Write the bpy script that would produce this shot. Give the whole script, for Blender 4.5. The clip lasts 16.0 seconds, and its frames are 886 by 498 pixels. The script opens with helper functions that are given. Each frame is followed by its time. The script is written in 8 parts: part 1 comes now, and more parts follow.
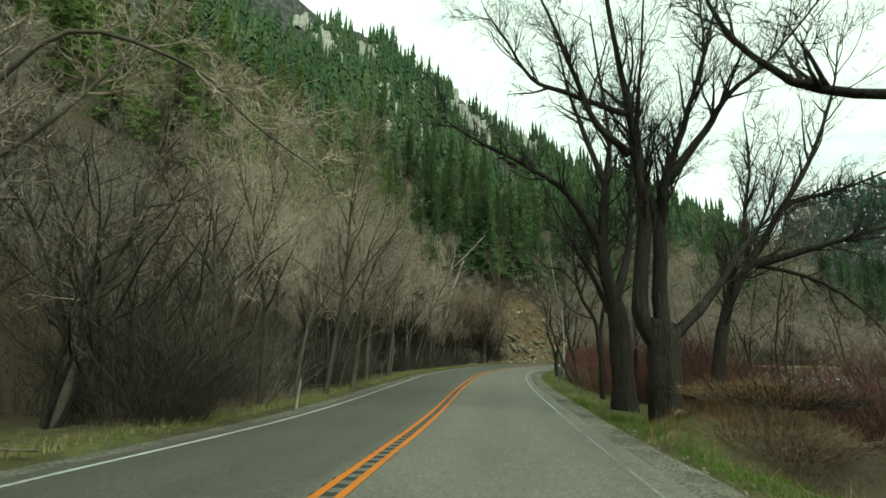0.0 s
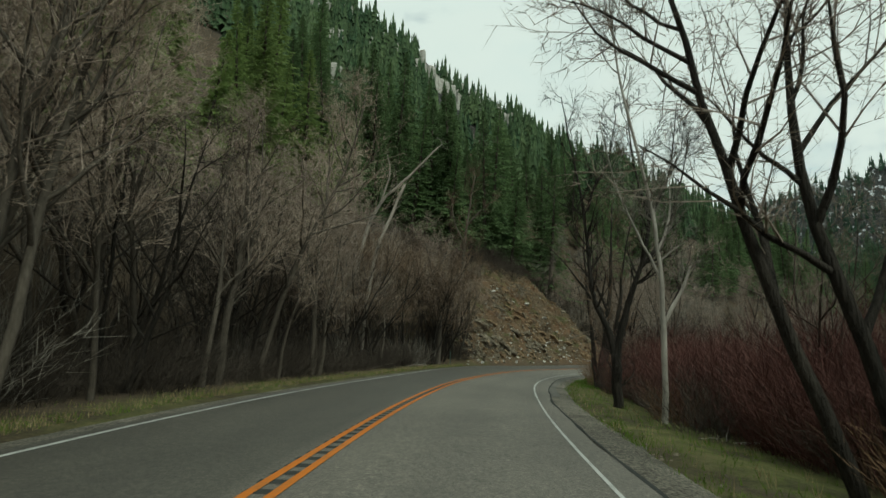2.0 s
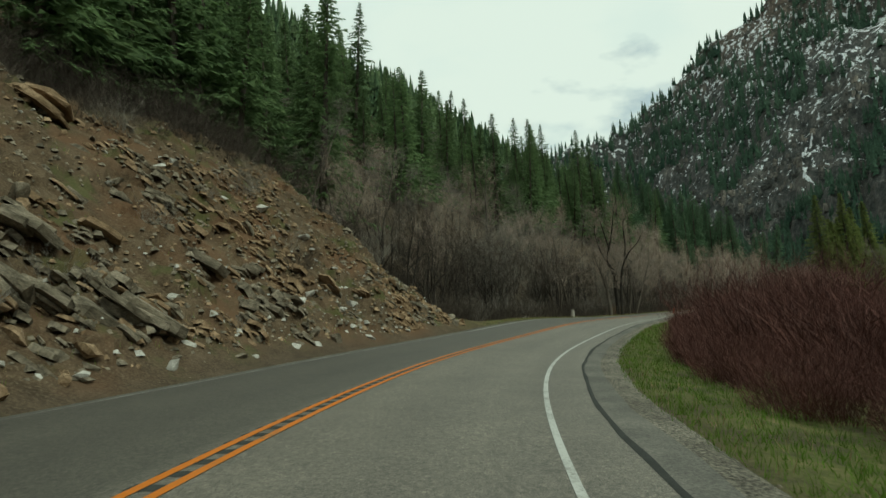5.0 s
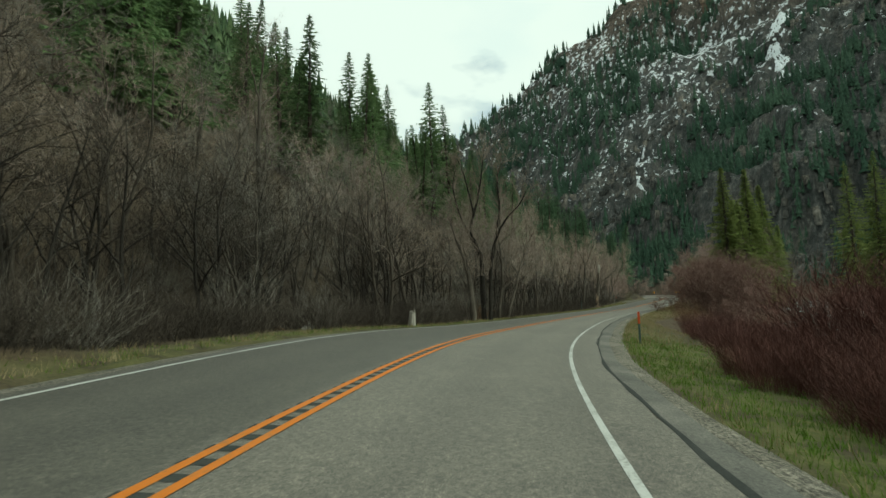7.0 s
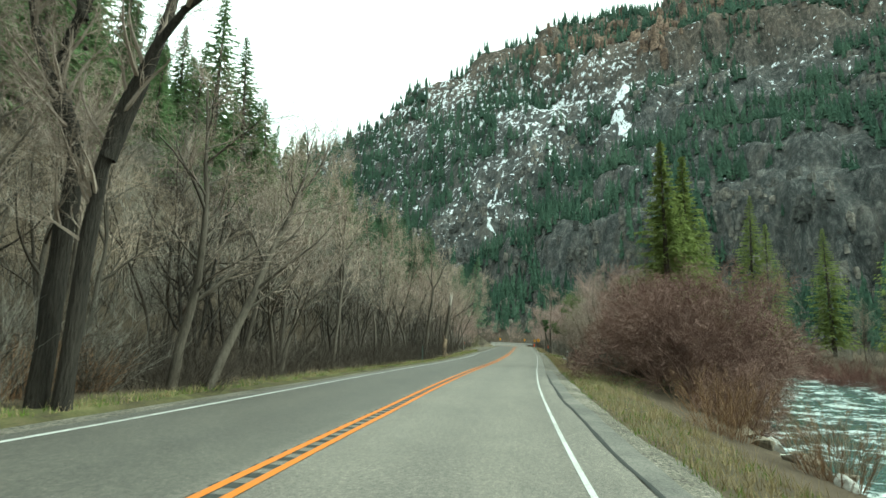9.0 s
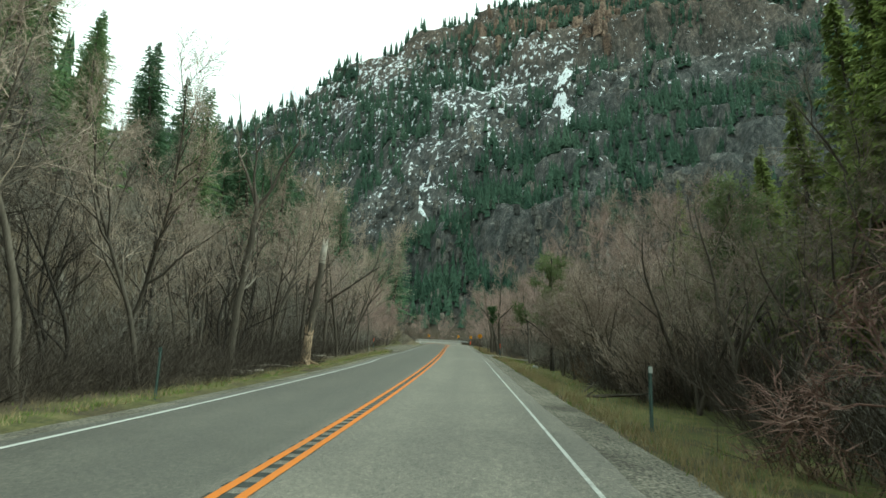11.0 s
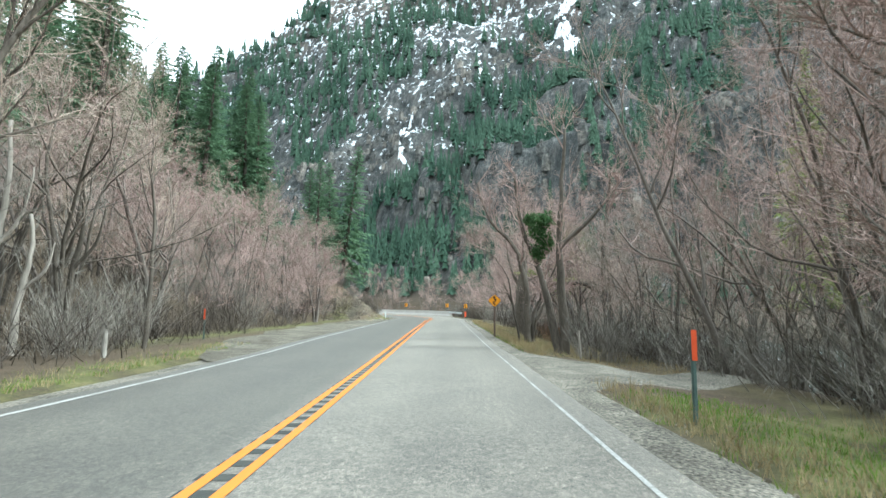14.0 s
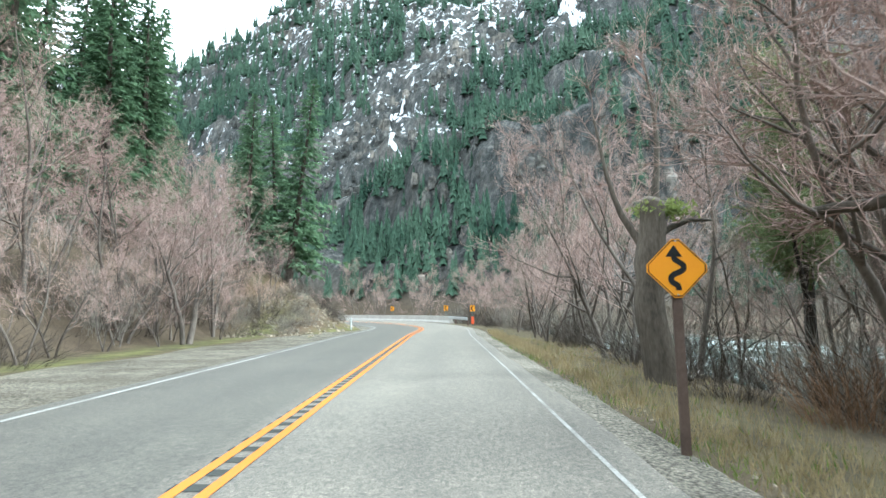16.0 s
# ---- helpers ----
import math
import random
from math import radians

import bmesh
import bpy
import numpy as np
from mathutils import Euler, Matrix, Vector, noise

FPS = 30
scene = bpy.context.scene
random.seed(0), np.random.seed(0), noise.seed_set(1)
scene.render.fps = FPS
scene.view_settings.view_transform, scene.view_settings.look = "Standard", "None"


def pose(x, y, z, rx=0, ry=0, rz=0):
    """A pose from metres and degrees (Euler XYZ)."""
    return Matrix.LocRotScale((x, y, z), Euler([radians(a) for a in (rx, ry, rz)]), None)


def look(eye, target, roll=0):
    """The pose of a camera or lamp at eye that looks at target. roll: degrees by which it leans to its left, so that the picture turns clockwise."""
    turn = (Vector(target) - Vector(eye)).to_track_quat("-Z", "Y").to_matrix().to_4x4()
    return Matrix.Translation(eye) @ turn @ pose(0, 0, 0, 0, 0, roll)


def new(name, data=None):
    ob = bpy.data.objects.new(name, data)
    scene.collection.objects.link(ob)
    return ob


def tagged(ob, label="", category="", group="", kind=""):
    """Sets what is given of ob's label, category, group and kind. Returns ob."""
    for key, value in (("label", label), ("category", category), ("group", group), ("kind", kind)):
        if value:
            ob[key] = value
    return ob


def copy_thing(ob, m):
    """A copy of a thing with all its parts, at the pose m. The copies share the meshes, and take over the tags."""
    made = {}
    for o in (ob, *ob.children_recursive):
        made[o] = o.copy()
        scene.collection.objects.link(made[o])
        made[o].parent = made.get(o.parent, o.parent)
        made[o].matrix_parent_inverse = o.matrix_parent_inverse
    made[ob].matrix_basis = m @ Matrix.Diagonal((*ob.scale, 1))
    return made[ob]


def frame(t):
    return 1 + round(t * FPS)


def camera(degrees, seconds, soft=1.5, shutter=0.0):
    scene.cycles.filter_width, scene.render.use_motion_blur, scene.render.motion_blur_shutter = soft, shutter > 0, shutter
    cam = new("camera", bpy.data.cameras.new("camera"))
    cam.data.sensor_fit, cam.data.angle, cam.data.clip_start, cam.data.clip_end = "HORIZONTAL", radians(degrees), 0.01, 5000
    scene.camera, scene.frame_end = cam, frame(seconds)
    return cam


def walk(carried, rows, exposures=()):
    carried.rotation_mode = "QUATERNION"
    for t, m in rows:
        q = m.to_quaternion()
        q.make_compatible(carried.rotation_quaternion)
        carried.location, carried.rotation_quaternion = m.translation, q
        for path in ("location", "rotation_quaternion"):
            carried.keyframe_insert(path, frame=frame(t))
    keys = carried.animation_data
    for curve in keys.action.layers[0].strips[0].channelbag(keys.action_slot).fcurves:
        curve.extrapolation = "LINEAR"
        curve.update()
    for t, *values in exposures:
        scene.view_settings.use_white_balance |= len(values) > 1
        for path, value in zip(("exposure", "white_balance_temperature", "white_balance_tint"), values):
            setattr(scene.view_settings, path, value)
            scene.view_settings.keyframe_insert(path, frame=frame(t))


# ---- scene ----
cam = camera(78.7, 16.0, soft=1.5, shutter=0.05)

# seconds, eye x y z, yaw, pitch, roll
CAM = [
    (0, -0.00, 0.00, 1.45, -0.68, 10.42, 1.53),
    (0.5, 0.92, 7.57, 1.24, -0.95, 10.62, 1.81),
    (1, 1.83, 15.20, 1.09, -1.67, 10.97, 2.19),
    (1.5, 2.73, 22.81, 1.02, -3.03, 10.56, 2.33),
    (2, 3.80, 30.41, 0.98, -4.07, 10.28, 2.16),
    (2.5, 5.01, 37.87, 0.97, -6.40, 10.29, 1.06),
    (3, 6.39, 45.10, 0.94, -10.37, 10.76, 0.19),
    (3.5, 8.21, 51.97, 0.89, -12.58, 10.58, 0.11),
    (4, 10.21, 58.57, 0.85, -16.29, 9.22, -1.35),
    (4.5, 12.55, 64.82, 0.83, -21.86, 8.16, -1.41),
    (5, 15.66, 70.77, 0.78, -27.32, 6.74, -2.53),
    (5.2, 17.01, 73.15, 0.77, -28.87, 6.01, -2.76),
    (5.9, 22.67, 81.34, 0.72, -34.53, 5.94, -2.41),
    (6.6, 30.05, 88.85, 0.74, -40.19, 5.87, -2.06),
    (7.3, 38.45, 95.81, 0.80, -45.85, 5.80, -1.72),
    (7.5, 40.91, 97.75, 0.82, -47.48, 5.50, -1.95),
    (8, 47.37, 102.23, 0.89, -51.87, 6.43, -2.84),
    (8.5, 54.16, 106.20, 0.94, -56.40, 7.85, -2.31),
    (9, 60.97, 109.77, 0.95, -59.64, 10.03, 1.71),
    (9.2, 63.72, 111.11, 0.96, -61.04, 10.44, 2.80),
    (9.9, 73.47, 115.39, 1.00, -63.18, 10.30, 2.38),
    (10.6, 83.20, 119.36, 1.04, -65.31, 10.16, 1.96),
    (11.3, 92.81, 123.06, 1.07, -67.45, 10.02, 1.55),
    (11.5, 95.51, 124.09, 1.07, -67.43, 10.19, 1.35),
    (12, 102.16, 126.64, 1.10, -68.34, 7.69, 0.17),
    (12.5, 108.59, 129.22, 1.16, -69.39, 7.37, 0.67),
    (13, 114.90, 131.47, 1.22, -67.88, 7.19, 0.02),
    (13.5, 120.97, 133.88, 1.35, -68.21, 7.01, 0.26),
    (14, 126.90, 136.08, 1.43, -68.01, 6.92, 0.66),
    (14.5, 132.57, 138.36, 1.49, -68.36, 7.98, 1.04),
    (15, 138.17, 140.47, 1.56, -68.41, 8.26, 0.85),
    (15.5, 143.57, 142.57, 1.62, -68.66, 8.33, 1.24),
    (16, 148.95, 144.67, 1.70, -68.16, 7.32, -0.45),
]

def aim(x, y, z, yaw, pitch, roll):
    a, b = radians(yaw), radians(pitch)
    way = Vector((-math.sin(a) * math.cos(b), math.cos(a) * math.cos(b), math.sin(b)))
    eye = Vector((x, y, z))
    return look(eye, eye + way * 2, roll)


EXPOSURES = [(0, 0.0, 6450, -27), (0.5, 0.10, 6450, -29), (1.0, 0.06, 6400, -32), (1.5, -0.38, 6300, -20), (2.0, -0.62, 6250, -14), (2.5, -0.64, 6300, -12), (3.0, -0.14, 6600, -13), (3.5, -0.08, 6600, -13), (4.5, -0.40, 6400, -17), (5, -0.54, 6400, -17), (7.5, -0.14, 6280, -18), (8.5, 0.53, 6100, -20), (9, 0.82, 5950, -22), (11.5, 0.42, 5980, -22), (12.5, 1.06, 5920, -16), (14, 1.56, 5480, -5), (15, 1.57, 5420, -1), (16, 1.76, 5450, -3)]
walk(cam, [(t, aim(*row)) for t, *row in CAM], EXPOSURES)

# ---- light: a bright cloudy spring sky with a few blue gaps ----
world = bpy.data.worlds.new("sky")
scene.world = world
world.use_nodes = True
wn, wl = world.node_tree.nodes, world.node_tree.links
wn.clear()
sky = wn.new("ShaderNodeTexSky")
sky.sky_type, sky.sun_disc = "NISHITA", False
SUN_EL, SUN_AZ = radians(48), radians(150)
sky.sun_elevation, sky.sun_rotation = SUN_EL, SUN_AZ
wc = wn.new("ShaderNodeTexCoord")
wm = wn.new("ShaderNodeMapping")
wm.inputs["Scale"].default_value = (1.0, 1.0, 2.2)
wno = wn.new("ShaderNodeTexNoise")
wno.inputs["Scale"].default_value, wno.inputs["Detail"].default_value = 2.6, 7.0
wno.inputs["Roughness"].default_value = 0.55
wr = wn.new("ShaderNodeValToRGB")
wr.color_ramp.elements[0].position, wr.color_ramp.elements[1].position = 0.305, 0.385
wr.color_ramp.elements[0].color = (0.5, 0.5, 0.5, 1)
wno2 = wn.new("ShaderNodeTexNoise")
wno2.inputs["Scale"].default_value, wno2.inputs["Detail"].default_value = 5.0, 6.0
wr2 = wn.new("ShaderNodeValToRGB")
wr2.color_ramp.elements[0].color, wr2.color_ramp.elements[1].color = (0.945, 0.955, 0.97, 1), (1.0, 0.985, 0.985, 1)
wr2.color_ramp.elements[0].position, wr2.color_ramp.elements[1].position = 0.34, 0.52
bg1, bg2 = wn.new("ShaderNodeBackground"), wn.new("ShaderNodeBackground")
bg1.inputs["Strength"].default_value, bg2.inputs["Strength"].default_value = 0.15, 1.22
wmix, wout = wn.new("ShaderNodeMixShader"), wn.new("ShaderNodeOutputWorld")
wl.new(wc.outputs["Generated"], wm.inputs["Vector"])
wl.new(wm.outputs["Vector"], wno.inputs["Vector"])
wl.new(wm.outputs["Vector"], wno2.inputs["Vector"])
wl.new(wno.outputs["Fac"], wr.inputs["Fac"])
wl.new(wno2.outputs["Fac"], wr2.inputs["Fac"])
wl.new(sky.outputs["Color"], bg1.inputs["Color"])
wl.new(wr2.outputs["Color"], bg2.inputs["Color"])
wl.new(wr.outputs["Color"], wmix.inputs["Fac"])
wl.new(bg1.outputs[0], wmix.inputs[1])
wl.new(bg2.outputs[0], wmix.inputs[2])
wl.new(wmix.outputs[0], wout.inputs["Surface"])

sun = new("sun", bpy.data.lights.new("sun", "SUN"))
sun.data.energy, sun.data.angle, sun.data.color = 2.4, radians(20), (1.0, 0.96, 0.9)
sun.matrix_world = look((0, 0, 100), (-math.sin(SUN_AZ) * 80, -math.cos(SUN_AZ) * 80, 100 - 80 * math.tan(SUN_EL)))


# ---- materials ----
def mat(name, rough=0.9, spec=0.2):
    m = bpy.data.materials.new(name)
    m.use_nodes = True
    b = m.node_tree.nodes["Principled BSDF"]
    b.inputs["Roughness"].default_value = rough
    b.inputs["Specular IOR Level"].default_value = spec
    return m, m.node_tree.nodes, m.node_tree.links, b


def tex(nodes, links, scale, detail=4.0, rough=0.6, stretch=None, coord="Object"):
    c = nodes.new("ShaderNodeTexCoord")
    n = nodes.new("ShaderNodeTexNoise")
    n.inputs["Scale"].default_value, n.inputs["Detail"].default_value, n.inputs["Roughness"].default_value = scale, detail, rough
    if stretch:
        mp = nodes.new("ShaderNodeMapping")
        mp.inputs["Scale"].default_value = stretch
        links.new(c.outputs[coord], mp.inputs["Vector"])
        links.new(mp.outputs["Vector"], n.inputs["Vector"])
    else:
        links.new(c.outputs[coord], n.inputs["Vector"])
    return n


def ramp(nodes, links, source, stops):
    r = nodes.new("ShaderNodeValToRGB")
    e = r.color_ramp.elements
    while len(e) < len(stops):
        e.new(0.5)
    for el, (pos, col) in zip(e, stops):
        el.position, el.color = pos, (*col, 1)
    links.new(source, r.inputs["Fac"])
    return r.outputs["Color"]


def mixc(nodes, links, fac, a, b, mode="MIX"):
    m = nodes.new("ShaderNodeMix")
    m.data_type, m.blend_type = "RGBA", mode
    for sock, v in ((m.inputs["Factor"], fac), (m.inputs["A"], a), (m.inputs["B"], b)):
        if isinstance(v, (int, float)):
            sock.default_value = v
        elif isinstance(v, tuple):
            sock.default_value = (*v, 1)
        else:
            links.new(v, sock)
    return m.outputs["Result"]


def bump(nodes, links, b, height, strength, dist):
    n = nodes.new("ShaderNodeBump")
    n.inputs["Strength"].default_value, n.inputs["Distance"].default_value = strength, dist
    links.new(height, n.inputs["Height"])
    links.new(n.outputs["Normal"], b.inputs["Normal"])


def mottled(name, dark, light, scale=3.0, fine=40.0, rough=0.9, bumps=0.3, dist=0.02, stretch=None, vary=0.0, spec=0.2):
    """Two scales of variation between two colours; vary: each object a little lighter or darker."""
    m, n, l, b = mat(name, rough, spec)
    big, small = tex(n, l, scale, 5, 0.6, stretch), tex(n, l, fine, 3, 0.6, stretch)
    col = mixc(n, l, 0.45, ramp(n, l, big.outputs["Fac"], [(0.3, dark), (0.7, light)]), ramp(n, l, small.outputs["Fac"], [(0.3, dark), (0.7, light)]))
    if vary:
        o = n.new("ShaderNodeObjectInfo")
        col = mixc(n, l, 1.0, col, ramp(n, l, o.outputs["Random"], [(0.0, (1 - vary,) * 3), (1.0, (1.0, 1.0, 1.0))]), "MULTIPLY")
    l.new(col, b.inputs["Base Color"])
    if bumps:
        bump(n, l, b, small.outputs["Fac"], bumps, dist)
    return m


BARK = mottled("bark", (0.042, 0.035, 0.028), (0.18, 0.152, 0.122), 2.0, 18.0, 0.95, 0.6, 0.03, (1, 1, 0.25), 0.35)
# bark near black: the backlit silhouette of the trunks is in the colour
BARK_DARK = mottled("silhouette_bark", (0.008, 0.007, 0.006), (0.072, 0.061, 0.05), 3.0, 22.0, 0.95, 1.0, 0.09, (1, 1, 0.13), 0.2)
# bark lightened in the colour to offset the shade on later trunks
BARK_LIFTED = mottled("lifted_bark", (0.062, 0.053, 0.045), (0.25, 0.212, 0.18), 2.0, 18.0, 0.95, 0.6, 0.03, (1, 1, 0.25), 0.3)
BARK_PALE = mottled("pale_bark", (0.17, 0.15, 0.13), (0.52, 0.48, 0.42), 1.6, 10.0, 0.9, 0.4, 0.02, (1, 1, 0.3), 0.15)
DEADWOOD = mottled("weathered_wood", (0.20, 0.17, 0.14), (0.50, 0.45, 0.39), 1.5, 22.0, 0.9, 0.5, 0.02, (1, 1, 0.12), 0.15)
# paler twig: sunlight on the first wood's crowns is in this colour
TWIG_SUNLIT = mottled("sunlit_buff_twig", (0.30, 0.236, 0.186), (0.68, 0.55, 0.445), 0.8, 9.0, 0.95, 0, 0, None, 0.3)
TWIG = mottled("twig", (0.21, 0.166, 0.134), (0.53, 0.43, 0.355), 0.8, 9.0, 0.95, 0, 0, None, 0.35)
TWIG_BROWN = mottled("brown_twig", (0.09, 0.064, 0.045), (0.285, 0.207, 0.147), 0.8, 9.0, 0.95, 0, 0, None, 0.3)
TWIG_PINK = mottled("budding_twig", (0.25, 0.172, 0.15), (0.58, 0.43, 0.375), 0.8, 9.0, 0.95, 0, 0, None, 0.3)
TWIG_GREY = mottled("grey_twig", (0.12, 0.108, 0.09), (0.36, 0.325, 0.28), 0.8, 9.0, 0.95, 0, 0, None, 0.3)
TWIG_RED = mottled("red_willow_stem", (0.038, 0.018, 0.016), (0.235, 0.102, 0.085), 1.0, 8.0, 0.75, 0, 0, None, 0.4)
TWIG_TAN = mottled("tan_willow_stem", (0.12, 0.065, 0.035), (0.34, 0.21, 0.12), 1.0, 8.0, 0.8, 0, 0, None, 0.3)
# twig colour lowered to carry the shade inside the wood
TWIG_SHADED = mottled("shaded_twig", (0.034, 0.028, 0.022), (0.12, 0.097, 0.078), 0.8, 9.0, 0.95, 0, 0, None, 0.3)
ROSE = mottled("rose_brown_twig", (0.13, 0.078, 0.066), (0.34, 0.215, 0.18), 0.8, 9.0, 0.95, 0, 0, None, 0.2)


def leafy_mat(name, dark, light, through_light=0.4, vary=0.35):
    """Foliage that lets some light through."""
    m = mottled(name, dark, light, 0.9, 7.0, 0.85, 0, 0, None, vary)
    n, l = m.node_tree.nodes, m.node_tree.links
    b, out = n["Principled BSDF"], n["Material Output"]
    t, mx = n.new("ShaderNodeBsdfTranslucent"), n.new("ShaderNodeMixShader")
    l.new(b.inputs["Base Color"].links[0].from_socket, t.inputs["Color"])
    mx.inputs["Fac"].default_value = through_light
    l.new(b.outputs[0], mx.inputs[1])
    l.new(t.outputs[0], mx.inputs[2])
    l.new(mx.outputs[0], out.inputs["Surface"])
    return m


NEEDLES = leafy_mat("conifer_needles", (0.085, 0.15, 0.068), (0.28, 0.375, 0.17), 0.5, 0.4)
# lit copy of the conifer needles, with sunlight in the green
NEEDLES_SUN = leafy_mat("sunlit_conifer_needles", (0.13, 0.20, 0.07), (0.40, 0.49, 0.18), 0.5, 0.4)
NEEDLES_COOL = leafy_mat("cool_conifer_needles", (0.075, 0.135, 0.08), (0.20, 0.30, 0.165), 0.4, 0.3)
NEEDLES_OLIVE = leafy_mat("juniper_needles", (0.12, 0.155, 0.045), (0.36, 0.41, 0.14), 0.5, 0.25)
NEEDLES_JUNIPER = leafy_mat("dull_juniper_needles", (0.075, 0.10, 0.045), (0.26, 0.30, 0.14), 0.45, 0.25)

def ribbed(name, stops_big, stops_fine, scale, fine, rough=0.9, bumps=0.4, dist=0.02, spec=0.2):
    m, n, l, b = mat(name, rough, spec)
    big, small = tex(n, l, scale, 6, 0.6), tex(n, l, fine, 3, 0.7)
    col = mixc(n, l, 1.0, ramp(n, l, big.outputs["Fac"], stops_big), ramp(n, l, small.outputs["Fac"], stops_fine), "MULTIPLY")
    l.new(col, b.inputs["Base Color"])
    bump(n, l, b, small.outputs["Fac"], bumps, dist)
    return m


def asphalt_material():
    m, n, l, b = mat("worn_asphalt", 0.62, 0.5)
    big, mid, fine, chip = tex(n, l, 0.22, 6), tex(n, l, 1.6, 5), tex(n, l, 48, 3, 0.7), tex(n, l, 95, 2, 0.7)
    col = mixc(n, l, 1.0, ramp(n, l, big.outputs["Fac"], [(0.35, (0.134, 0.122, 0.105)), (0.65, (0.157, 0.143, 0.122))]), ramp(n, l, mid.outputs["Fac"], [(0.3, (0.90, 0.90, 0.90)), (0.7, (1.09, 1.09, 1.08))]), "MULTIPLY")
    across = n.new("ShaderNodeAttribute")
    across.attribute_name = "across"
    side = n.new("ShaderNodeMapRange")
    side.inputs["From Min"].default_value, side.inputs["From Max"].default_value = -0.5, -0.1
    l.new(across.outputs["Fac"], side.inputs["Value"])
    # left lane's colour darkened to stand in for vignette shading on that side
    col = mixc(n, l, side.outputs["Result"], mixc(n, l, 1.0, col, (0.54, 0.55, 0.545), "MULTIPLY"), col)
    k = n.new("ShaderNodeMath")
    k.operation = "PINGPONG"
    k.inputs[1].default_value = 0.9
    l.new(across.outputs["Fac"], k.inputs[0])
    col = mixc(n, l, 1.0, col, ramp(n, l, k.outputs[0], [(0.0, (0.93, 0.93, 0.93)), (0.9, (1.08, 1.08, 1.07))]), "MULTIPLY")
    col = mixc(n, l, 1.0, col, ramp(n, l, fine.outputs["Fac"], [(0.30, (0.45, 0.45, 0.45)), (0.5, (0.95, 0.95, 0.94)), (0.68, (1.55, 1.52, 1.46))]), "MULTIPLY")
    col = mixc(n, l, 1.0, col, ramp(n, l, chip.outputs["Fac"], [(0.32, (0.55, 0.55, 0.55)), (0.55, (1.0, 1.0, 1.0)), (0.74, (1.9, 1.87, 1.8))]), "MULTIPLY")
    speck = tex(n, l, 15, 3, 0.7)
    col = mixc(n, l, 1.0, col, ramp(n, l, speck.outputs["Fac"], [(0.32, (0.64, 0.64, 0.64)), (0.5, (0.98, 0.98, 0.97)), (0.70, (1.45, 1.43, 1.40))]), "MULTIPLY")
    # long streaks where the wheels run
    worn = tex(n, l, 0.5, 4, 0.5)
    col = mixc(n, l, 1.0, col, ramp(n, l, worn.outputs["Fac"], [(0.4, (0.975, 0.975, 0.975)), (0.6, (1.025, 1.025, 1.02))]), "MULTIPLY")
    l.new(col, b.inputs["Base Color"])
    bump(n, l, b, fine.outputs["Fac"], 0.6, 0.010)
    return m


ASPHALT = asphalt_material()
APRON = ribbed("old_asphalt_edge", [(0.35, (0.10, 0.098, 0.09)), (0.65, (0.17, 0.16, 0.145))], [(0.25, (0.5, 0.5, 0.5)), (0.75, (1.4, 1.38, 1.32))], 0.9, 30.0, 0.9, 0.6, 0.015)
GRAVEL = ribbed("grey_gravel", [(0.36, (0.103, 0.094, 0.078)), (0.5, (0.145, 0.133, 0.111)), (0.64, (0.19, 0.174, 0.147))], [(0.32, (0.22, 0.22, 0.22)), (0.48, (0.85, 0.85, 0.83)), (0.68, (2.0, 1.96, 1.88))], 0.9, 20.0, 0.95, 1.0, 0.05)
SEAM = mottled("tar_seam", (0.02, 0.022, 0.02), (0.045, 0.046, 0.042), 3, 30, 0.8, 0.3, 0.01)
GRAVEL_BROWN = ribbed("brown_gravel", [(0.36, (0.074, 0.066, 0.052)), (0.5, (0.108, 0.097, 0.078)), (0.64, (0.148, 0.134, 0.11))], [(0.32, (0.25, 0.25, 0.25)), (0.48, (0.85, 0.85, 0.83)), (0.68, (1.9, 1.85, 1.76))], 0.7, 18.0, 0.95, 1.0, 0.05)
GROOVE = mottled("milled_groove", (0.028, 0.03, 0.028), (0.06, 0.062, 0.055), 4, 40, 0.9, 0.3, 0.01)


def paint(name, col, worn, lo, hi):
    m, n, l, b = mat(name, 0.65, 0.35)
    big, small = tex(n, l, 1.2, 6, 0.65), tex(n, l, 26, 4, 0.7)
    wear = mixc(n, l, 0.5, big.outputs["Fac"], small.outputs["Fac"])
    l.new(ramp(n, l, wear, [(lo, worn), (hi, col)]), b.inputs["Base Color"])
    return m


YELLOW = paint("yellow_road_paint", (0.50, 0.148, 0.010), (0.24, 0.125, 0.045), 0.36, 0.47)
WHITE = paint("white_road_paint", (0.46, 0.46, 0.435), (0.22, 0.215, 0.195), 0.38, 0.52)
WORN = paint("worn_white_paint", (0.34, 0.335, 0.315), (0.17, 0.163, 0.147), 0.42, 0.56)
FADED = paint("faded_white_paint", (0.27, 0.265, 0.245), (0.13, 0.122, 0.108), 0.44, 0.56)


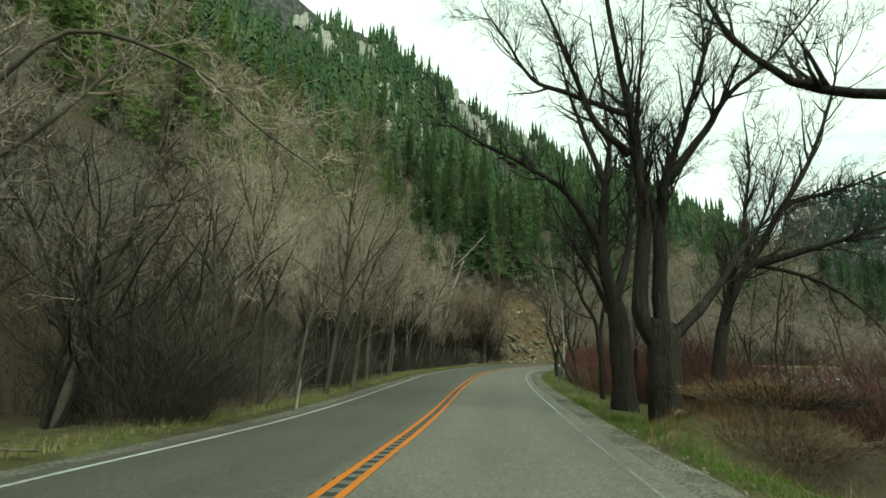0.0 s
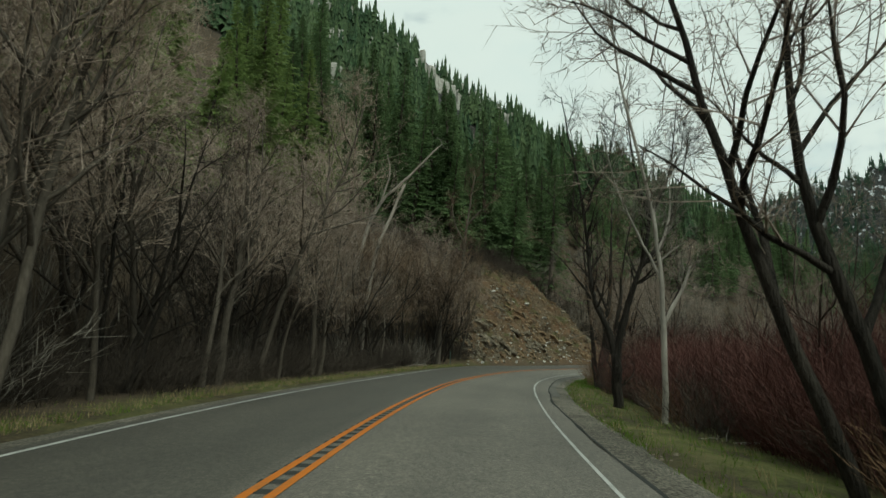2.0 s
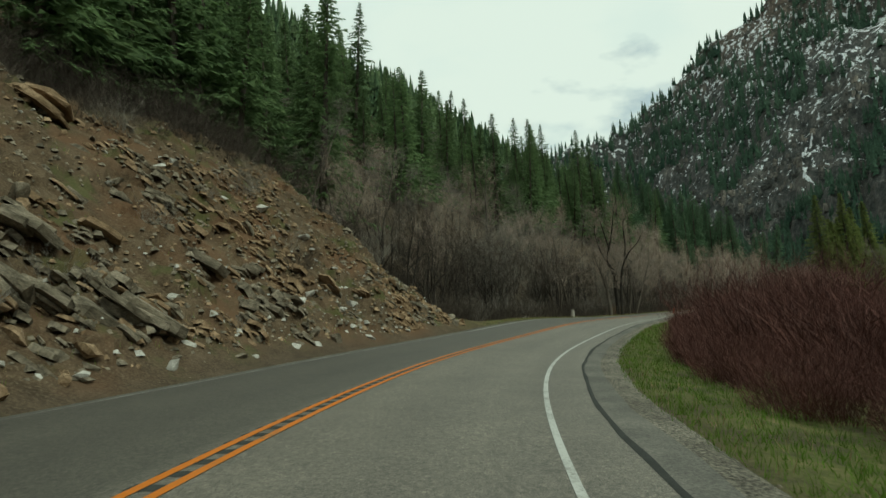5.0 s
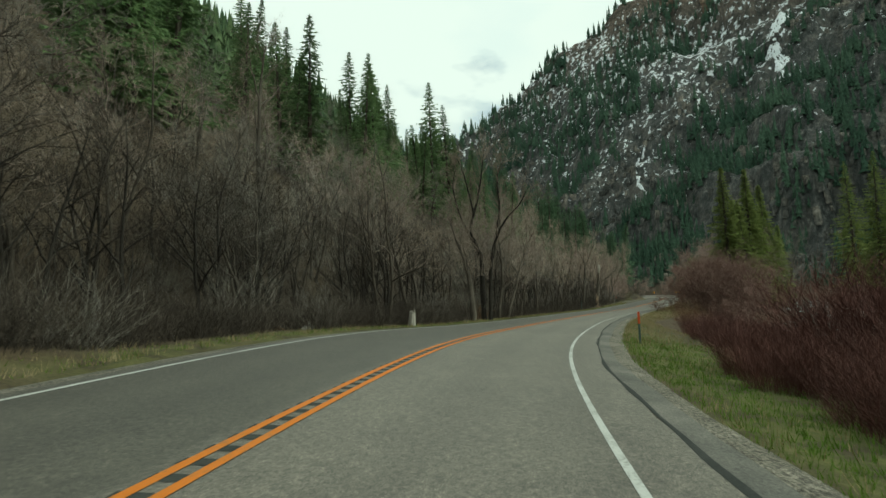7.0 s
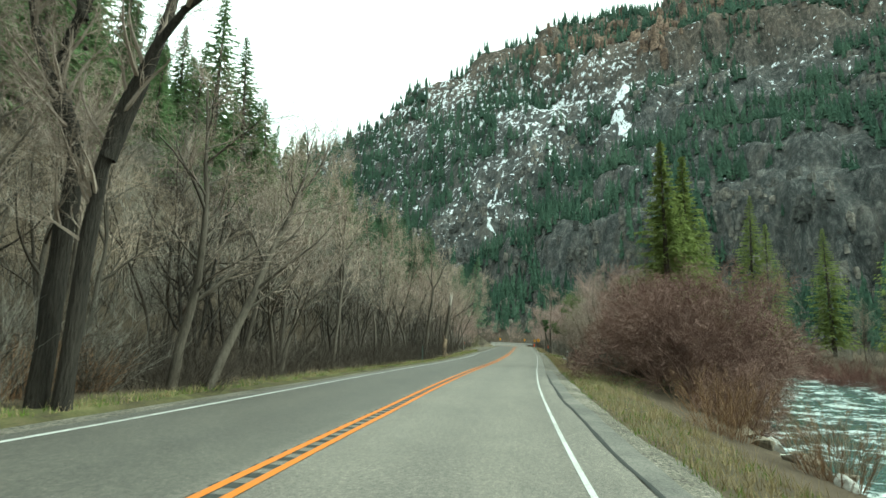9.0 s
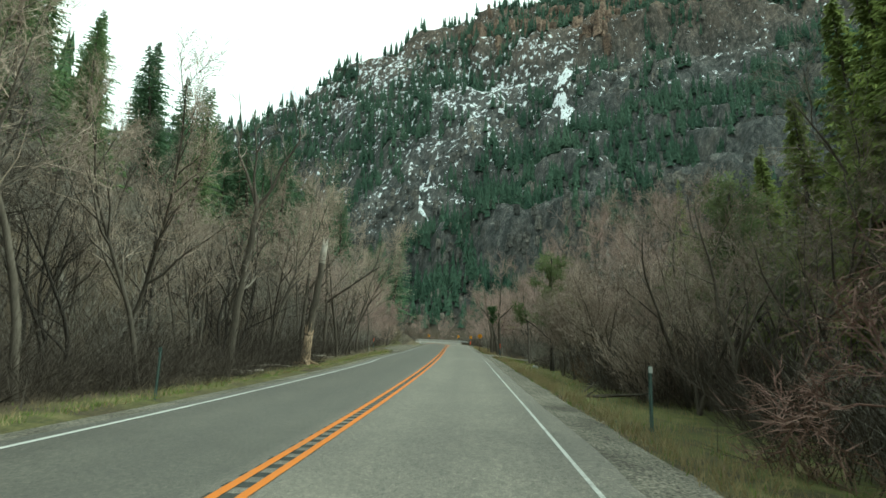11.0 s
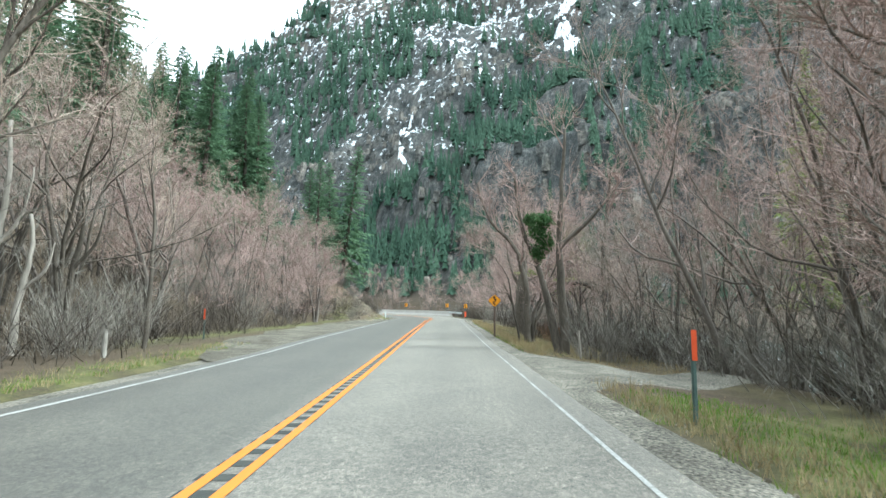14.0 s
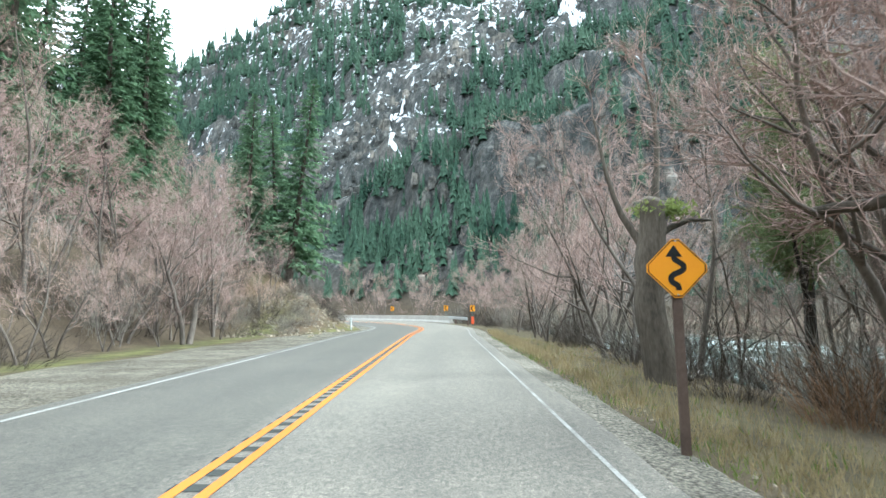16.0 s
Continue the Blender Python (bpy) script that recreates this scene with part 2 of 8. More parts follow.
def ground_material():
    """Colour attribute: r grass, g broken rock and soil of the cut, b mountain."""
    m, n, l, b = mat("ground", 0.97, 0.1)
    at = n.new("ShaderNodeAttribute")
    at.attribute_name = "cover"
    sep = n.new("ShaderNodeSeparateColor")
    l.new(at.outputs["Color"], sep.inputs["Color"])
    big, mid, fine = tex(n, l, 0.12, 6), tex(n, l, 1.1, 6, 0.65), tex(n, l, 14, 4, 0.7)
    litter = mixc(n, l, 0.5, ramp(n, l, mid.outputs["Fac"], [(0.3, (0.035, 0.027, 0.019)), (0.7, (0.105, 0.08, 0.056))]), ramp(n, l, fine.outputs["Fac"], [(0.3, (0.03, 0.022, 0.016)), (0.7, (0.14, 0.108, 0.075))]))
    grass = mixc(n, l, 0.5, ramp(n, l, mid.outputs["Fac"], [(0.38, (0.05, 0.085, 0.018)), (0.52, (0.10, 0.115, 0.035)), (0.66, (0.19, 0.155, 0.08))]), ramp(n, l, fine.outputs["Fac"], [(0.3, (0.035, 0.055, 0.014)), (0.7, (0.16, 0.15, 0.06))]))
    soil = mixc(n, l, 0.5, ramp(n, l, mid.outputs["Fac"], [(0.32, (0.042, 0.03, 0.018)), (0.5, (0.092, 0.063, 0.038)), (0.66, (0.17, 0.125, 0.08))]), ramp(n, l, fine.outputs["Fac"], [(0.35, (0.04, 0.028, 0.018)), (0.55, (0.115, 0.085, 0.055)), (0.72, (0.29, 0.245, 0.18))]))
    moss = tex(n, l, 0.5, 5)
    rust = tex(n, l, 0.28, 5, 0.6)
    soil = mixc(n, l, ramp(n, l, rust.outputs["Fac"], [(0.48, (0, 0, 0)), (0.62, (0.75, 0.75, 0.75))]), soil, mixc(n, l, fine.outputs["Fac"], (0.075, 0.038, 0.02), (0.18, 0.105, 0.06)))
    soil = mixc(n, l, ramp(n, l, moss.outputs["Fac"], [(0.56, (0, 0, 0)), (0.66, (0.7, 0.7, 0.7))]), soil, (0.075, 0.085, 0.03))
    streak = tex(n, l, 0.10, 9, 0.75, (1, 1, 0.28))
    crag = tex(n, l, 0.42, 7, 0.8, (1, 1, 0.4))
    # darker rock greys lean cool, a little distance haze in the colour
    rock = mixc(n, l, 0.55, ramp(n, l, streak.outputs["Fac"], [(0.36, (0.030, 0.034, 0.034)), (0.5, (0.082, 0.086, 0.084)), (0.66, (0.22, 0.195, 0.17))]), ramp(n, l, crag.outputs["Fac"], [(0.38, (0.012, 0.015, 0.015)), (0.52, (0.085, 0.089, 0.087)), (0.68, (0.34, 0.325, 0.30))]))
    # the high cliffs are rustier
    hue = n.new("ShaderNodeNewGeometry")
    hz = n.new("ShaderNodeSeparateXYZ")
    l.new(hue.outputs["Position"], hz.inputs["Vector"])
    top = n.new("ShaderNodeMapRange")
    top.inputs["From Min"].default_value, top.inputs["From Max"].default_value = 150.0, 235.0
    l.new(hz.outputs["Z"], top.inputs["Value"])
    rock = mixc(n, l, top.outputs["Result"], rock, mixc(n, l, 1.0, rock, (1.35, 1.08, 0.92), "MULTIPLY"))
    # snow lies where the face is less steep, high up, in broken patches
    geo = n.new("ShaderNodeNewGeometry")
    sx = n.new("ShaderNodeSeparateXYZ")
    l.new(geo.outputs["Normal"], sx.inputs["Vector"])
    sp = n.new("ShaderNodeSeparateXYZ")
    l.new(geo.outputs["Position"], sp.inputs["Vector"])
    patch = tex(n, l, 0.30, 8, 0.66, (1, 1, 0.6))

    def calc(op, a, c):
        k = n.new("ShaderNodeMath")
        k.operation = op
        for s, v in zip(k.inputs, (a, c)):
            if isinstance(v, float):
                s.default_value = v
            else:
                l.new(v, s)
        return k.outputs[0]

    high = n.new("ShaderNodeMapRange")
    high.inputs["From Min"].default_value, high.inputs["From Max"].default_value = 35.0, 190.0
    high.inputs["To Min"].default_value, high.inputs["To Max"].default_value = -0.06, 0.05
    l.new(sp.outputs["Z"], high.inputs["Value"])
    east = n.new("ShaderNodeMapRange")
    east.inputs["From Min"].default_value, east.inputs["From Max"].default_value = 200.0, 300.0
    east.inputs["To Min"].default_value, east.inputs["To Max"].default_value = -0.5, 0.0
    l.new(sp.outputs["X"], east.inputs["Value"])
    lie = calc("MULTIPLY", calc("SUBTRACT", sx.outputs["Z"], 0.66), 0.13)
    # the crest and the southern face have shed theirs
    for axis, lo, hi, a, c in (("Z", 195.0, 250.0, 0.0, -0.09), ("Y", 120.0, 215.0, -0.075, 0.0)):
        shed = n.new("ShaderNodeMapRange")
        for key, v in (("From Min", lo), ("From Max", hi), ("To Min", a), ("To Max", c)):
            shed.inputs[key].default_value = v
        l.new(sp.outputs[axis], shed.inputs["Value"])
        lie = calc("ADD", lie, shed.outputs["Result"])
    snow = calc("ADD", calc("ADD", calc("ADD", patch.outputs["Fac"], high.outputs["Result"]), lie), east.outputs["Result"])
    rock = mixc(n, l, ramp(n, l, snow, [(0.556, (0, 0, 0)), (0.584, (1, 1, 1))]), rock, (0.80, 0.83, 0.86))
    col = mixc(n, l, sep.outputs["Blue"], litter, rock)
    col = mixc(n, l, sep.outputs["Green"], col, soil)
    edge = n.new("ShaderNodeMath")
    edge.operation = "MULTIPLY"
    l.new(sep.outputs["Red"], edge.inputs[0])
    l.new(ramp(n, l, mid.outputs["Fac"], [(0.36, (0.12, 0.12, 0.12)), (0.56, (0.95, 0.95, 0.95))]), edge.inputs[1])
    col = mixc(n, l, edge.outputs[0], col, grass)
    l.new(col, b.inputs["Base Color"])
    bump(n, l, b, fine.outputs["Fac"], 0.7, 0.06)
    # broken relief of the crags
    first = b.inputs["Normal"].links[0].from_node
    rough_rock = n.new("ShaderNodeBump")
    rough_rock.inputs["Distance"].default_value = 4.5
    l.new(calc("MULTIPLY", sep.outputs["Blue"], 0.9), rough_rock.inputs["Strength"])
    l.new(mixc(n, l, 0.5, crag.outputs["Fac"], streak.outputs["Fac"]), rough_rock.inputs["Height"])
    l.new(rough_rock.outputs["Normal"], first.inputs["Normal"])
    return m


GROUND = ground_material()
CLIFF = ribbed("cliff_rock", [(0.35, (0.045, 0.048, 0.046)), (0.5, (0.105, 0.105, 0.10)), (0.66, (0.25, 0.228, 0.20))], [(0.35, (0.35, 0.35, 0.35)), (0.65, (1.35, 1.32, 1.28))], 0.07, 0.6, 0.95, 1.0, 0.6)
CLIFF_RUST = ribbed("rusty_cliff_rock", [(0.35, (0.07, 0.05, 0.04)), (0.5, (0.15, 0.105, 0.08)), (0.66, (0.30, 0.215, 0.165))], [(0.35, (0.35, 0.35, 0.35)), (0.65, (1.35, 1.32, 1.28))], 0.09, 0.6, 0.95, 1.0, 0.6)
ROCK_GREY = ribbed("grey_rock", [(0.35, (0.105, 0.09, 0.066)), (0.65, (0.32, 0.275, 0.21))], [(0.3, (0.45, 0.45, 0.45)), (0.7, (1.2, 1.18, 1.15))], 1.3, 9, 0.9, 0.7, 0.04)
ROCK_TAN = ribbed("tan_rock", [(0.35, (0.17, 0.11, 0.062)), (0.65, (0.42, 0.305, 0.195))], [(0.3, (0.5, 0.5, 0.5)), (0.7, (1.15, 1.13, 1.1))], 1.3, 9, 0.9, 0.7, 0.04)
ROCK_PALE = ribbed("pale_rock", [(0.35, (0.36, 0.34, 0.30)), (0.65, (0.62, 0.60, 0.55))], [(0.3, (0.6, 0.6, 0.6)), (0.7, (1.1, 1.1, 1.1))], 1.5, 10, 0.9, 0.6, 0.03)


def water_material():
    m, n, l, b = mat("rapid_water", 0.12, 0.5)
    wave, chop = tex(n, l, 0.45, 6, 0.65, (1, 1, 1)), tex(n, l, 2.6, 5, 0.7)
    foam = mixc(n, l, 0.45, wave.outputs["Fac"], chop.outputs["Fac"])
    f = ramp(n, l, foam, [(0.50, (0, 0, 0)), (0.62, (1, 1, 1))])
    l.new(mixc(n, l, f, (0.045, 0.085, 0.075), (0.72, 0.76, 0.74)), b.inputs["Base Color"])
    l.new(ramp(n, l, foam, [(0.5, (0.1, 0.1, 0.1)), (0.62, (0.8, 0.8, 0.8))]), b.inputs["Roughness"])
    bump(n, l, b, foam, 0.8, 0.25)
    return m


WATER = water_material()
GALV = mottled("galvanised_steel", (0.33, 0.34, 0.34), (0.52, 0.53, 0.52), 2, 20, 0.45, 0.15, 0.005, None, 0.1, 0.5)
POST_GREEN = mottled("weathered_green_post", (0.06, 0.095, 0.085), (0.13, 0.18, 0.16), 3, 25, 0.7, 0.2, 0.005)
POST_BROWN = mottled("brown_steel_post", (0.075, 0.05, 0.04), (0.14, 0.10, 0.08), 3, 25, 0.7, 0.2, 0.005)
REFLECT = mottled("pale_reflector", (0.45, 0.47, 0.45), (0.62, 0.63, 0.6), 6, 40, 0.4, 0)
ORANGE = mottled("orange_reflector", (0.62, 0.085, 0.03), (0.78, 0.13, 0.045), 6, 40, 0.5, 0)
SIGN_YELLOW = mottled("sign_yellow", (0.80, 0.30, 0.004), (0.86, 0.35, 0.006), 3, 30, 0.45, 0, spec=0.4)
SIGN_BLACK = mottled("sign_black", (0.012, 0.012, 0.012), (0.022, 0.022, 0.022), 3, 30, 0.5, 0)
PLASTIC_WHITE = mottled("dirty_white_plastic", (0.42, 0.45, 0.45), (0.66, 0.68, 0.67), 4, 30, 0.5, 0)
GRASS_GREEN = leafy_mat("green_grass", (0.06, 0.105, 0.016), (0.18, 0.25, 0.045), 0.35, 0)
GRASS_FRESH = leafy_mat("fresh_grass", (0.055, 0.115, 0.012), (0.17, 0.28, 0.035), 0.35, 0)
GRASS_DRY = mottled("dry_grass", (0.17, 0.125, 0.06), (0.42, 0.34, 0.19), 0.7, 6, 0.9, 0)
IVY = leafy_mat("ivy_leaves", (0.03, 0.07, 0.026), (0.12, 0.20, 0.075), 0.4, 0)


# ---- the road's line: x, y, z and cross fall of the yellow line, every second of the drive ----
LINE = [
    (-1.77, 0.22, -0.02, 0.012),
    (-0.02, 15.41, -0.41, 0.029),
    (1.73, 30.72, -0.52, 0.025),
    (4.08, 45.62, -0.53, 0.008),
    (7.52, 59.47, -0.6, 0.003),
    (13.13, 72.19, -0.6, -0.024),
    (21.54, 84.28, -0.67, -0.019),
    (33.06, 94.94, -0.58, -0.039),
    (45.85, 104.62, -0.38, -0.065),
    (59.79, 112.14, -0.45, -0.016),
    (73.92, 118.23, -0.45, 0.002),
    (87.9, 123.62, -0.41, 0.008),
    (101.41, 128.56, -0.37, 0.009),
    (114.21, 133.32, -0.23, 0.003),
    (126.21, 137.87, -0.02, -0.001),
    (137.46, 142.32, 0.11, 0.001),
    (148.2, 146.61, 0.27, -0.011),
]


def road_nodes():
    """The line with a straight lead-in and the left-hand bend that follows it."""
    a, b = Vector(LINE[0][:2]), Vector(LINE[1][:2])
    back = (a - b).normalized()
    pts = [(*(a + back * k), LINE[0][2], 0.01) for k in (80, 60, 40, 20)] + list(LINE)
    a, b = Vector(LINE[-2][:2]), Vector(LINE[-1][:2])
    turn, pos, z = math.atan2(*(b - a).yx), b.copy(), LINE[-1][2]
    for i in range(11):
        if i >= BEND_START:
            turn += 14 / BEND_R
        pos, z = pos + (15.5 if i < BEND_START else 14) * Vector((math.cos(turn), math.sin(turn))), z + 0.22
        pts.append((*pos, z, 0.0 if i < BEND_START else 0.03))
    return np.array(pts)


BEND_START, BEND_R = 3, 55.0
NODES = road_nodes()


def spline(n=16):
    out = []
    for i in range(1, len(NODES) - 2):
        a, b, c, d = NODES[i - 1 : i + 3]
        for k in range(n):
            u = k / n
            out.append(0.5 * (2 * b + (c - a) * u + (2 * a - 5 * b + 4 * c - d) * u**2 + (3 * b - a - 3 * c + d) * u**3))
    return np.array(out)


AXIS = spline()
WAY = np.gradient(AXIS[:, :2], axis=0)
WAY /= np.linalg.norm(WAY, axis=1)[:, None]
STATION = np.r_[0, np.cumsum(np.linalg.norm(np.diff(AXIS[:, :2], axis=0), axis=1))]
STATION -= STATION[np.argmin(((AXIS[:, :2] - NODES[4, :2]) ** 2).sum(1))]
S_MIN, S_MAX = float(STATION[0]), float(STATION[-1])


def on_road(s, lat):
    """World x, y and road level at a station and an offset to the right of the yellow line."""
    x, y, z, fall = (np.interp(s, STATION, AXIS[:, k]) for k in range(4))
    wx, wy = np.interp(s, STATION, WAY[:, 0]), np.interp(s, STATION, WAY[:, 1])
    k = np.hypot(wx, wy)
    return x + lat * wy / k, y - lat * wx / k, z + fall * np.clip(lat, -6, 6)


def off_road(x, y):
    """Station, offset to the right and road level of places."""
    x, y = np.asarray(x, float).ravel(), np.asarray(y, float).ravel()
    s, lat, z = np.empty(len(x)), np.empty(len(x)), np.empty(len(x))
    for k in range(0, len(x), 20000):
        q = slice(k, k + 20000)
        d = (x[q, None] - AXIS[None, :, 0]) ** 2 + (y[q, None] - AXIS[None, :, 1]) ** 2
        i = d.argmin(1)
        dx, dy = x[q] - AXIS[i, 0], y[q] - AXIS[i, 1]
        lat[q] = np.sign(dx * WAY[i, 1] - dy * WAY[i, 0]) * np.hypot(dx, dy)
        s[q] = STATION[i] + np.clip(dx * WAY[i, 0] + dy * WAY[i, 1], -1, 1)
        z[q] = AXIS[i, 2] + AXIS[i, 3] * np.clip(lat[q], -6, 6)
    return s, lat, z


def to_line(x, y, pts):
    """Distance to a polyline with heights, the height at the nearest place, and which side (right is positive)."""
    best, h, side = np.full(len(x), 1e9), np.zeros(len(x)), np.ones(len(x))
    for (ax, ay, az), (bx, by, bz) in zip(pts[:-1], pts[1:]):
        ux, uy = bx - ax, by - ay
        u = np.clip(((x - ax) * ux + (y - ay) * uy) / (ux * ux + uy * uy), 0, 1)
        d = np.hypot(x - ax - u * ux, y - ay - u * uy)
        new_best = d < best
        best = np.where(new_best, d, best)
        h = np.where(new_best, az + u * (bz - az), h)
        side = np.where(new_best, np.sign((x - ax) * uy - (y - ay) * ux), side)
    return best, h, side


WEST_CREST = [(-420, 150, 230), (-150, 235, 215), (-67, 251, 172), (-11, 255, 145), (24, 256, 118), (60, 260, 94), (95, 262, 84), (125, 262, 68), (175, 285, 66), (225, 330, 70), (245, 420, 80)]
EAST_CREST = [(200, 640, 150), (260, 520, 128), (330, 455, 136), (390, 417, 160), (409, 379, 188), (427, 334, 224), (450, 292, 246), (478, 249, 272), (502, 199, 292), (518, 160, 297), (530, 60, 300), (500, -60, 290), (430, -200, 280)]
EAST_FOOT = [(285, 600, 6), (300, 420, 6), (290, 330, 5), (264, 245, 4), (255, 200, 3), (240, 150, 1), (228, 90, 0), (205, 20, 0), (170, -60, 0), (60, -170, 0), (-80, -200, 0), (-400, -220, 0)]
RIVER_NEAR = [(-90, 15), (60, 16), (110, 17), (128, 13), (142, 9.6), (160, 11.0), (172, 16), (186, 19.5), (205, 17), (222, 14), (240, 12.5), (260, 13), (330, 16)]
CUT = (79.0, 108.0)


def river_edge(s):
    return np.interp(s, [a for a, _ in RIVER_NEAR], [b for _, b in RIVER_NEAR])


ASPHALT_EDGE = [(0, 4.0), (48, 4.02), (58, 4.3), (70, 4.4), (110, 4.42), (138, 4.3), (158, 4.08), (300, 4.0)]
GRAVEL_EDGE = [(0, 4.75), (50, 4.85), (62, 5.2), (76, 5.5), (100, 5.45), (140, 5.15), (185, 5.05), (210, 4.9), (240, 4.75), (300, 4.8)]


def edge_of(table, s):
    return np.interp(s, [a for a, _ in table], [b for _, b in table])


def smooth(v, a, b):
    u = np.clip((v - a) / (b - a), 0, 1)
    return u * u * (3 - 2 * u)


def waves(x, y, k, seed):
    """Cheap broken relief between -1 and 1."""
    r, out = random.Random(seed), 0
    for i in range(7):
        a, f = r.uniform(0, 6.28), k * 1.75**i
        a2 = a + r.uniform(0.9, 1.9)
        out = out + 0.62**i * np.sin(f * (x * math.cos(a) + y * math.sin(a)) + r.uniform(0, 6) + 1.3 * np.sin(0.6 * f * (x * math.cos(a2) + y * math.sin(a2)) + r.uniform(0, 6)))
    return out / 2.2


def terrain(x, y):
    """Height, and the covers grass, cut and mountain, of places."""
    x, y = np.asarray(x, float).ravel(), np.asarray(y, float).ravel()
    s, lat, rz = off_road(x, y)
    z = np.zeros(len(x))
    left, right = -lat, lat
    # right: shoulder, verge, bank, river bed, far flat
    near = river_edge(s)
    prof = -0.10 - 0.30 * smooth(right, 5.8, 8.0) - 0.5 * smooth(right, near - 4, near - 1) - 2.0 * smooth(right, near - 1.5, near + 2.5) + 2.6 * smooth(right, near + 19, near + 25) + 0.03 * np.clip(right - near - 26, 0, 80)
    z = np.where(right > 0, rz + prof, z)
    # left: verge, shallow ditch, wooded flat
    profl = -0.10 - 0.25 * smooth(left, 5.6, 7.2) + 0.55 * smooth(left, 8, 16)
    d1 = np.clip(left - 11, 0, None)
    d2, zc, _ = to_line(x, y, WEST_CREST)
    u = d1 / (d1 + d2 + 1)
    hill = zc * u ** np.interp(s, [60, 90, 120], [0.93, 0.95, 0.98]) * (left > 0)
    in_cut = smooth(s, CUT[0] - 5, CUT[0] + 3) * (1 - smooth(s, CUT[1] - 3, CUT[1] + 9))
    dc = np.clip(left - 5.7, 0, None)
    cut = np.where(dc < 13, dc * 0.93, 12.1 + (dc - 13) * 0.55) * in_cut
    # a low rubble bank beside the bend ahead
    bank2 = smooth(s, 262, 274) * (1 - smooth(s, 300, 330))
    cut = np.maximum(cut, np.clip(left - 6, 0, 7) * 0.75 * bank2)
    zl = np.where(hill + profl > cut, hill + profl, cut)
    z = np.where(right > 0, z, rz + zl)
    # the mountain across the river
    f1, fz, fside = to_line(x, y, EAST_FOOT)
    c2, cz, cside = to_line(x, y, EAST_CREST)
    inside = (fside < 0) & (s > -200)
    e1 = np.where(fside < 0, f1, 0)
    ue = e1 / (e1 + c2 + 1)
    mount = fz + cz * ue**1.08
    mount = np.where(cside > 0, mount, np.minimum(mount, cz))
    steps = waves(x, y, 0.035, 5)
    mount = mount + np.where(e1 > 0, smooth(e1, 3, 40) * (9 * steps + 5.5 * waves(x, y, 0.11, 6) + 2.2 * waves(x, y, 0.3, 16)), 0)
    # ledges: the face climbs in bands
    band = 21.0
    q = (mount + 16 * waves(x, y, 0.02, 8) + 5 * waves(x, y, 0.07, 13)) / band
    fr = q - np.floor(q)
    mount = np.where(e1 > 8, mount + band * (smooth(fr, 0.15, 0.6) - fr) * np.clip(0.25 + 0.45 * waves(x, y, 0.03, 14), 0, 0.9), mount)
    # cliff walls: high under the southern crest, low behind the bend
    for lo, hi, a, b, k, sd in ((168, 232, 300, 245, 1.0, 17), (16, 62, 236, 205, 0.9, 18)):
        wall = k * (1 - smooth(y, b, a)) * np.clip(0.75 + 0.6 * waves(x, y, 0.03, sd), 0, 1)
        v = np.clip((mount + 7 * waves(x, y, 0.06, sd + 2) - lo) / (hi - lo), 0, 1)
        mount = mount + np.where(e1 > 4, wall * (hi - lo) * (smooth(v, 0.22, 0.78) - v), 0)
    is_mount = (mount > z) & (e1 > 0) & (f1 > 0)
    z = np.where(is_mount, np.maximum(z, mount), z)
    wild = smooth(np.abs(lat), 9, 40)
    z = z + wild * (~is_mount) * (0.5 * waves(x, y, 0.12, 3) + 2.2 * smooth(hill, 12, 60) * waves(x, y, 0.06, 4) + 4.5 * smooth(hill, 60, 110) * waves(x, y, 0.14, 9))
    z = z + in_cut * smooth(left, 5.8, 8.5) * (left > 0) * (0.42 * waves(x, y, 0.55, 11) + 0.35 * waves(x, y, 1.6, 12))
    z = z + 1.3 * np.exp(-(((s - 12.4) / 1.9) ** 2) - ((lat - 7.5) / 1.5) ** 2) - 0.55 * np.exp(-(((s - 9.6) / 1.5) ** 2) - ((lat - 7.0) / 1.0) ** 2)
    z = z - 0.22 * ((lat > -5.3) & (lat < 4.4))
    verge = edge_of(GRAVEL_EDGE, s)
    grass = smooth(right, verge - 0.25, verge + 0.3) * (1 - smooth(right, near - 6.5, near - 3.2)) + smooth(left, 4.9, 5.4) * (1 - smooth(left, 5.7, 6.9)) * (1 - in_cut)
    grass = grass * (1 - 0.7 * smooth(s, 205, 232) * (right > 0))
    grass = np.maximum(grass, smooth(s, 208, 212) * (1 - smooth(s, 217, 219)) * smooth(right, 5.1, 5.6) * (1 - smooth(right, 8.0, 9.5)))
    grass = grass * (1 - smooth(s, 216.5, 218.5) * (1 - smooth(s, 225, 228)) * (right > 0) * (1 - smooth(right, 8, 9)))
    grass = grass * (1 - 0.97 * (1 - smooth(s, 12, 15)) * smooth(right, 6.0, 6.8))
    grass = np.maximum(grass, 0.75 * (left > 0) * (1 - smooth(s, 9, 15)) * smooth(left, 4.9, 5.4) * (1 - smooth(left, 8.5, 12)))
    turnout = smooth(s, 222, 232) * (1 - smooth(s, 262, 275)) * (left > 0)
    grass = np.maximum(grass, (left > 0) * turnout * smooth(left, 8.0, 8.6) * (1 - smooth(left, 9.0, 11.0)))
    broken = in_cut * smooth(left, 5.2, 6.2) * (1 - smooth(left, 22, 27)) * (left > 0) + 0.55 * bank2 * smooth(left, 5.2, 6.2) * (1 - smooth(left, 12, 15)) * (left > 0)
    crags = np.where(is_mount, smooth(e1, 0, 14), 0) + (left > 0) * smooth(hill, 55, 85) * (~is_mount)
    return z, np.clip(grass, 0, 1), np.clip(broken, 0, 1), np.clip(crags, 0, 1)


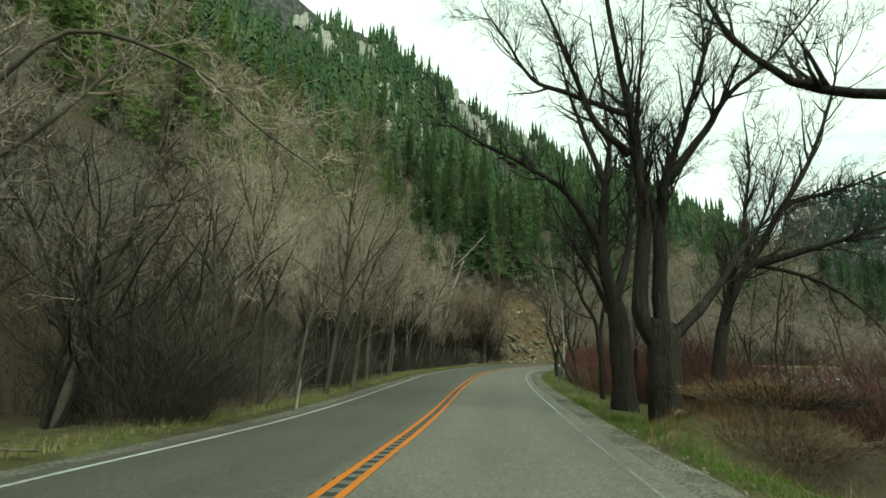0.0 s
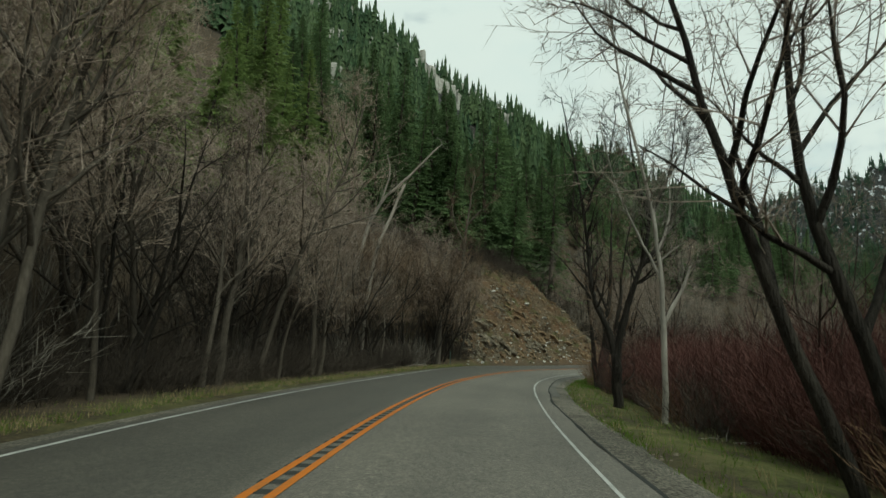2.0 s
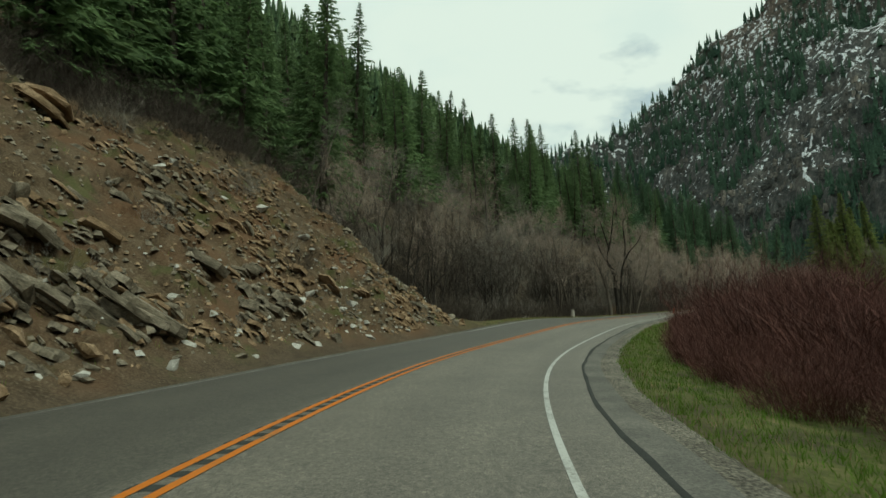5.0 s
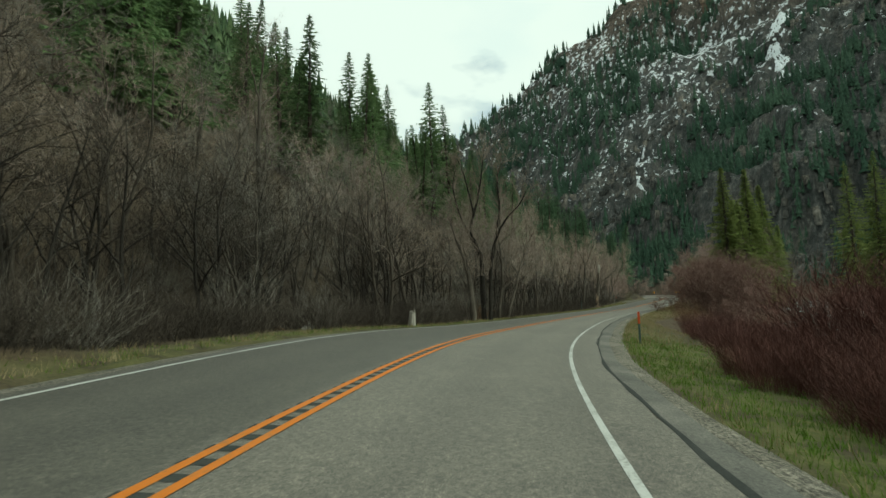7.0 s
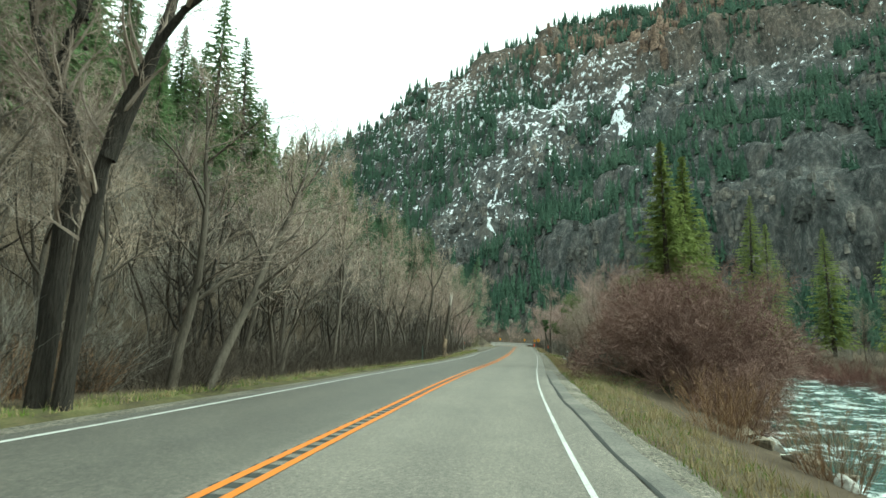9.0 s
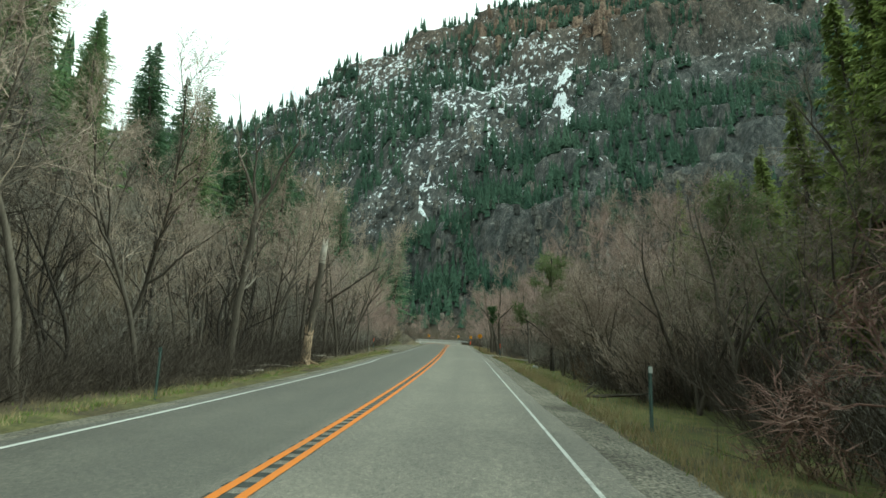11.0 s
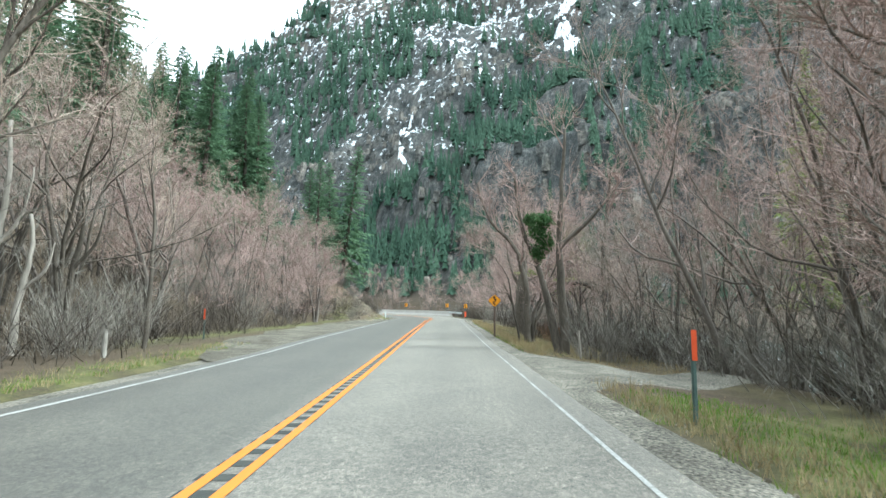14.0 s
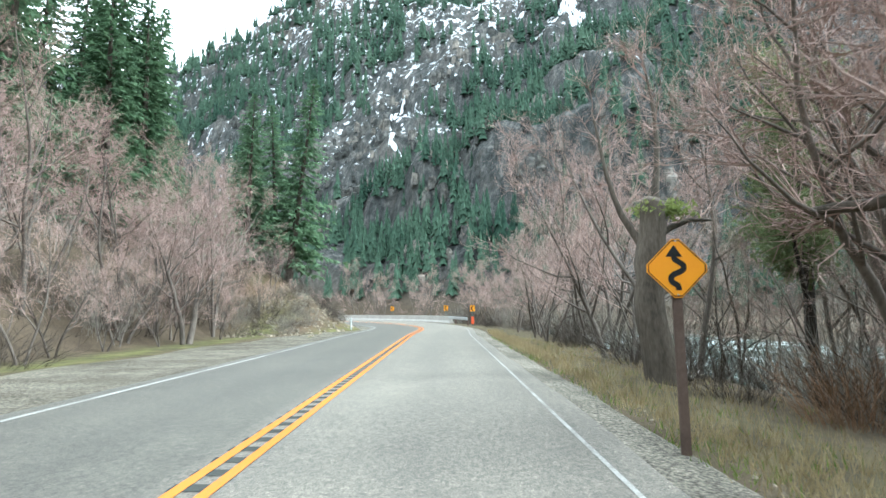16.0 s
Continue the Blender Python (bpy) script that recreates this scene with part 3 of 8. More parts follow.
def ground_at(x, y):
    return float(terrain([x], [y])[0][0])


def put_at(s, lat, dz=0.0):
    x, y, _ = on_road(s, lat)
    return Vector((float(x), float(y), ground_at(x, y) + dz))


def mesh_of(name, verts, faces, material, smooth_shade=False):
    me = bpy.data.meshes.new(name)
    me.from_pydata([tuple(v) for v in verts], [], faces)
    me.materials.append(material)
    if smooth_shade:
        me.polygons.foreach_set("use_smooth", [True] * len(me.polygons))
    me.update()
    return me


def thing(name, at, label, category, group="", turn=0.0):
    ob = new(name)
    ob.empty_display_size = 0.2
    ob.matrix_world = Matrix.Translation(at) @ pose(0, 0, 0, 0, 0, turn)
    return tagged(ob, label, category, group)


def part(name, me, parent, label=""):
    ob = new(name, me)
    ob.parent = parent
    return tagged(ob, label) if label else ob


# ---- ground: one sheet from the road out to the ridges ----
def steps_of(*spans):
    out = []
    for a, b, d in spans:
        out += list(np.arange(a, b, d))
    return np.array(out + [spans[-1][1]])


def build_ground():
    gx = steps_of((-900, -420, 60), (-420, -60, 9), (-60, 240, 1.35), (240, 545, 3.0), (545, 900, 40))
    gy = steps_of((-900, -240, 60), (-240, -30, 8), (-30, 172, 1.35), (172, 470, 3.0), (470, 660, 12), (660, 1100, 60))
    xx, yy = np.meshgrid(gx, gy)
    z, grass, broken, crags = terrain(xx, yy)
    w, h = len(gx), len(gy)
    i = np.arange((w - 1) * (h - 1))
    a = (i // (w - 1)) * w + i % (w - 1)
    faces = np.stack([a, a + 1, a + w + 1, a + w], 1)
    me = bpy.data.meshes.new("ground")
    co = np.stack([xx.ravel(), yy.ravel(), z], 1)
    me.vertices.add(len(co))
    me.vertices.foreach_set("co", co.ravel())
    me.loops.add(faces.size)
    me.loops.foreach_set("vertex_index", faces.ravel())
    me.polygons.add(len(faces))
    me.polygons.foreach_set("loop_start", np.arange(len(faces)) * 4)
    me.update(calc_edges=True)
    me.polygons.foreach_set("use_smooth", [True] * len(faces))
    at = me.attributes.new("cover", "FLOAT_COLOR", "POINT")
    at.data.foreach_set("color", np.stack([grass, broken, crags, np.ones(len(z))], 1).ravel())
    me.materials.append(GROUND)
    return tagged(new("ground", me), "wooded valley floor and rocky snow-flecked mountain sides", "ground", kind="structure")


build_ground()


YELLOW_SWAY = [(0, 0), (110, 0), (125, 0.06), (148, 0.2), (165, 0.1), (182, 0.06), (200, 0.06), (300, 0.06)]
LEFT_SWAY = [(0, 0.25), (24, 0.3), (40, 0.05), (56, 0.2), (68, -0.2), (78, -0.8), (86, -0.4), (100, 0), (128, 0), (145, 0.45), (182, 0.25), (200, 0.4), (211, 0.05), (225, 0.4), (243, 0.2), (300, 0.2)]


def painted(s, lat):
    """The offset at which a line, lane or edge truly runs: the markings wander a little."""
    mid, left = (float(np.interp(s, [a for a, _ in t], [b for _, b in t])) for t in (YELLOW_SWAY, LEFT_SWAY))
    hard, loose = float(edge_of(ASPHALT_EDGE, s)), float(edge_of(GRAVEL_EDGE, s))
    return float(np.interp(lat, [-5.35, -4.0, -0.4, 0.4, 3.6, 4.42, 4.8, 5.8], [-5.35, -4.0 + left, -0.4 + mid, 0.4 + mid, 3.6, hard, 0.5 * (hard + loose), loose + 0.25]))


def strip(name, lats, lift, material, s0=None, s1=None, step=1.0, ragged=0.0, seed=0):
    """A ribbon along the road, through the given offsets."""
    r = random.Random(seed)
    ss = np.arange(S_MIN + 1 if s0 is None else s0, (S_MAX - 1 if s1 is None else s1) + 0.01, step)
    verts, faces, reach = [], [], []
    for i, s in enumerate(ss):
        for k, lat in enumerate(lats):
            out = k in (0, len(lats) - 1)
            j = (ragged * (0.6 * math.sin(s * 0.9 + seed) + 0.7 * math.sin(s * 0.37 + 2 * seed) + r.uniform(-1, 1) * 0.7) if out else 0)
            x, y, z = on_road(s, painted(s, lat) + j)
            dz = lift[k] if isinstance(lift, (list, tuple)) else lift
            verts.append((x, y, z + dz))
            reach.append(lat)
        if i:
            n = len(lats)
            for k in range(n - 1):
                a = (i - 1) * n + k
                faces.append((a, a + 1, a + n + 1, a + n))
    me = mesh_of(name, verts, faces, material, True)
    me.attributes.new("across", "FLOAT", "POINT").data.foreach_set("value", reach)
    return me


road = tagged(new("road", strip("road", [-4.35, -3.6, -2.7, -1.8, -0.9, -0.4, 0, 0.9, 1.8, 2.7, 3.6, 4.42], 0.0, ASPHALT, ragged=0.03)), "worn grey two-lane asphalt road between woods", "road", kind="structure")
tagged(new("shoulder", strip("shoulder_right", [4.1, 4.7, 5.2, 5.8], [-0.014, -0.03, -0.06, -0.2], GRAVEL, ragged=0.10, seed=3)), "grey gravel shoulder along the asphalt edge", "shoulder", kind="structure")
tagged(new("shoulder", strip("shoulder_left", [-5.35, -4.9, -4.1], [-0.24, -0.05, -0.014], GRAVEL, ragged=0.08, seed=4)), "narrow grey gravel shoulder along the asphalt edge", "shoulder", kind="structure")
part("apron", strip("apron", [4.40, 4.6, 4.76], [-0.008, -0.010, -0.016], APRON, s0=50, s1=170, ragged=0.04, seed=5), road, "cracked older asphalt edge")
part("seam", strip("seam", [4.40, 4.465], 0.003, SEAM, s0=30, s1=165, ragged=0.035, seed=6), road, "black tar seam")
for lat in (-0.15, 0.12):
    part("yellow_line", strip("yellow_line", [lat - 0.055, lat + 0.055], 0.009, YELLOW, step=0.8), road, "worn yellow centre line")
for s0, s1, m in ((None, 16, FADED), (16, 205, WHITE), (205, None, WORN)):
    part("edge_line", strip("edge_line_right", [3.585, 3.675], 0.006, m, s0=s0, s1=s1), road, "white edge line worn almost away" if m is FADED else "worn white edge line")
for s0, s1, m in ((None, 68, WHITE), (68, 106, FADED), (106, 205, WHITE), (205, None, WORN)):
    part("edge_line", strip("edge_line_left", [-4.055, -3.96], 0.006, m, s0=s0, s1=s1), road, "white edge line worn almost away" if m is FADED else "worn white edge line")


def build_grooves():
    verts, faces, r = [], [], random.Random(4)
    for s in np.arange(-20, 300, 0.42):
        b = len(verts)
        for ds in (0, 0.19):
            for lat in (-0.24, 0.09):
                x, y, z = on_road(s + ds, painted(s, lat) + r.uniform(-0.015, 0.015))
                verts.append((x, y, z + 0.005))
        faces.append((b, b + 1, b + 3, b + 2))
    return mesh_of("rumble_grooves", verts, faces, GROOVE)


tagged(part("rumble_grooves", build_grooves(), road, "dark milled rumble grooves"), kind="stuff")


def build_river():
    verts, faces = [], []
    ss = np.arange(S_MIN + 1, 330, 1.6)
    m = 22
    for i, s in enumerate(ss):
        e = float(river_edge(s))
        for k in range(m):
            x, y, z = on_road(s, e - 0.8 + k * 1.25)
            h = 0.11 * float(waves(np.array([x]), np.array([y]), 0.9, 21)[0]) + 0.05 * math.sin(k * 1.3 + s)
            verts.append((float(x), float(y), float(z) - 1.75 + h))
        if i:
            for k in range(m - 1):
                a = (i - 1) * m + k
                faces.append((a, a + 1, a + m + 1, a + m))
    return mesh_of("river", verts, faces, WATER, True)


tagged(new("river", build_river()), "fast green river with white rapids below the road", "river", kind="structure")

# ---- plants ----
class Buf:
    """Collects tubes, spikes and blades for one mesh."""

    def __init__(self):
        self.v, self.f = [], []

    def tube(self, pts, radii, sides=5):
        base = len(self.v)
        n = len(pts)
        for i, (p, r) in enumerate(zip(pts, radii)):
            d = (pts[min(i + 1, n - 1)] - pts[max(i - 1, 0)]).normalized()
            a = d.orthogonal().normalized()
            if i and a.dot(last) < 0.99:
                a = (last - d * last.dot(d)).normalized()
            last = a
            b = d.cross(a)
            for k in range(sides):
                t = 2 * math.pi * k / sides
                self.v.append(p + (a * math.cos(t) + b * math.sin(t)) * r)
        for i in range(n - 1):
            for k in range(sides):
                q, w = base + i * sides + k, base + i * sides + (k + 1) % sides
                self.f.append((q, w, w + sides, q + sides))
        if sides > 3:
            self.f.append(tuple(base + (n - 1) * sides + k for k in range(sides)))

    def spike(self, p, tip, r):
        d = tip - p
        a = d.orthogonal().normalized() * r
        b = d.normalized().cross(a)
        i = len(self.v)
        self.v += [p + a, p - a * 0.5 + b * 0.87, p - a * 0.5 - b * 0.87, tip]
        self.f += [(i, i + 1, i + 3), (i + 1, i + 2, i + 3), (i + 2, i, i + 3)]

    def tri(self, a, b, c):
        i = len(self.v)
        self.v += [a, b, c]
        self.f.append((i, i + 1, i + 2))

    def twig(self, p, tip, r):
        a = (tip - p).orthogonal().normalized() * r
        a.rotate(Matrix.Rotation(self.turn, 3, (tip - p).normalized()))
        self.turn += 2.1
        self.tri(p + a, p - a, tip)

    def spray(self, r, p, d, length, fat, bushy=3):
        """A bent shoot with side twigs."""
        e = (d + rand_dir(r) * 0.5).normalized()
        m = p + d * length * 0.5
        tip = m + e * length * 0.5
        self.twig(p, m + d * length * 0.06, fat)
        self.twig(m - d * length * 0.05, tip, fat * 0.8)
        for k in range(bushy):
            q = p.lerp(m, 0.35 + 0.6 * r.random()) if k < bushy / 2.5 else m.lerp(tip, r.random() * 0.8)
            self.twig(q, q + outward(r, e, r.uniform(0.5, 1.15)) * length * r.uniform(0.28, 0.55), fat * 0.8)

    turn = 0.0

    def mesh(self, name, material, soft=False):
        return mesh_of(name, self.v, self.f, material, soft)


def rand_dir(r, flat=0.0):
    v = Vector((r.gauss(0, 1), r.gauss(0, 1), r.gauss(0, 1) * (1 - flat)))
    return v.normalized()


def grow(buf, r, p, d, length, r0, r1, n, wander, up, sides):
    """One stem or branch; returns its points, directions and radii."""
    pts, dirs, rad = [p.copy()], [d.normalized()], [r0]
    for i in range(n):
        d = (d.normalized() + rand_dir(r) * wander + Vector((0, 0, up))).normalized()
        p = p + d * length / n
        pts.append(p.copy()), dirs.append(d.copy()), rad.append(r0 + (r1 - r0) * (i + 1) / n)
    buf.tube(pts, rad, sides)
    return pts, dirs, rad


def along(pts, dirs, rad, f):
    k = min(int(f * (len(pts) - 1)), len(pts) - 2)
    u = f * (len(pts) - 1) - k
    return pts[k].lerp(pts[k + 1], u), dirs[k + 1], rad[k] + (rad[k + 1] - rad[k]) * u


def outward(r, d, angle):
    side = d.orthogonal().normalized()
    side.rotate(Matrix.Rotation(r.uniform(0, 6.2832), 3, d))
    return (d * math.cos(angle) + side * math.sin(angle)).normalized()


def bare_tree(seed, height, girth, stems=1, limbs=12, base=0.3, spread=0.85, up=0.10, reach=0.36, branches=6, twigs=9, twig=0.75, fat=0.013, lean=(0, 0), boughs=None, splay=0.3, bushy=6):
    """A leafless tree: wood (stems and limbs) and the twigs of its crown."""
    r = random.Random(seed)
    wood, fine = Buf(), Buf()
    for k in range(stems):
        a = 6.2832 * k / stems + r.uniform(-0.4, 0.4)
        out = 0.0 if stems == 1 else splay * r.uniform(0.4, 1.0)
        d = Vector((math.cos(a) * out + lean[0], math.sin(a) * out + lean[1], 1))
        h = height * r.uniform(0.8, 1.0) if stems > 1 else height
        g = girth * (1.0 if stems == 1 else r.uniform(0.6, 0.85))
        start = Vector((math.cos(a), math.sin(a), 0)) * girth * (0 if stems == 1 else 0.7) - Vector((0, 0, 0.5))
        stem = wood
        if boughs is not None and k:
            boughs.append(stem := Buf())
        pts, dirs, rad = grow(stem, r, start, d, h + 0.5, g, g * 0.12, 11, 0.09 + 0.03 * stems, 0.05, 7)
        for i in range(int(limbs * (1 if stems == 1 else 0.7))):
            f = base + (0.97 - base) * (i + r.random()) / (limbs * (1 if stems == 1 else 0.7))
            p, dd, rr = along(pts, dirs, rad, f)
            ln = height * reach * (1.15 - 0.75 * (f - base) / (1 - base)) * r.uniform(0.65, 1.15)
            bough = wood
            if boughs is not None:
                boughs.append(bough := Buf())
            lp, ld, lr = grow(bough, r, p, outward(r, dd, spread * r.uniform(0.65, 1.2)), ln, min(rr * 0.75, 0.015 * ln + 0.010), 0.008, 6, 0.24, up, 4)
            for j in range(branches):
                q = 0.25 + 0.75 * (j + r.random()) / branches
                bp, bd, br = along(lp, ld, lr, min(q, 0.99))
                bl = ln * 0.42 * r.uniform(0.6, 1.2)
                cp, cd, cr = grow(fine, r, bp, outward(r, bd, r.uniform(0.5, 1.0)), bl, max(br * 0.5, 0.009), 0.005, 2, 0.25, up * 1.2, 3)
                shoots = max(2, round(twigs / 4))
                for m in range(shoots):
                    tp, td, _ = along(cp, cd, cr, min(0.2 + 0.8 * (m + r.random()) / shoots, 0.99))
                    td = (outward(r, td, r.uniform(0.3, 1.1)) + Vector((0, 0, up * 1.2))).normalized()
                    fine.spray(r, tp, td, twig * r.uniform(0.7, 1.35), fat * r.uniform(0.7, 1.1), bushy)
            for m in range(twigs // 2):
                tp, td, _ = along(lp, ld, lr, r.uniform(0.2, 0.98))
                fine.twig(tp, tp + outward(r, td, r.uniform(0.4, 1.0)) * twig * r.uniform(0.5, 1.2), fat)
    return wood, fine


def tree_kind(name, label, category, group, bark, twig_mat, seed, place, split=False, **kw):
    """A bare tree as a thing with a trunk and a crown; place is where its first one stands."""
    boughs = [] if split else None
    wood, fine = bare_tree(seed, boughs=boughs, **kw)
    t = thing(name, place, label, category, group)
    part("trunk", wood.mesh("trunk", bark, True), t)
    for b in boughs or ():
        part("limb", b.mesh("limb", bark, True), t)
    part("crown", fine.mesh("crown", twig_mat), t, "leafless fine twigs")
    return t


def conifer_bufs(seed, height, width, whorls=20, per=8, droop=0.35, start=0.08):
    r = random.Random(seed)
    wood, leaf = Buf(), Buf()
    wood.tube([Vector((0, 0, -0.4)), Vector((0, 0, height * 0.5)), Vector((0, 0, height * 0.97))], [0.016 * height + 0.04, 0.009 * height + 0.02, 0.015], 6)
    n = whorls * per
    for i in range(n):
        f = start + (1 - start) * ((i + r.random()) / n) ** 0.85
        reach = width * (1 - f) ** 0.84 * (0.86 + 0.14 * math.sin(9 * f + seed)) + 0.15
        a = i * 2.39996 + r.uniform(-0.5, 0.5)
        ln = reach * (r.uniform(0.8, 1.12) if r.random() < 0.5 else r.uniform(0.35, 1.3))
        d, side = Vector((math.cos(a), math.sin(a), 0)), Vector((-math.sin(a), math.cos(a), 0))
        p0 = Vector((0, 0, height * f))
        sag = ln * (droop * r.uniform(0.6, 1.5) - 0.55 * max(f - 0.45, 0))
        pieces = 8
        for k in range(pieces):
            u = 0.16 + 0.84 * (k + r.random() * 0.8) / pieces
            c = p0 + d * ln * u - Vector((0, 0, sag * (u - 0.35 * u * u * u)))
            w = (0.34 + 0.14 * ln) * (1.15 - 0.55 * u) * (1 - 0.42 * f) * r.uniform(0.7, 1.3)
            for sgn in (1, -1):
                out = d * w * r.uniform(0.3, 1.1) + side * sgn * w * r.uniform(0.35, 1.0) - Vector((0, 0, w * r.uniform(0.15, 0.95)))
                across = (side * sgn * r.uniform(-0.6, 0.2) + d * r.uniform(0.4, 1.0)) * w * 0.62 + Vector((0, 0, r.uniform(-0.12, 0.2) * w))
                leaf.tri(c - across * 0.5, c + across * 0.8, c + out)
            if k % 2:
                leaf.tri(c - side * w * 0.4, c + side * w * 0.4, c + d * w * r.uniform(0.7, 1.2) - Vector((0, 0, w * r.uniform(0.1, 0.6))))
    return wood, leaf


def conifer_kind(seed, height, width, place, label="tall dark green conifer on the wooded slope", group="conifers on the slope", needles=None, **kw):
    wood, leaf = conifer_bufs(seed, height, width, **kw)
    t = thing("conifer", place, label, "conifer tree", group)
    part("trunk", wood.mesh("trunk", BARK), t)
    part("crown", leaf.mesh("crown", needles or NEEDLES), t, "dense drooping needles")
    return t


def shrub_bufs(seed, height, width, stems, subs, fat, arch=0.25, lower=0.0, loose=0.1):
    """Many thin stems out of the ground, each with side shoots."""
    r = random.Random(seed)
    low, buf = Buf(), Buf()
    for i in range(stems):
        a, q = r.uniform(0, 6.2832), math.sqrt(r.random())
        p = Vector((math.cos(a) * q * width * 0.35, math.sin(a) * q * width * 0.35, -0.25))
        d = Vector((math.cos(a) * q * width / height * 0.55 + r.gauss(0, loose), math.sin(a) * q * width / height * 0.55 + r.gauss(0, loose), 1)).normalized()
        ln = height * r.uniform(0.6, 1.05)
        m = p + d * ln * 0.55
        tip = m + (d + Vector((d.x, d.y, 0)) * arch + rand_dir(r) * 0.18).normalized() * ln * 0.45
        low.spike(p, m + d * ln * 0.2, fat)
        buf.twig(m, tip, fat * 0.8)
        for j in range(subs):
            u = r.uniform(0.15 + lower, 0.95)
            b = p.lerp(m, u / 0.55) if u < 0.55 else m.lerp(tip, (u - 0.55) / 0.45)
            buf.twig(b, b + outward(r, d, r.uniform(0.25, 0.9)) * ln * r.uniform(0.14, 0.36), fat * 0.8)
    return low, buf


def shrub_kind(name, label, group, material, place, **kw):
    t = thing(name, place, label, "shrub", group)
    low, buf = shrub_bufs(**kw)
    tagged(part("rootstock", low.mesh("rootstock", material), t), kind="stuff")
    tagged(part("canopy", buf.mesh("canopy", material), t), kind="stuff")
    return t


def scatter(kinds, spots, r, lo=0.8, hi=1.2):
    """Copies of the kinds over spots of (s, lat); the first stands for itself."""
    first = {}
    for s, lat in spots:
        k = r.randrange(len(kinds))
        at = put_at(s, lat)
        m = Matrix.Translation(at) @ pose(0, 0, 0, r.gauss(0, 3), r.gauss(0, 3), r.uniform(0, 360))
        size = r.uniform(lo, hi)
        if k not in first:
            first[k] = kinds[k](at)
            first[k].matrix_world = m
            first[k].scale = (size, size, size * r.uniform(0.92, 1.1))
        else:
            c = copy_thing(first[k], m)
            c.scale = (size, size, size * r.uniform(0.92, 1.1))


def spread_spots(r, s0, s1, lat0, lat1, every, gap=0.0):
    """Uneven spots over a stretch; lat rises with chance from lat0 to lat1."""
    n = int(abs((s1 - s0)) / every)
    out = []
    for i in range(n):
        out.append((s0 + (i + r.random()) * (s1 - s0) / n, lat0 + (lat1 - lat0) * r.random()))
    return out


rng = random.Random(11)
DIM = [lambda at, k=k: tree_kind("dark_tree", "leafless tree with a tangled twiggy crown darkened for shade", "tree", "dark leafless trees by the verge", BARK_DARK, TWIG_SHADED, 120 + k, at, height=8.0 + 1.5 * k, girth=0.13, stems=2 + k, limbs=10, base=0.2, spread=0.95, reach=0.36, branches=6, twigs=16, twig=0.75, fat=0.008, splay=0.35) for k in range(2)]
# undergrowth whose dark colour stands for shade beneath the trees
DUSK = [lambda at, k=k: shrub_kind(("dark_thicket", "tall_dark_thicket")[k], "tangled leafless thicket, coloured dark for the shade under trees", "dark undergrowth by the verge", TWIG_SHADED, at, seed=310 + k, height=2.2 + 0.6 * k, width=2.8, stems=80, subs=11, fat=0.008, arch=0.5, loose=0.35) for k in range(2)]
GREY = [lambda at, k=k: tree_kind("grey_tree", "grey leafless tree with a tangled twiggy crown", "tree", "grey leafless trees of the river bank", BARK, TWIG, 124 + k, at, height=8.0 + 1.5 * k, girth=0.11, stems=2 + k, limbs=10, base=0.2, spread=0.95, reach=0.36, branches=6, twigs=18, twig=0.75, fat=0.007, splay=0.35) for k in range(2)]
dim_wood, grey_wood, start_wood = spread_spots(rng, 110, 138, -8.5, -16, 3.0), spread_spots(rng, 176, 190, 8.6, 12, 2.6), spread_spots(rng, -6, 20, -7.5, -13, 2.2)
scatter(DIM, dim_wood, rng, 0.7, 1.05)
scatter(GREY, grey_wood, rng, 0.7, 1.05)
scatter(DIM, start_wood, rng, 0.7, 1.05)
scatter(DUSK, [(s, lat - 6 if s < 12 else lat) for s, lat in spread_spots(rng, -4, 24, -6.8, -11, 1.5)] + spread_spots(rng, 140, 152, -7.0, -10, 2.0) + spread_spots(rng, 176, 200, -7.2, -11, 1.8) + spread_spots(rng, 108, 140, -8, -15, 1.6) + spread_spots(rng, 172, 196, 7.8, 11, 1.4) + spread_spots(rng, 26, 60, -7.5, -12, 1.6), rng, 0.7, 1.2)
SLIM = [lambda at, k=k: tree_kind("slender_tree", "slender leafless roadside tree with grey-brown bark", "tree", "leafless trees of the wood", BARK, TWIG_SUNLIT, 100 + k, at, height=11.5 + 1.2 * k, girth=0.11 + 0.015 * k, limbs=13, base=0.30, spread=0.75, reach=0.30, branches=7, twigs=20, twig=0.9, fat=0.008, lean=(0.05 * (k - 1), 0.03)) for k in range(4)]
BROAD = [lambda at, k=k: tree_kind("spreading_tree", "many-stemmed leafless tree with a wide twiggy crown", "tree", "leafless trees of the wood", BARK, (TWIG, TWIG_GREY, TWIG)[k], 140 + k, at, height=8.0 + 1.1 * k, girth=0.115, stems=3 + k % 2, limbs=8, base=0.25, spread=0.9, reach=0.37, branches=7, twigs=17, twig=0.75, fat=0.008) for k in range(3)]
PINK = [lambda at, k=k: tree_kind("budding_tree", "leafless tree with a dense pinkish-brown budding crown", "tree", "budding trees of the wood", BARK_LIFTED, TWIG_PINK, 170 + k, at, height=8.0 + 1.0 * k, girth=0.13, stems=2 + k % 2, limbs=10, base=0.2, spread=1.0, up=0.12, reach=0.40, branches=7, twigs=27, twig=0.55, fat=0.0062) for k in range(3)]
BACK = [lambda at, k=k: tree_kind("thin_tree", "thin leafless tree deep in the wood", "tree", "leafless trees of the wood", BARK, TWIG_GREY if k else TWIG, 190 + k, at, height=9.5 + 2 * k, girth=0.12, limbs=9, base=0.25, spread=0.75, reach=0.32, branches=6, twigs=14, twig=1.1, fat=0.012) for k in range(2)]

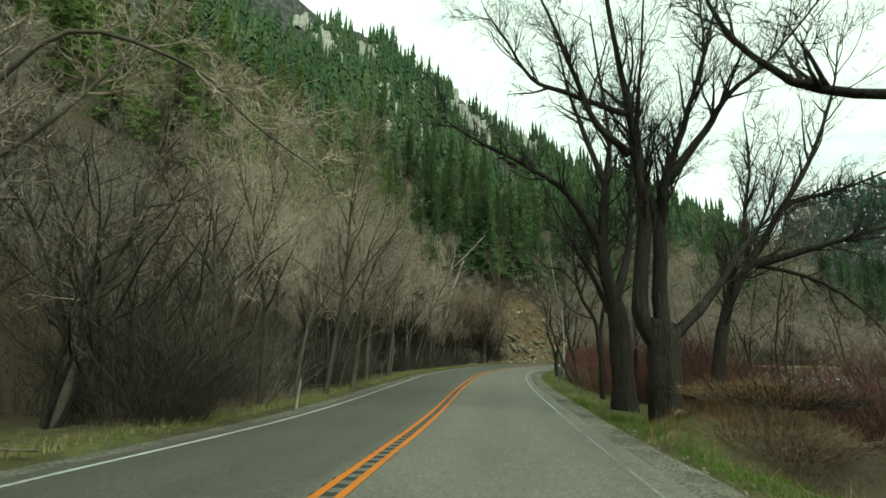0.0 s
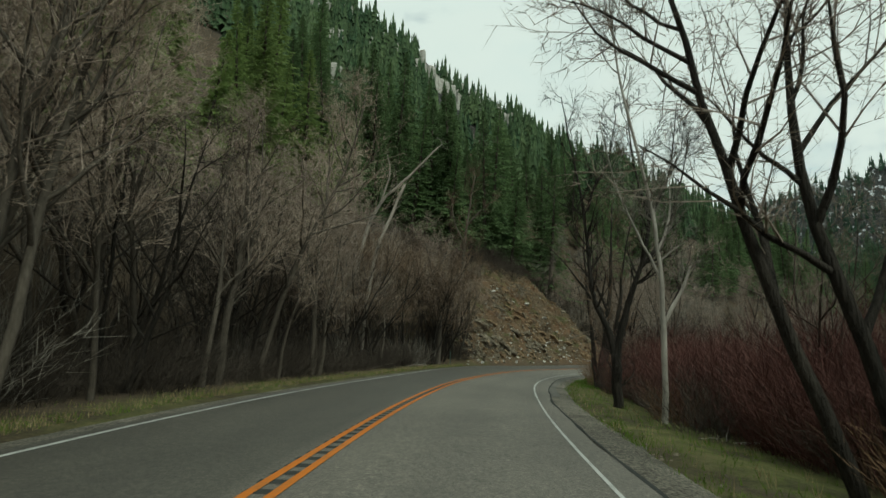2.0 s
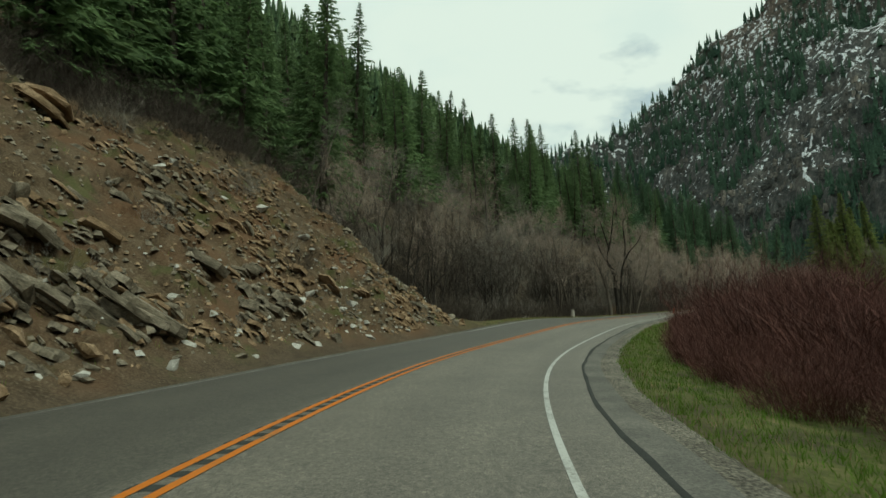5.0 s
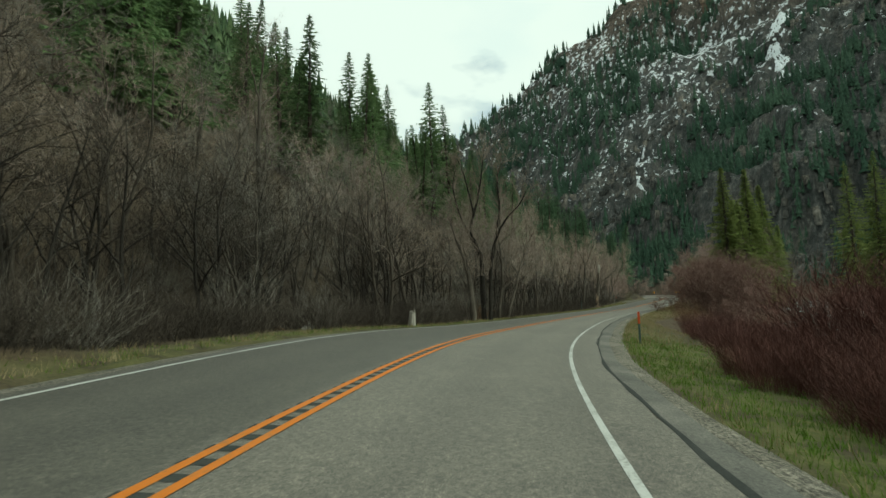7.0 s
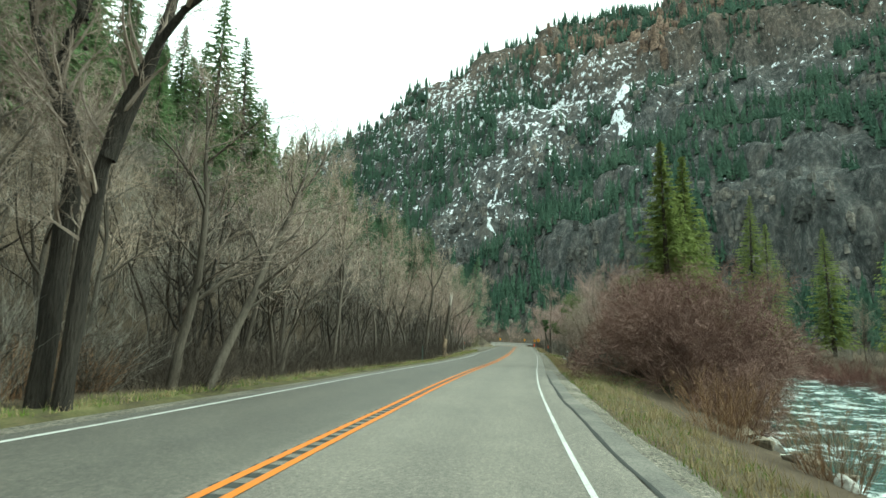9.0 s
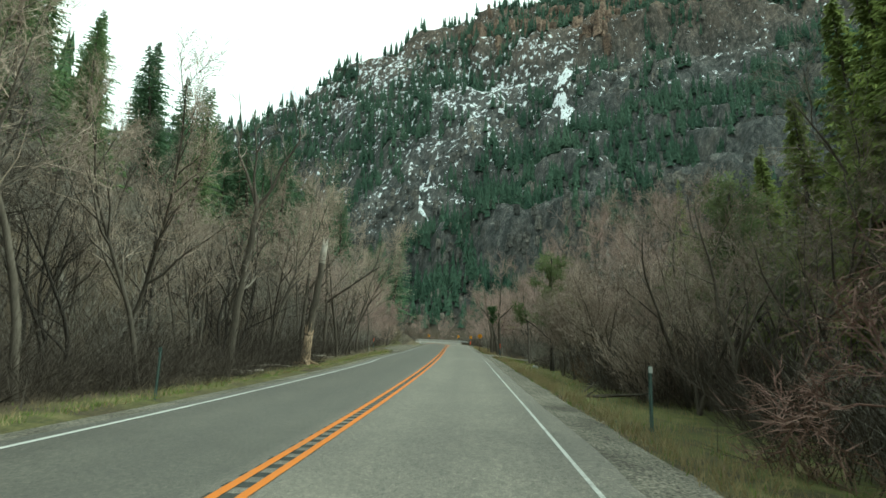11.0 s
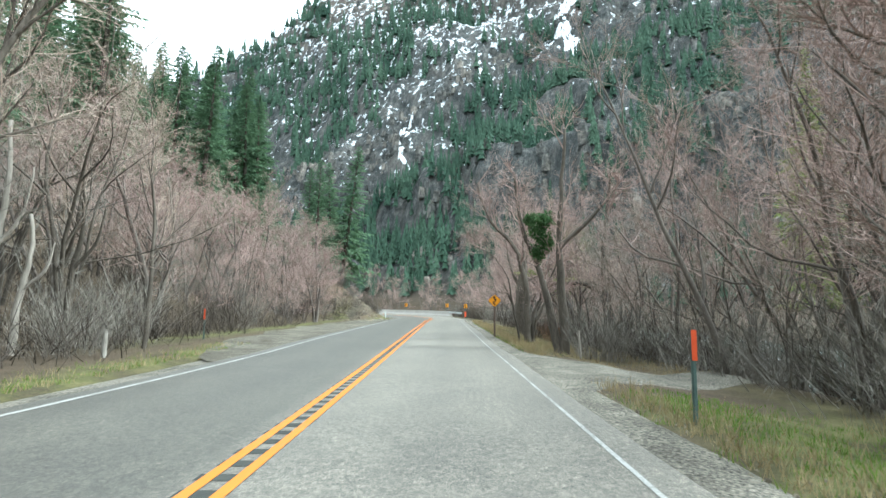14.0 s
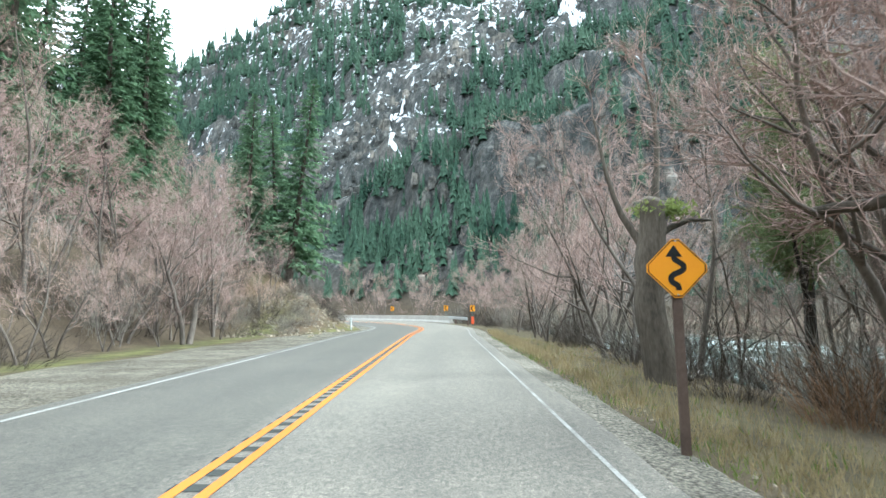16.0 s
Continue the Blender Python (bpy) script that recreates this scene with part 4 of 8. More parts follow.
# BROAD again with bark and twigs darkened, shade put into the colour
BROAD_SHADED = [lambda at, k=k: tree_kind("spreading_tree", "many-stemmed leafless tree with a wide brown crown darkened for shade", "tree", "leafless trees of the wood", BARK_DARK, TWIG_BROWN, 145 + k, at, height=8.0 + 1.1 * k, girth=0.115, stems=3 + k % 2, limbs=8, base=0.25, spread=0.9, reach=0.37, branches=7, twigs=17, twig=0.75, fat=0.008) for k in range(3)]
left_spots = []
left_spots += spread_spots(rng, -22, 2, -8.5, -15, 4.0)
left_spots += spread_spots(rng, 15, 56, -6.0, -8.5, 2.0)
left_spots += spread_spots(rng, 150, 226, -6.5, -10, 3.4)
scatter(SLIM, left_spots, rng, 0.6, 0.92)
CROWN = [lambda at, k=k: tree_kind("spreading_tree", "tall many-stemmed leafless tree with a brown twiggy crown", "tree", "leafless trees of the wood", BARK, TWIG, 148 + k, at, height=8.0 + 1.1 * k, girth=0.115, stems=3 + k % 2, limbs=8, base=0.25, spread=0.9, reach=0.37, branches=7, twigs=19, twig=0.7, fat=0.007) for k in range(3)]
scatter(CROWN, spread_spots(rng, 52, 80, -9, -15, 2.2), rng, 1.15, 1.5)
near_wood = spread_spots(rng, -22, 14, -13, -22, 3.2) + spread_spots(rng, 18, 60, -9, -16, 2.6)
cut_wood = spread_spots(rng, 58, 81, -7.2, -13, 1.5)
far_wood = spread_spots(rng, 108, 152, -9.5, -19, 2.0) + spread_spots(rng, 152, 228, -8.5, -15, 3.6)
scatter(BROAD, near_wood, rng, 0.75, 1.2)
scatter(BROAD_SHADED, cut_wood, rng, 0.75, 1.2)
scatter(BROAD, far_wood, rng, 0.75, 1.2)
scatter(BACK, spread_spots(rng, -22, 82, -15, -34, 2.8) + spread_spots(rng, 110, 235, -16, -34, 4.0) + spread_spots(rng, 150, 290, 42, 75, 4.0), rng, 0.65, 1.0)
scatter(PINK, spread_spots(rng, 226, 270, -10.5, -15, 2.3) + spread_spots(rng, 232, 285, -15, -22, 4.2) + spread_spots(rng, 246, 276, 7.5, 11, 2.2) + spread_spots(rng, 276, 300, 10, 14, 3.0) + spread_spots(rng, 186, 214, 9.4, 12.5, 2.8) + spread_spots(rng, 214, 230, 10.2, 13, 1.2) + spread_spots(rng, 300, 330, 8, 20, 4.0), rng, 0.75, 1.15)
scatter(BROAD, spread_spots(rng, 172, 214, 9.0, 12.5, 2.6), rng, 0.38, 0.62)
scatter(BROAD, spread_spots(rng, 214, 250, 9.6, 12.5, 2.2) + spread_spots(rng, 26, 62, 9.0, 14, 6.0) + spread_spots(rng, 60, 135, 38, 60, 6.0), rng, 0.5, 0.85)

scatter(PINK, spread_spots(rng, 234, 272, -9.4, -11.5, 2.2), rng, 0.32, 0.55)
deep_rng = random.Random(29)
scatter(DIM, spread_spots(deep_rng, 108, 146, -7.6, -13, 2.0) + spread_spots(deep_rng, 150, 200, -7.6, -13, 3.0) + spread_spots(deep_rng, 44, 80, -8, -14, 3.0), deep_rng, 0.7, 1.0)
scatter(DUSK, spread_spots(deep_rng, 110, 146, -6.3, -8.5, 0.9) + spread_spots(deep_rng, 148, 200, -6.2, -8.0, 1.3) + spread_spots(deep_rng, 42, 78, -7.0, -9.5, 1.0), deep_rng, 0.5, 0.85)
wood_rng = random.Random(19)
BUFF = [lambda at, k=k: tree_kind("budding_tree", "tall leafless tree with a dense budding crown, paled for sunlight", "tree", "budding trees of the wood", BARK, TWIG_SUNLIT, 180 + k, at, height=11.0 + 1.2 * k, girth=0.14, stems=1 + k % 2, limbs=16, base=0.28, spread=0.85, up=0.14, reach=0.33, branches=7, twigs=18, twig=0.7, fat=0.008, splay=0.2) for k in range(3)]
scatter(BUFF, spread_spots(wood_rng, 26, 47, -7.4, -12.5, 1.6), wood_rng, 0.9, 1.2)
# two of the three wear the twig colour darkened for shade
UNDER = [lambda at, k=k: shrub_kind(("thicket", "bramble_thicket", "grey_thicket")[k], "tangled grey-brown leafless thicket", "undergrowth of the wood", (TWIG_SHADED, TWIG_SHADED, TWIG_GREY)[k], at, seed=300 + k, height=1.9 + 0.5 * k, width=2.6, stems=80, subs=10, fat=0.008, arch=0.5, loose=0.35) for k in range(3)]
scatter(UNDER, spread_spots(rng, 18, 80, -7.2, -14, 1.4) + spread_spots(rng, 108, 150, -7.6, -18, 0.9) + spread_spots(rng, 150, 228, -7.6, -14, 1.9) + spread_spots(rng, 228, 280, -9.6, -16, 1.3) + spread_spots(rng, 172, 196, 7.6, 12.5, 2.2) + spread_spots(rng, 196, 217, 7.6, 12.5, 1.1) + spread_spots(rng, 214, 229, 10.2, 13, 0.9) + spread_spots(rng, 227, 300, 8.4, 12.5, 1.5) + spread_spots(rng, 60, 78, -7, -12, 1.5), rng, 0.7, 1.25)
RED = [lambda at, k=k: shrub_kind("red_willow", "dense maroon red-stemmed willow shrub", "red willows by the river", TWIG_RED, at, seed=330 + k, height=2.5 + 0.3 * k, width=2.6, stems=190, subs=8, fat=0.0075, arch=0.1) for k in range(3)]
scatter(DUSK, spread_spots(rng, 4, 30, 9.4, 15, 0.8), rng, 0.5, 0.9)
scatter(RED, spread_spots(wood_rng, 25, 58, 7.6, 10, 0.7) + spread_spots(wood_rng, 5, 26, 10.5, 15, 0.8), wood_rng, 0.6, 1.0)
scatter(DUSK, spread_spots(wood_rng, 3, 9.0, 8.6, 10.5, 0.42), wood_rng, 0.35, 0.6)
scatter(RED, spread_spots(wood_rng, 5, 12, 8.6, 11, 0.6), wood_rng, 0.5, 0.75)
bank_wood, rim_wood = spread_spots(wood_rng, 16, 42, 12.5, 16, 2.4), spread_spots(wood_rng, 47, 80, -9, -15, 2.6)
scatter(GREY, bank_wood, wood_rng, 0.75, 1.05)
scatter(DIM, rim_wood, wood_rng, 0.75, 1.05)
scatter(DUSK, spread_spots(wood_rng, 28, 58, 7.0, 9.5, 1.0) + spread_spots(wood_rng, 5, 24, 9.2, 13, 0.9), wood_rng, 0.45, 0.8)
scatter(RED, spread_spots(rng, 27, 64, 9.0, 15, 1.1) + spread_spots(rng, 78, 122, 9.0, 15.5, 1.0) + spread_spots(rng, 150, 240, 33, 40, 1.6), rng, 0.8, 1.3)
fringe_rng = random.Random(61)
scatter(RED, spread_spots(fringe_rng, 78, 122, 7.4, 9.4, 0.75), fringe_rng, 0.35, 0.6)

scatter(UNDER, spread_spots(fringe_rng, 262, 302, -6.6, -10.5, 0.8), fringe_rng, 0.35, 0.6)
# more shade-coloured trees and brush to darken the cut's left end
scatter(BROAD_SHADED, [(73, -7.2), (75.5, -7.6), (77.5, -8.4), (79.5, -9.2), (81.5, -8.6)], fringe_rng, 0.75, 1.0)
scatter(DUSK, spread_spots(fringe_rng, 62, 79, -6.8, -9.5, 0.8), fringe_rng, 0.45, 0.8)
scatter(RED, spread_spots(wood_rng, 116, 142, 8.4, 10.4, 0.42), wood_rng, 0.32, 0.5)
TAN = [lambda at, k=k: shrub_kind("tan_willow", "bushy tan-stemmed willow clump on the verge", "tan willows by the road", TWIG_TAN, at, seed=350 + k, height=1.7 + 0.4 * k, width=1.8, stems=110, subs=8, fat=0.008) for k in range(2)]
scatter(UNDER, [(62.5, 7.8), (64, 8.2), (65.5, 8.6), (62, 9), (57, 8.2), (55, 8.8), (67, 9), (52, 8.4), (50.5, 8.0), (69, 8.4), (70.5, 8.7), (72, 8.9), (74, 9.2), (76, 9.3)] + spread_spots(rng, 112, 148, -7.2, -10.5, 1.5) + [(88, -16), (94, -17), (99, -14.5), (91, -11), (101, -16), (86, -12), (97, -9.5)], rng, 0.5, 1.0)
scatter(TAN, [(63, 6.9), (64.5, 7.1), (66, 7.5), (62, 6.8), (61, 7.0), (59.5, 7.6), (46, 7.0), (27, 7.6), (30, 7.2), (37, 7.3), (147, -7.6), (149, -7.8), (194, 8.2), (240, 8.4), (152, 8.3), (148.5, 9.0)], rng, 0.6, 1.0)


# ---- conifers ----
FIR = [lambda at, k=k: conifer_kind(400 + k, 16 + 2.5 * k, 3.9 + 0.4 * k, at, whorls=19 + 2 * k, per=11, droop=0.3) for k in range(4)]
FIR_SUN = [lambda at, k=k: conifer_kind(410 + k, 16 + 2.5 * k, 3.9 + 0.4 * k, at, "tall conifer on the open slope, its green lightened for sunlight", needles=NEEDLES_SUN, whorls=19 + 2 * k, per=11, droop=0.28) for k in range(4)]
fir_spots = []
scatter(FIR_SUN, spread_spots(rng, 44, 84, -21, -40, 1.6) + spread_spots(rng, -25, 84, -34, -66, 1.9), rng, 0.72, 1.12)
fir_spots += spread_spots(rng, 82, 116, -21, -34, 1.0)
fir_spots += spread_spots(rng, 84, 122, -30, -66, 1.3)
fir_spots += spread_spots(rng, 118, 235, -28, -62, 1.9)
scatter(FIR, fir_spots, rng, 0.72, 1.12)
FIR_COOL = [lambda at, k=k: conifer_kind(420 + k, 17 + 2.5 * k, 4.7 + 0.5 * k, at, "tall cool-green conifer above the bend", needles=NEEDLES_COOL, whorls=20 + 2 * k, per=11, droop=0.3) for k in range(3)]
scatter(FIR_COOL, spread_spots(rng, 236, 300, -22, -50, 1.5), rng, 0.72, 1.12)
scatter(FIR_COOL, [(283.6, -11.5), (287.5, -12.5), (281.0, -15.0), (292.0, -16.0), (271, -21), (265, -20), (259, -22), (276, -24)], rng, 0.95, 1.15)
OLIVE = [lambda at, k=k: conifer_kind(430 + k, 30 + 4 * k, 7.2 + 0.6 * k, at, "tall olive-green fir across the river", "firs across the river", NEEDLES_OLIVE, whorls=30, per=12, droop=0.22) for k in range(2)]
scatter(OLIVE, [(236, 40.5), (233, 42), (215, 52), (207, 58), (270, 44), (226, 60), (199, 66), (240, 55), (189, 62), (222, 70), (181, 72), (212, 80)], rng, 0.75, 1.1)


rim_rng = random.Random(23)
BANK_FIR = [lambda at, k=k: conifer_kind(436 + k, 18.0 - 3.5 * k, 3.3 - 0.3 * k, at, "olive-green fir on the near river bank", "firs on the river bank", NEEDLES_OLIVE, whorls=24, per=13, droop=0.2) for k in range(2)]
scatter(BANK_FIR, [(175.3, 12.4), (177.5, 14.6), (180.2, 15.0), (178.2, 12.9), (183.0, 16.2), (186.5, 17.5), (191.0, 18.4), (181.6, 13.2), (188.0, 16.0), (194.0, 17.8)], random.Random(39), 0.82, 1.05)
scatter(BACK, spread_spots(rim_rng, 174, 196, 13.5, 18, 1.7), rim_rng, 0.65, 0.95)


def far_conifers(name, label, seed, count, x0, x1, y0, y1, want, lo, hi, needles, slim=0.11):
    """A far wood: each tree six ragged tiers."""
    r = random.Random(seed)
    xs = np.array([r.uniform(x0, x1) for _ in range(count)])
    ys = np.array([r.uniform(y0, y1) for _ in range(count)])
    z, g, b, c = terrain(xs, ys)
    keep = want(xs, ys, z)
    buf = Buf()
    for x, y, zz in zip(xs[keep], ys[keep], z[keep]):
        h = r.uniform(lo, hi)
        w = h * r.uniform(slim, slim * 1.55)
        turn = r.random() * 6
        for k in range(6):
            f = k / 6
            top, low, rad = zz + h * (f * 0.80 + 0.32), zz + h * (0.03 + f * 0.84), w * (1 - f) ** 0.85 + 0.15
            i = len(buf.v)
            buf.v.append(Vector((x, y, min(top, zz + h))))
            for m in range(8):
                a = turn + k + 6.2832 * m / 8
                q = rad * (r.uniform(0.7, 1.4) if m % 2 else r.uniform(0.3, 0.7))
                buf.v.append(Vector((x + q * math.cos(a), y + q * math.sin(a), low + h * (r.uniform(-0.05, 0.03) if m % 2 else r.uniform(0.03, 0.09)))))
            for m in range(8):
                buf.f.append((i, i + 1 + m, i + 1 + (m + 1) % 8))
    return tagged(new(name, buf.mesh(name, needles)), label, "forest", kind="stuff")


def on_west(x, y, z):
    s, lat, _ = off_road(x, y)
    d, zc, side = to_line(x, y, WEST_CREST)
    return (lat < -62) & (d < 185) & (waves(x, y, 0.05, 31) + np.clip((95 - z) / 70, -0.9, 0.6) > -0.12) & ((side > 0) | (d < 8))


def on_east(x, y, z):
    d, _, fside = to_line(x, y, EAST_FOOT)
    c, cz, cside = to_line(x, y, EAST_CREST)
    w = waves(x, y, 0.045, 33) + 0.7 * waves(x, y, 0.16, 34)
    for ax, ay, bx, by, wide in ((402, 178, 366, 172, 5.5), (345, 242, 310, 228, 3.0)):
        u = np.clip(((x - ax) * (bx - ax) + (y - ay) * (by - ay)) / ((bx - ax) ** 2 + (by - ay) ** 2), -0.6, 1.2)
        w = np.where(np.hypot(x - ax - u * (bx - ax), y - ay - u * (by - ay)) < wide, -9, w)
    return (fside < 0) & (d > 3) & ((cside > 0) | (c < 6)) & (w > np.interp(z, [10, 25, 60, 160, 225, 260], [-0.3, -0.1, 0.0, 0.05, 0.2, 0.1]) - np.where(c < 7, 0.6, 0))


# needles pushed towards blue-green to hold the haze of distance
NEEDLES_HIGH = ribbed("hazy_mountain_needles", [(0.35, (0.032, 0.066, 0.045)), (0.65, (0.078, 0.128, 0.084))], [(0.3, (0.5, 0.5, 0.5)), (0.7, (1.3, 1.3, 1.3))], 0.05, 0.7, 0.9, 0.0, 0.01)
NEEDLES_FAR = ribbed("far_needles", [(0.35, (0.040, 0.078, 0.040)), (0.65, (0.11, 0.155, 0.072))], [(0.3, (0.45, 0.45, 0.45)), (0.7, (1.3, 1.3, 1.25))], 0.06, 0.9, 0.9, 0.0, 0.01)
far_conifers("hillside_forest", "conifer forest over the steep hillside above the road", 51, 9500, -170, 235, 130, 330, on_west, 6, 17, NEEDLES_FAR, 0.105)
far_conifers("mountain_forest", "scattered conifers on the snow-flecked rocky mountain", 52, 19500, 225, 535, -60, 470, on_east, 4, 12.5, NEEDLES_HIGH)


def hillside_brush():
    """Leafless scrub over the lower slope, too many to count."""
    r, buf = random.Random(71), Buf()
    spots = [(r.uniform(-25, 84), -r.uniform(13, 62)) for _ in range(900)] + [(r.uniform(108, 300), -r.uniform(13, 46)) for _ in range(1100)] + [(r.uniform(-20, 300), r.uniform(42, 95)) for _ in range(700)]
    x, y, _ = on_road(np.array([a for a, _ in spots]), np.array([b for _, b in spots]))
    z = terrain(x, y)[0]
    for px, py, pz in zip(x, y, z):
        h = r.uniform(1.6, 4.2)
        for k in range(34):
            a, q = r.uniform(0, 6.2832), r.random()
            p = Vector((px + math.cos(a) * q * 0.7, py + math.sin(a) * q * 0.7, pz - 0.2 + h * r.uniform(0, 0.45)))
            d = Vector((math.cos(a) * q * 0.8 + r.gauss(0, 0.25), math.sin(a) * q * 0.8 + r.gauss(0, 0.25), 1)).normalized()
            buf.twig(p, p + d * h * r.uniform(0.35, 0.75), r.uniform(0.014, 0.03))
    return tagged(new("hillside_brush", buf.mesh("hillside_brush", TWIG_GREY)), "grey-brown leafless scrub covering the lower slope", "scrub", kind="stuff")


hillside_brush()
scatter(DUSK, spread_spots(rim_rng, 80, 108, -17.5, -23, 0.5), rim_rng, 0.8, 1.3)


def wood_floor(r, spots, material, label):
    """Dead stems and bramble that fill the wood under its trees, too many to count."""
    buf = Buf()
    x, y, _ = on_road(np.array([a for a, _ in spots]), np.array([b for _, b in spots]))
    z = terrain(x, y)[0]
    for px, py, pz in zip(x, y, z):
        h = r.uniform(0.7, 2.6)
        for k in range(26):
            p = Vector((px + r.gauss(0, 0.6), py + r.gauss(0, 0.6), pz - 0.1 + h * r.uniform(0, 0.4)))
            d = Vector((r.gauss(0, 0.6), r.gauss(0, 0.6), 1)).normalized()
            buf.twig(p, p + d * h * r.uniform(0.4, 0.8), r.uniform(0.008, 0.018))
    return tagged(new("wood_floor_brush", buf.mesh("wood_floor_brush", material)), label, "scrub", kind="stuff")


fr = random.Random(73)
# the tangle's dark colour makes the depth of the wood look shaded
wood_floor(fr, [(a, b) for a, b in ((fr.uniform(-24, 83), -7.2 - 19 * fr.random()) for _ in range(1500)) if a > 15 or b < -12] + [(fr.uniform(107, 236), -7.4 - 18 * fr.random()) for _ in range(1700)] + [(fr.uniform(172, 208), 8.6 + 5 * fr.random()) for _ in range(180)], TWIG_SHADED, "tangle of dead stems, coloured dark for the shade under trees")
wood_floor(fr, [(fr.uniform(208, 252), 9.4 + 4.5 * fr.random()) for _ in range(230)], TWIG_GREY, "grey tangle of dead stems along the river bank")


def crag_columns(name, label, seed, spots, lo, hi, tall, material):
    """Broken upright columns of cliff rock, too many to count."""
    r, buf = random.Random(seed), Buf()
    z = terrain(np.array([a for a, _ in spots]), np.array([b for _, b in spots]))[0]
    for (x, y), zz in zip(spots, z):
        q = r.uniform(lo, hi)
        h = q * tall * r.uniform(0.6, 1.3)
        i, a, n = len(buf.v), r.uniform(0, 6), 6
        for level, k in ((-0.7, 1.1), (0.75, 0.95), (1.0, 0.75)):
            for m in range(n):
                b = a + 6.2832 * m / n
                w = q * k * r.uniform(0.7, 1.2)
                buf.v.append(Vector((x + w * math.cos(b), y + w * math.sin(b), zz + h * level * r.uniform(0.8, 1.1))))
        for ring in range(2):
            for m in range(n):
                c, d = i + ring * n + m, i + ring * n + (m + 1) % n
                buf.f.append((c, d, d + n, c + n))
        buf.f.append(tuple(i + 2 * n + m for m in range(n)))
    return tagged(new(name, buf.mesh(name, material)), label, "cliff", kind="stuff")


def cliff_spots(seed, count, x0, x1, y0, y1, want):
    r = random.Random(seed)
    xs, ys = np.array([r.uniform(x0, x1) for _ in range(count)]), np.array([r.uniform(y0, y1) for _ in range(count)])
    keep = want(xs, ys, terrain(xs, ys)[0])
    return list(zip(xs[keep].tolist(), ys[keep].tolist()))


def crags_east(x, y, z):
    d, _, fside = to_line(x, y, EAST_FOOT)
    c, cz, cside = to_line(x, y, EAST_CREST)
    w = waves(x, y, 0.05, 43) + 0.5 * waves(x, y, 0.2, 44)
    return (fside < 0) & (d > 6) & (cside > 0) & (c > 14) & (w > np.interp(z, [10, 60, 80, 160, 240], [-0.35, -0.2, 0.5, 0.5, 0.25]))


crag_columns("cliffs", "dark grey cliff columns of the rocky mountain", 81, cliff_spots(82, 9000, 228, 520, 20, 400, crags_east), 0.5, 1.6, 2.0, CLIFF)
rust = []
rust_rng = random.Random(85)
for cx, cy in ((449, 166), (473, 137), (460, 233), (434, 157), (453, 224), (462, 190), (480, 160), (445, 200), (490, 120), (440, 245), (455, 150), (468, 210)):
    rust += [(cx + rust_rng.gauss(0, 5), cy + rust_rng.gauss(0, 8)) for _ in range(11)]
crag_columns("cliffs", "tall rusty-brown cliffs below the mountain crest", 86, rust, 1.2, 3.0, 3.0, CLIFF_RUST)
west = []
wr_ = random.Random(83)
for cx, cy in ((-45, 198), (-37, 222), (-24, 229), (-12, 171), (11, 215), (26, 249), (0, 236), (-55, 215), (18, 232), (40, 250), (-47, 201), (-40, 215), (-19, 187), (-12, 178), (-10, 215), (-14, 164)):
    west += [(cx + wr_.gauss(0, 5), cy + wr_.gauss(0, 3)) for _ in range(26)]
crag_columns("cliffs", "pale grey cliff bands showing through the hillside forest", 84, west, 0.8, 2.0, 2.6, ROCK_PALE)


def snow_field(at, width, length, seed):
    """A lasting snow patch in a gully, laid on the slope."""
    r, buf = random.Random(seed), Buf()
    n, m = 24, 14
    e = 3.0
    gx, gy = ground_at(at[0] + e, at[1]) - ground_at(at[0] - e, at[1]), ground_at(at[0], at[1] + e) - ground_at(at[0], at[1] - e)
    k = math.hypot(gx, gy)
    ux, uy = gx / k, gy / k
    xs, ys = [], []
    for i in range(n):
        f = i / (n - 1)
        w = width * (0.35 + 0.65 * math.sin(3.14 * min(f * 1.1, 1)) ** 0.5) * r.uniform(0.55, 1.1)
        mid = 1.6 * math.sin(f * 5 + seed)
        for j in range(m):
            a, b = (f - 0.5) * length, mid + (j / (m - 1) - 0.5) * w
            xs.append(at[0] + ux * a - uy * b), ys.append(at[1] + uy * a + ux * b)
    z = terrain(np.array(xs), np.array(ys))[0]
    for q, (x, y, zz) in enumerate(zip(xs, ys, z)):
        rim = q % m in (0, m - 1) or q // m in (0, n - 1)
        buf.v.append(Vector((x, y, zz + (-0.6 if rim else r.uniform(0.2, 1.1)))))
    for i in range(n - 1):
        for j in range(m - 1):
            a = i * m + j
            if math.sin(i * 1.9 + seed) + math.sin(j * 1.3 + 2.0 * seed) + math.sin(0.9 * i - 1.7 * j) > -0.7 - r.random():
                buf.f.append((a, a + 1, a + m + 1, a + m))
    return tagged(new("snow_patch", buf.mesh("snow_patch", SNOW, True)), "white snow patch lying in a mountain gully", "snow", "snow patches of the gullies")


SNOW = mottled("snow", (0.66, 0.70, 0.74), (0.84, 0.86, 0.88), 0.3, 2.0, 0.8, 0.4, 0.2)
for x, y, w, ln, sd in ((400, 177.5, 9, 14, 1), (389, 175, 6, 10, 2), (377, 173, 8, 10, 3), (380, 180, 5, 7, 7), (366, 170, 4, 7, 9), (315, 229, 2.2, 4, 4), (321, 232, 2.5, 6, 5), (330, 236, 2.2, 7, 6), (340, 240, 2.4, 6, 8)):
    snow_field((x, y), w, ln, sd)


brush_rng = random.Random(91)
scatter(UNDER, spread_spots(brush_rng, 190, 208, 8.0, 10.5, 0.8) + spread_spots(brush_rng, 231, 246, 7.8, 11.0, 0.8), brush_rng, 0.4, 0.7)
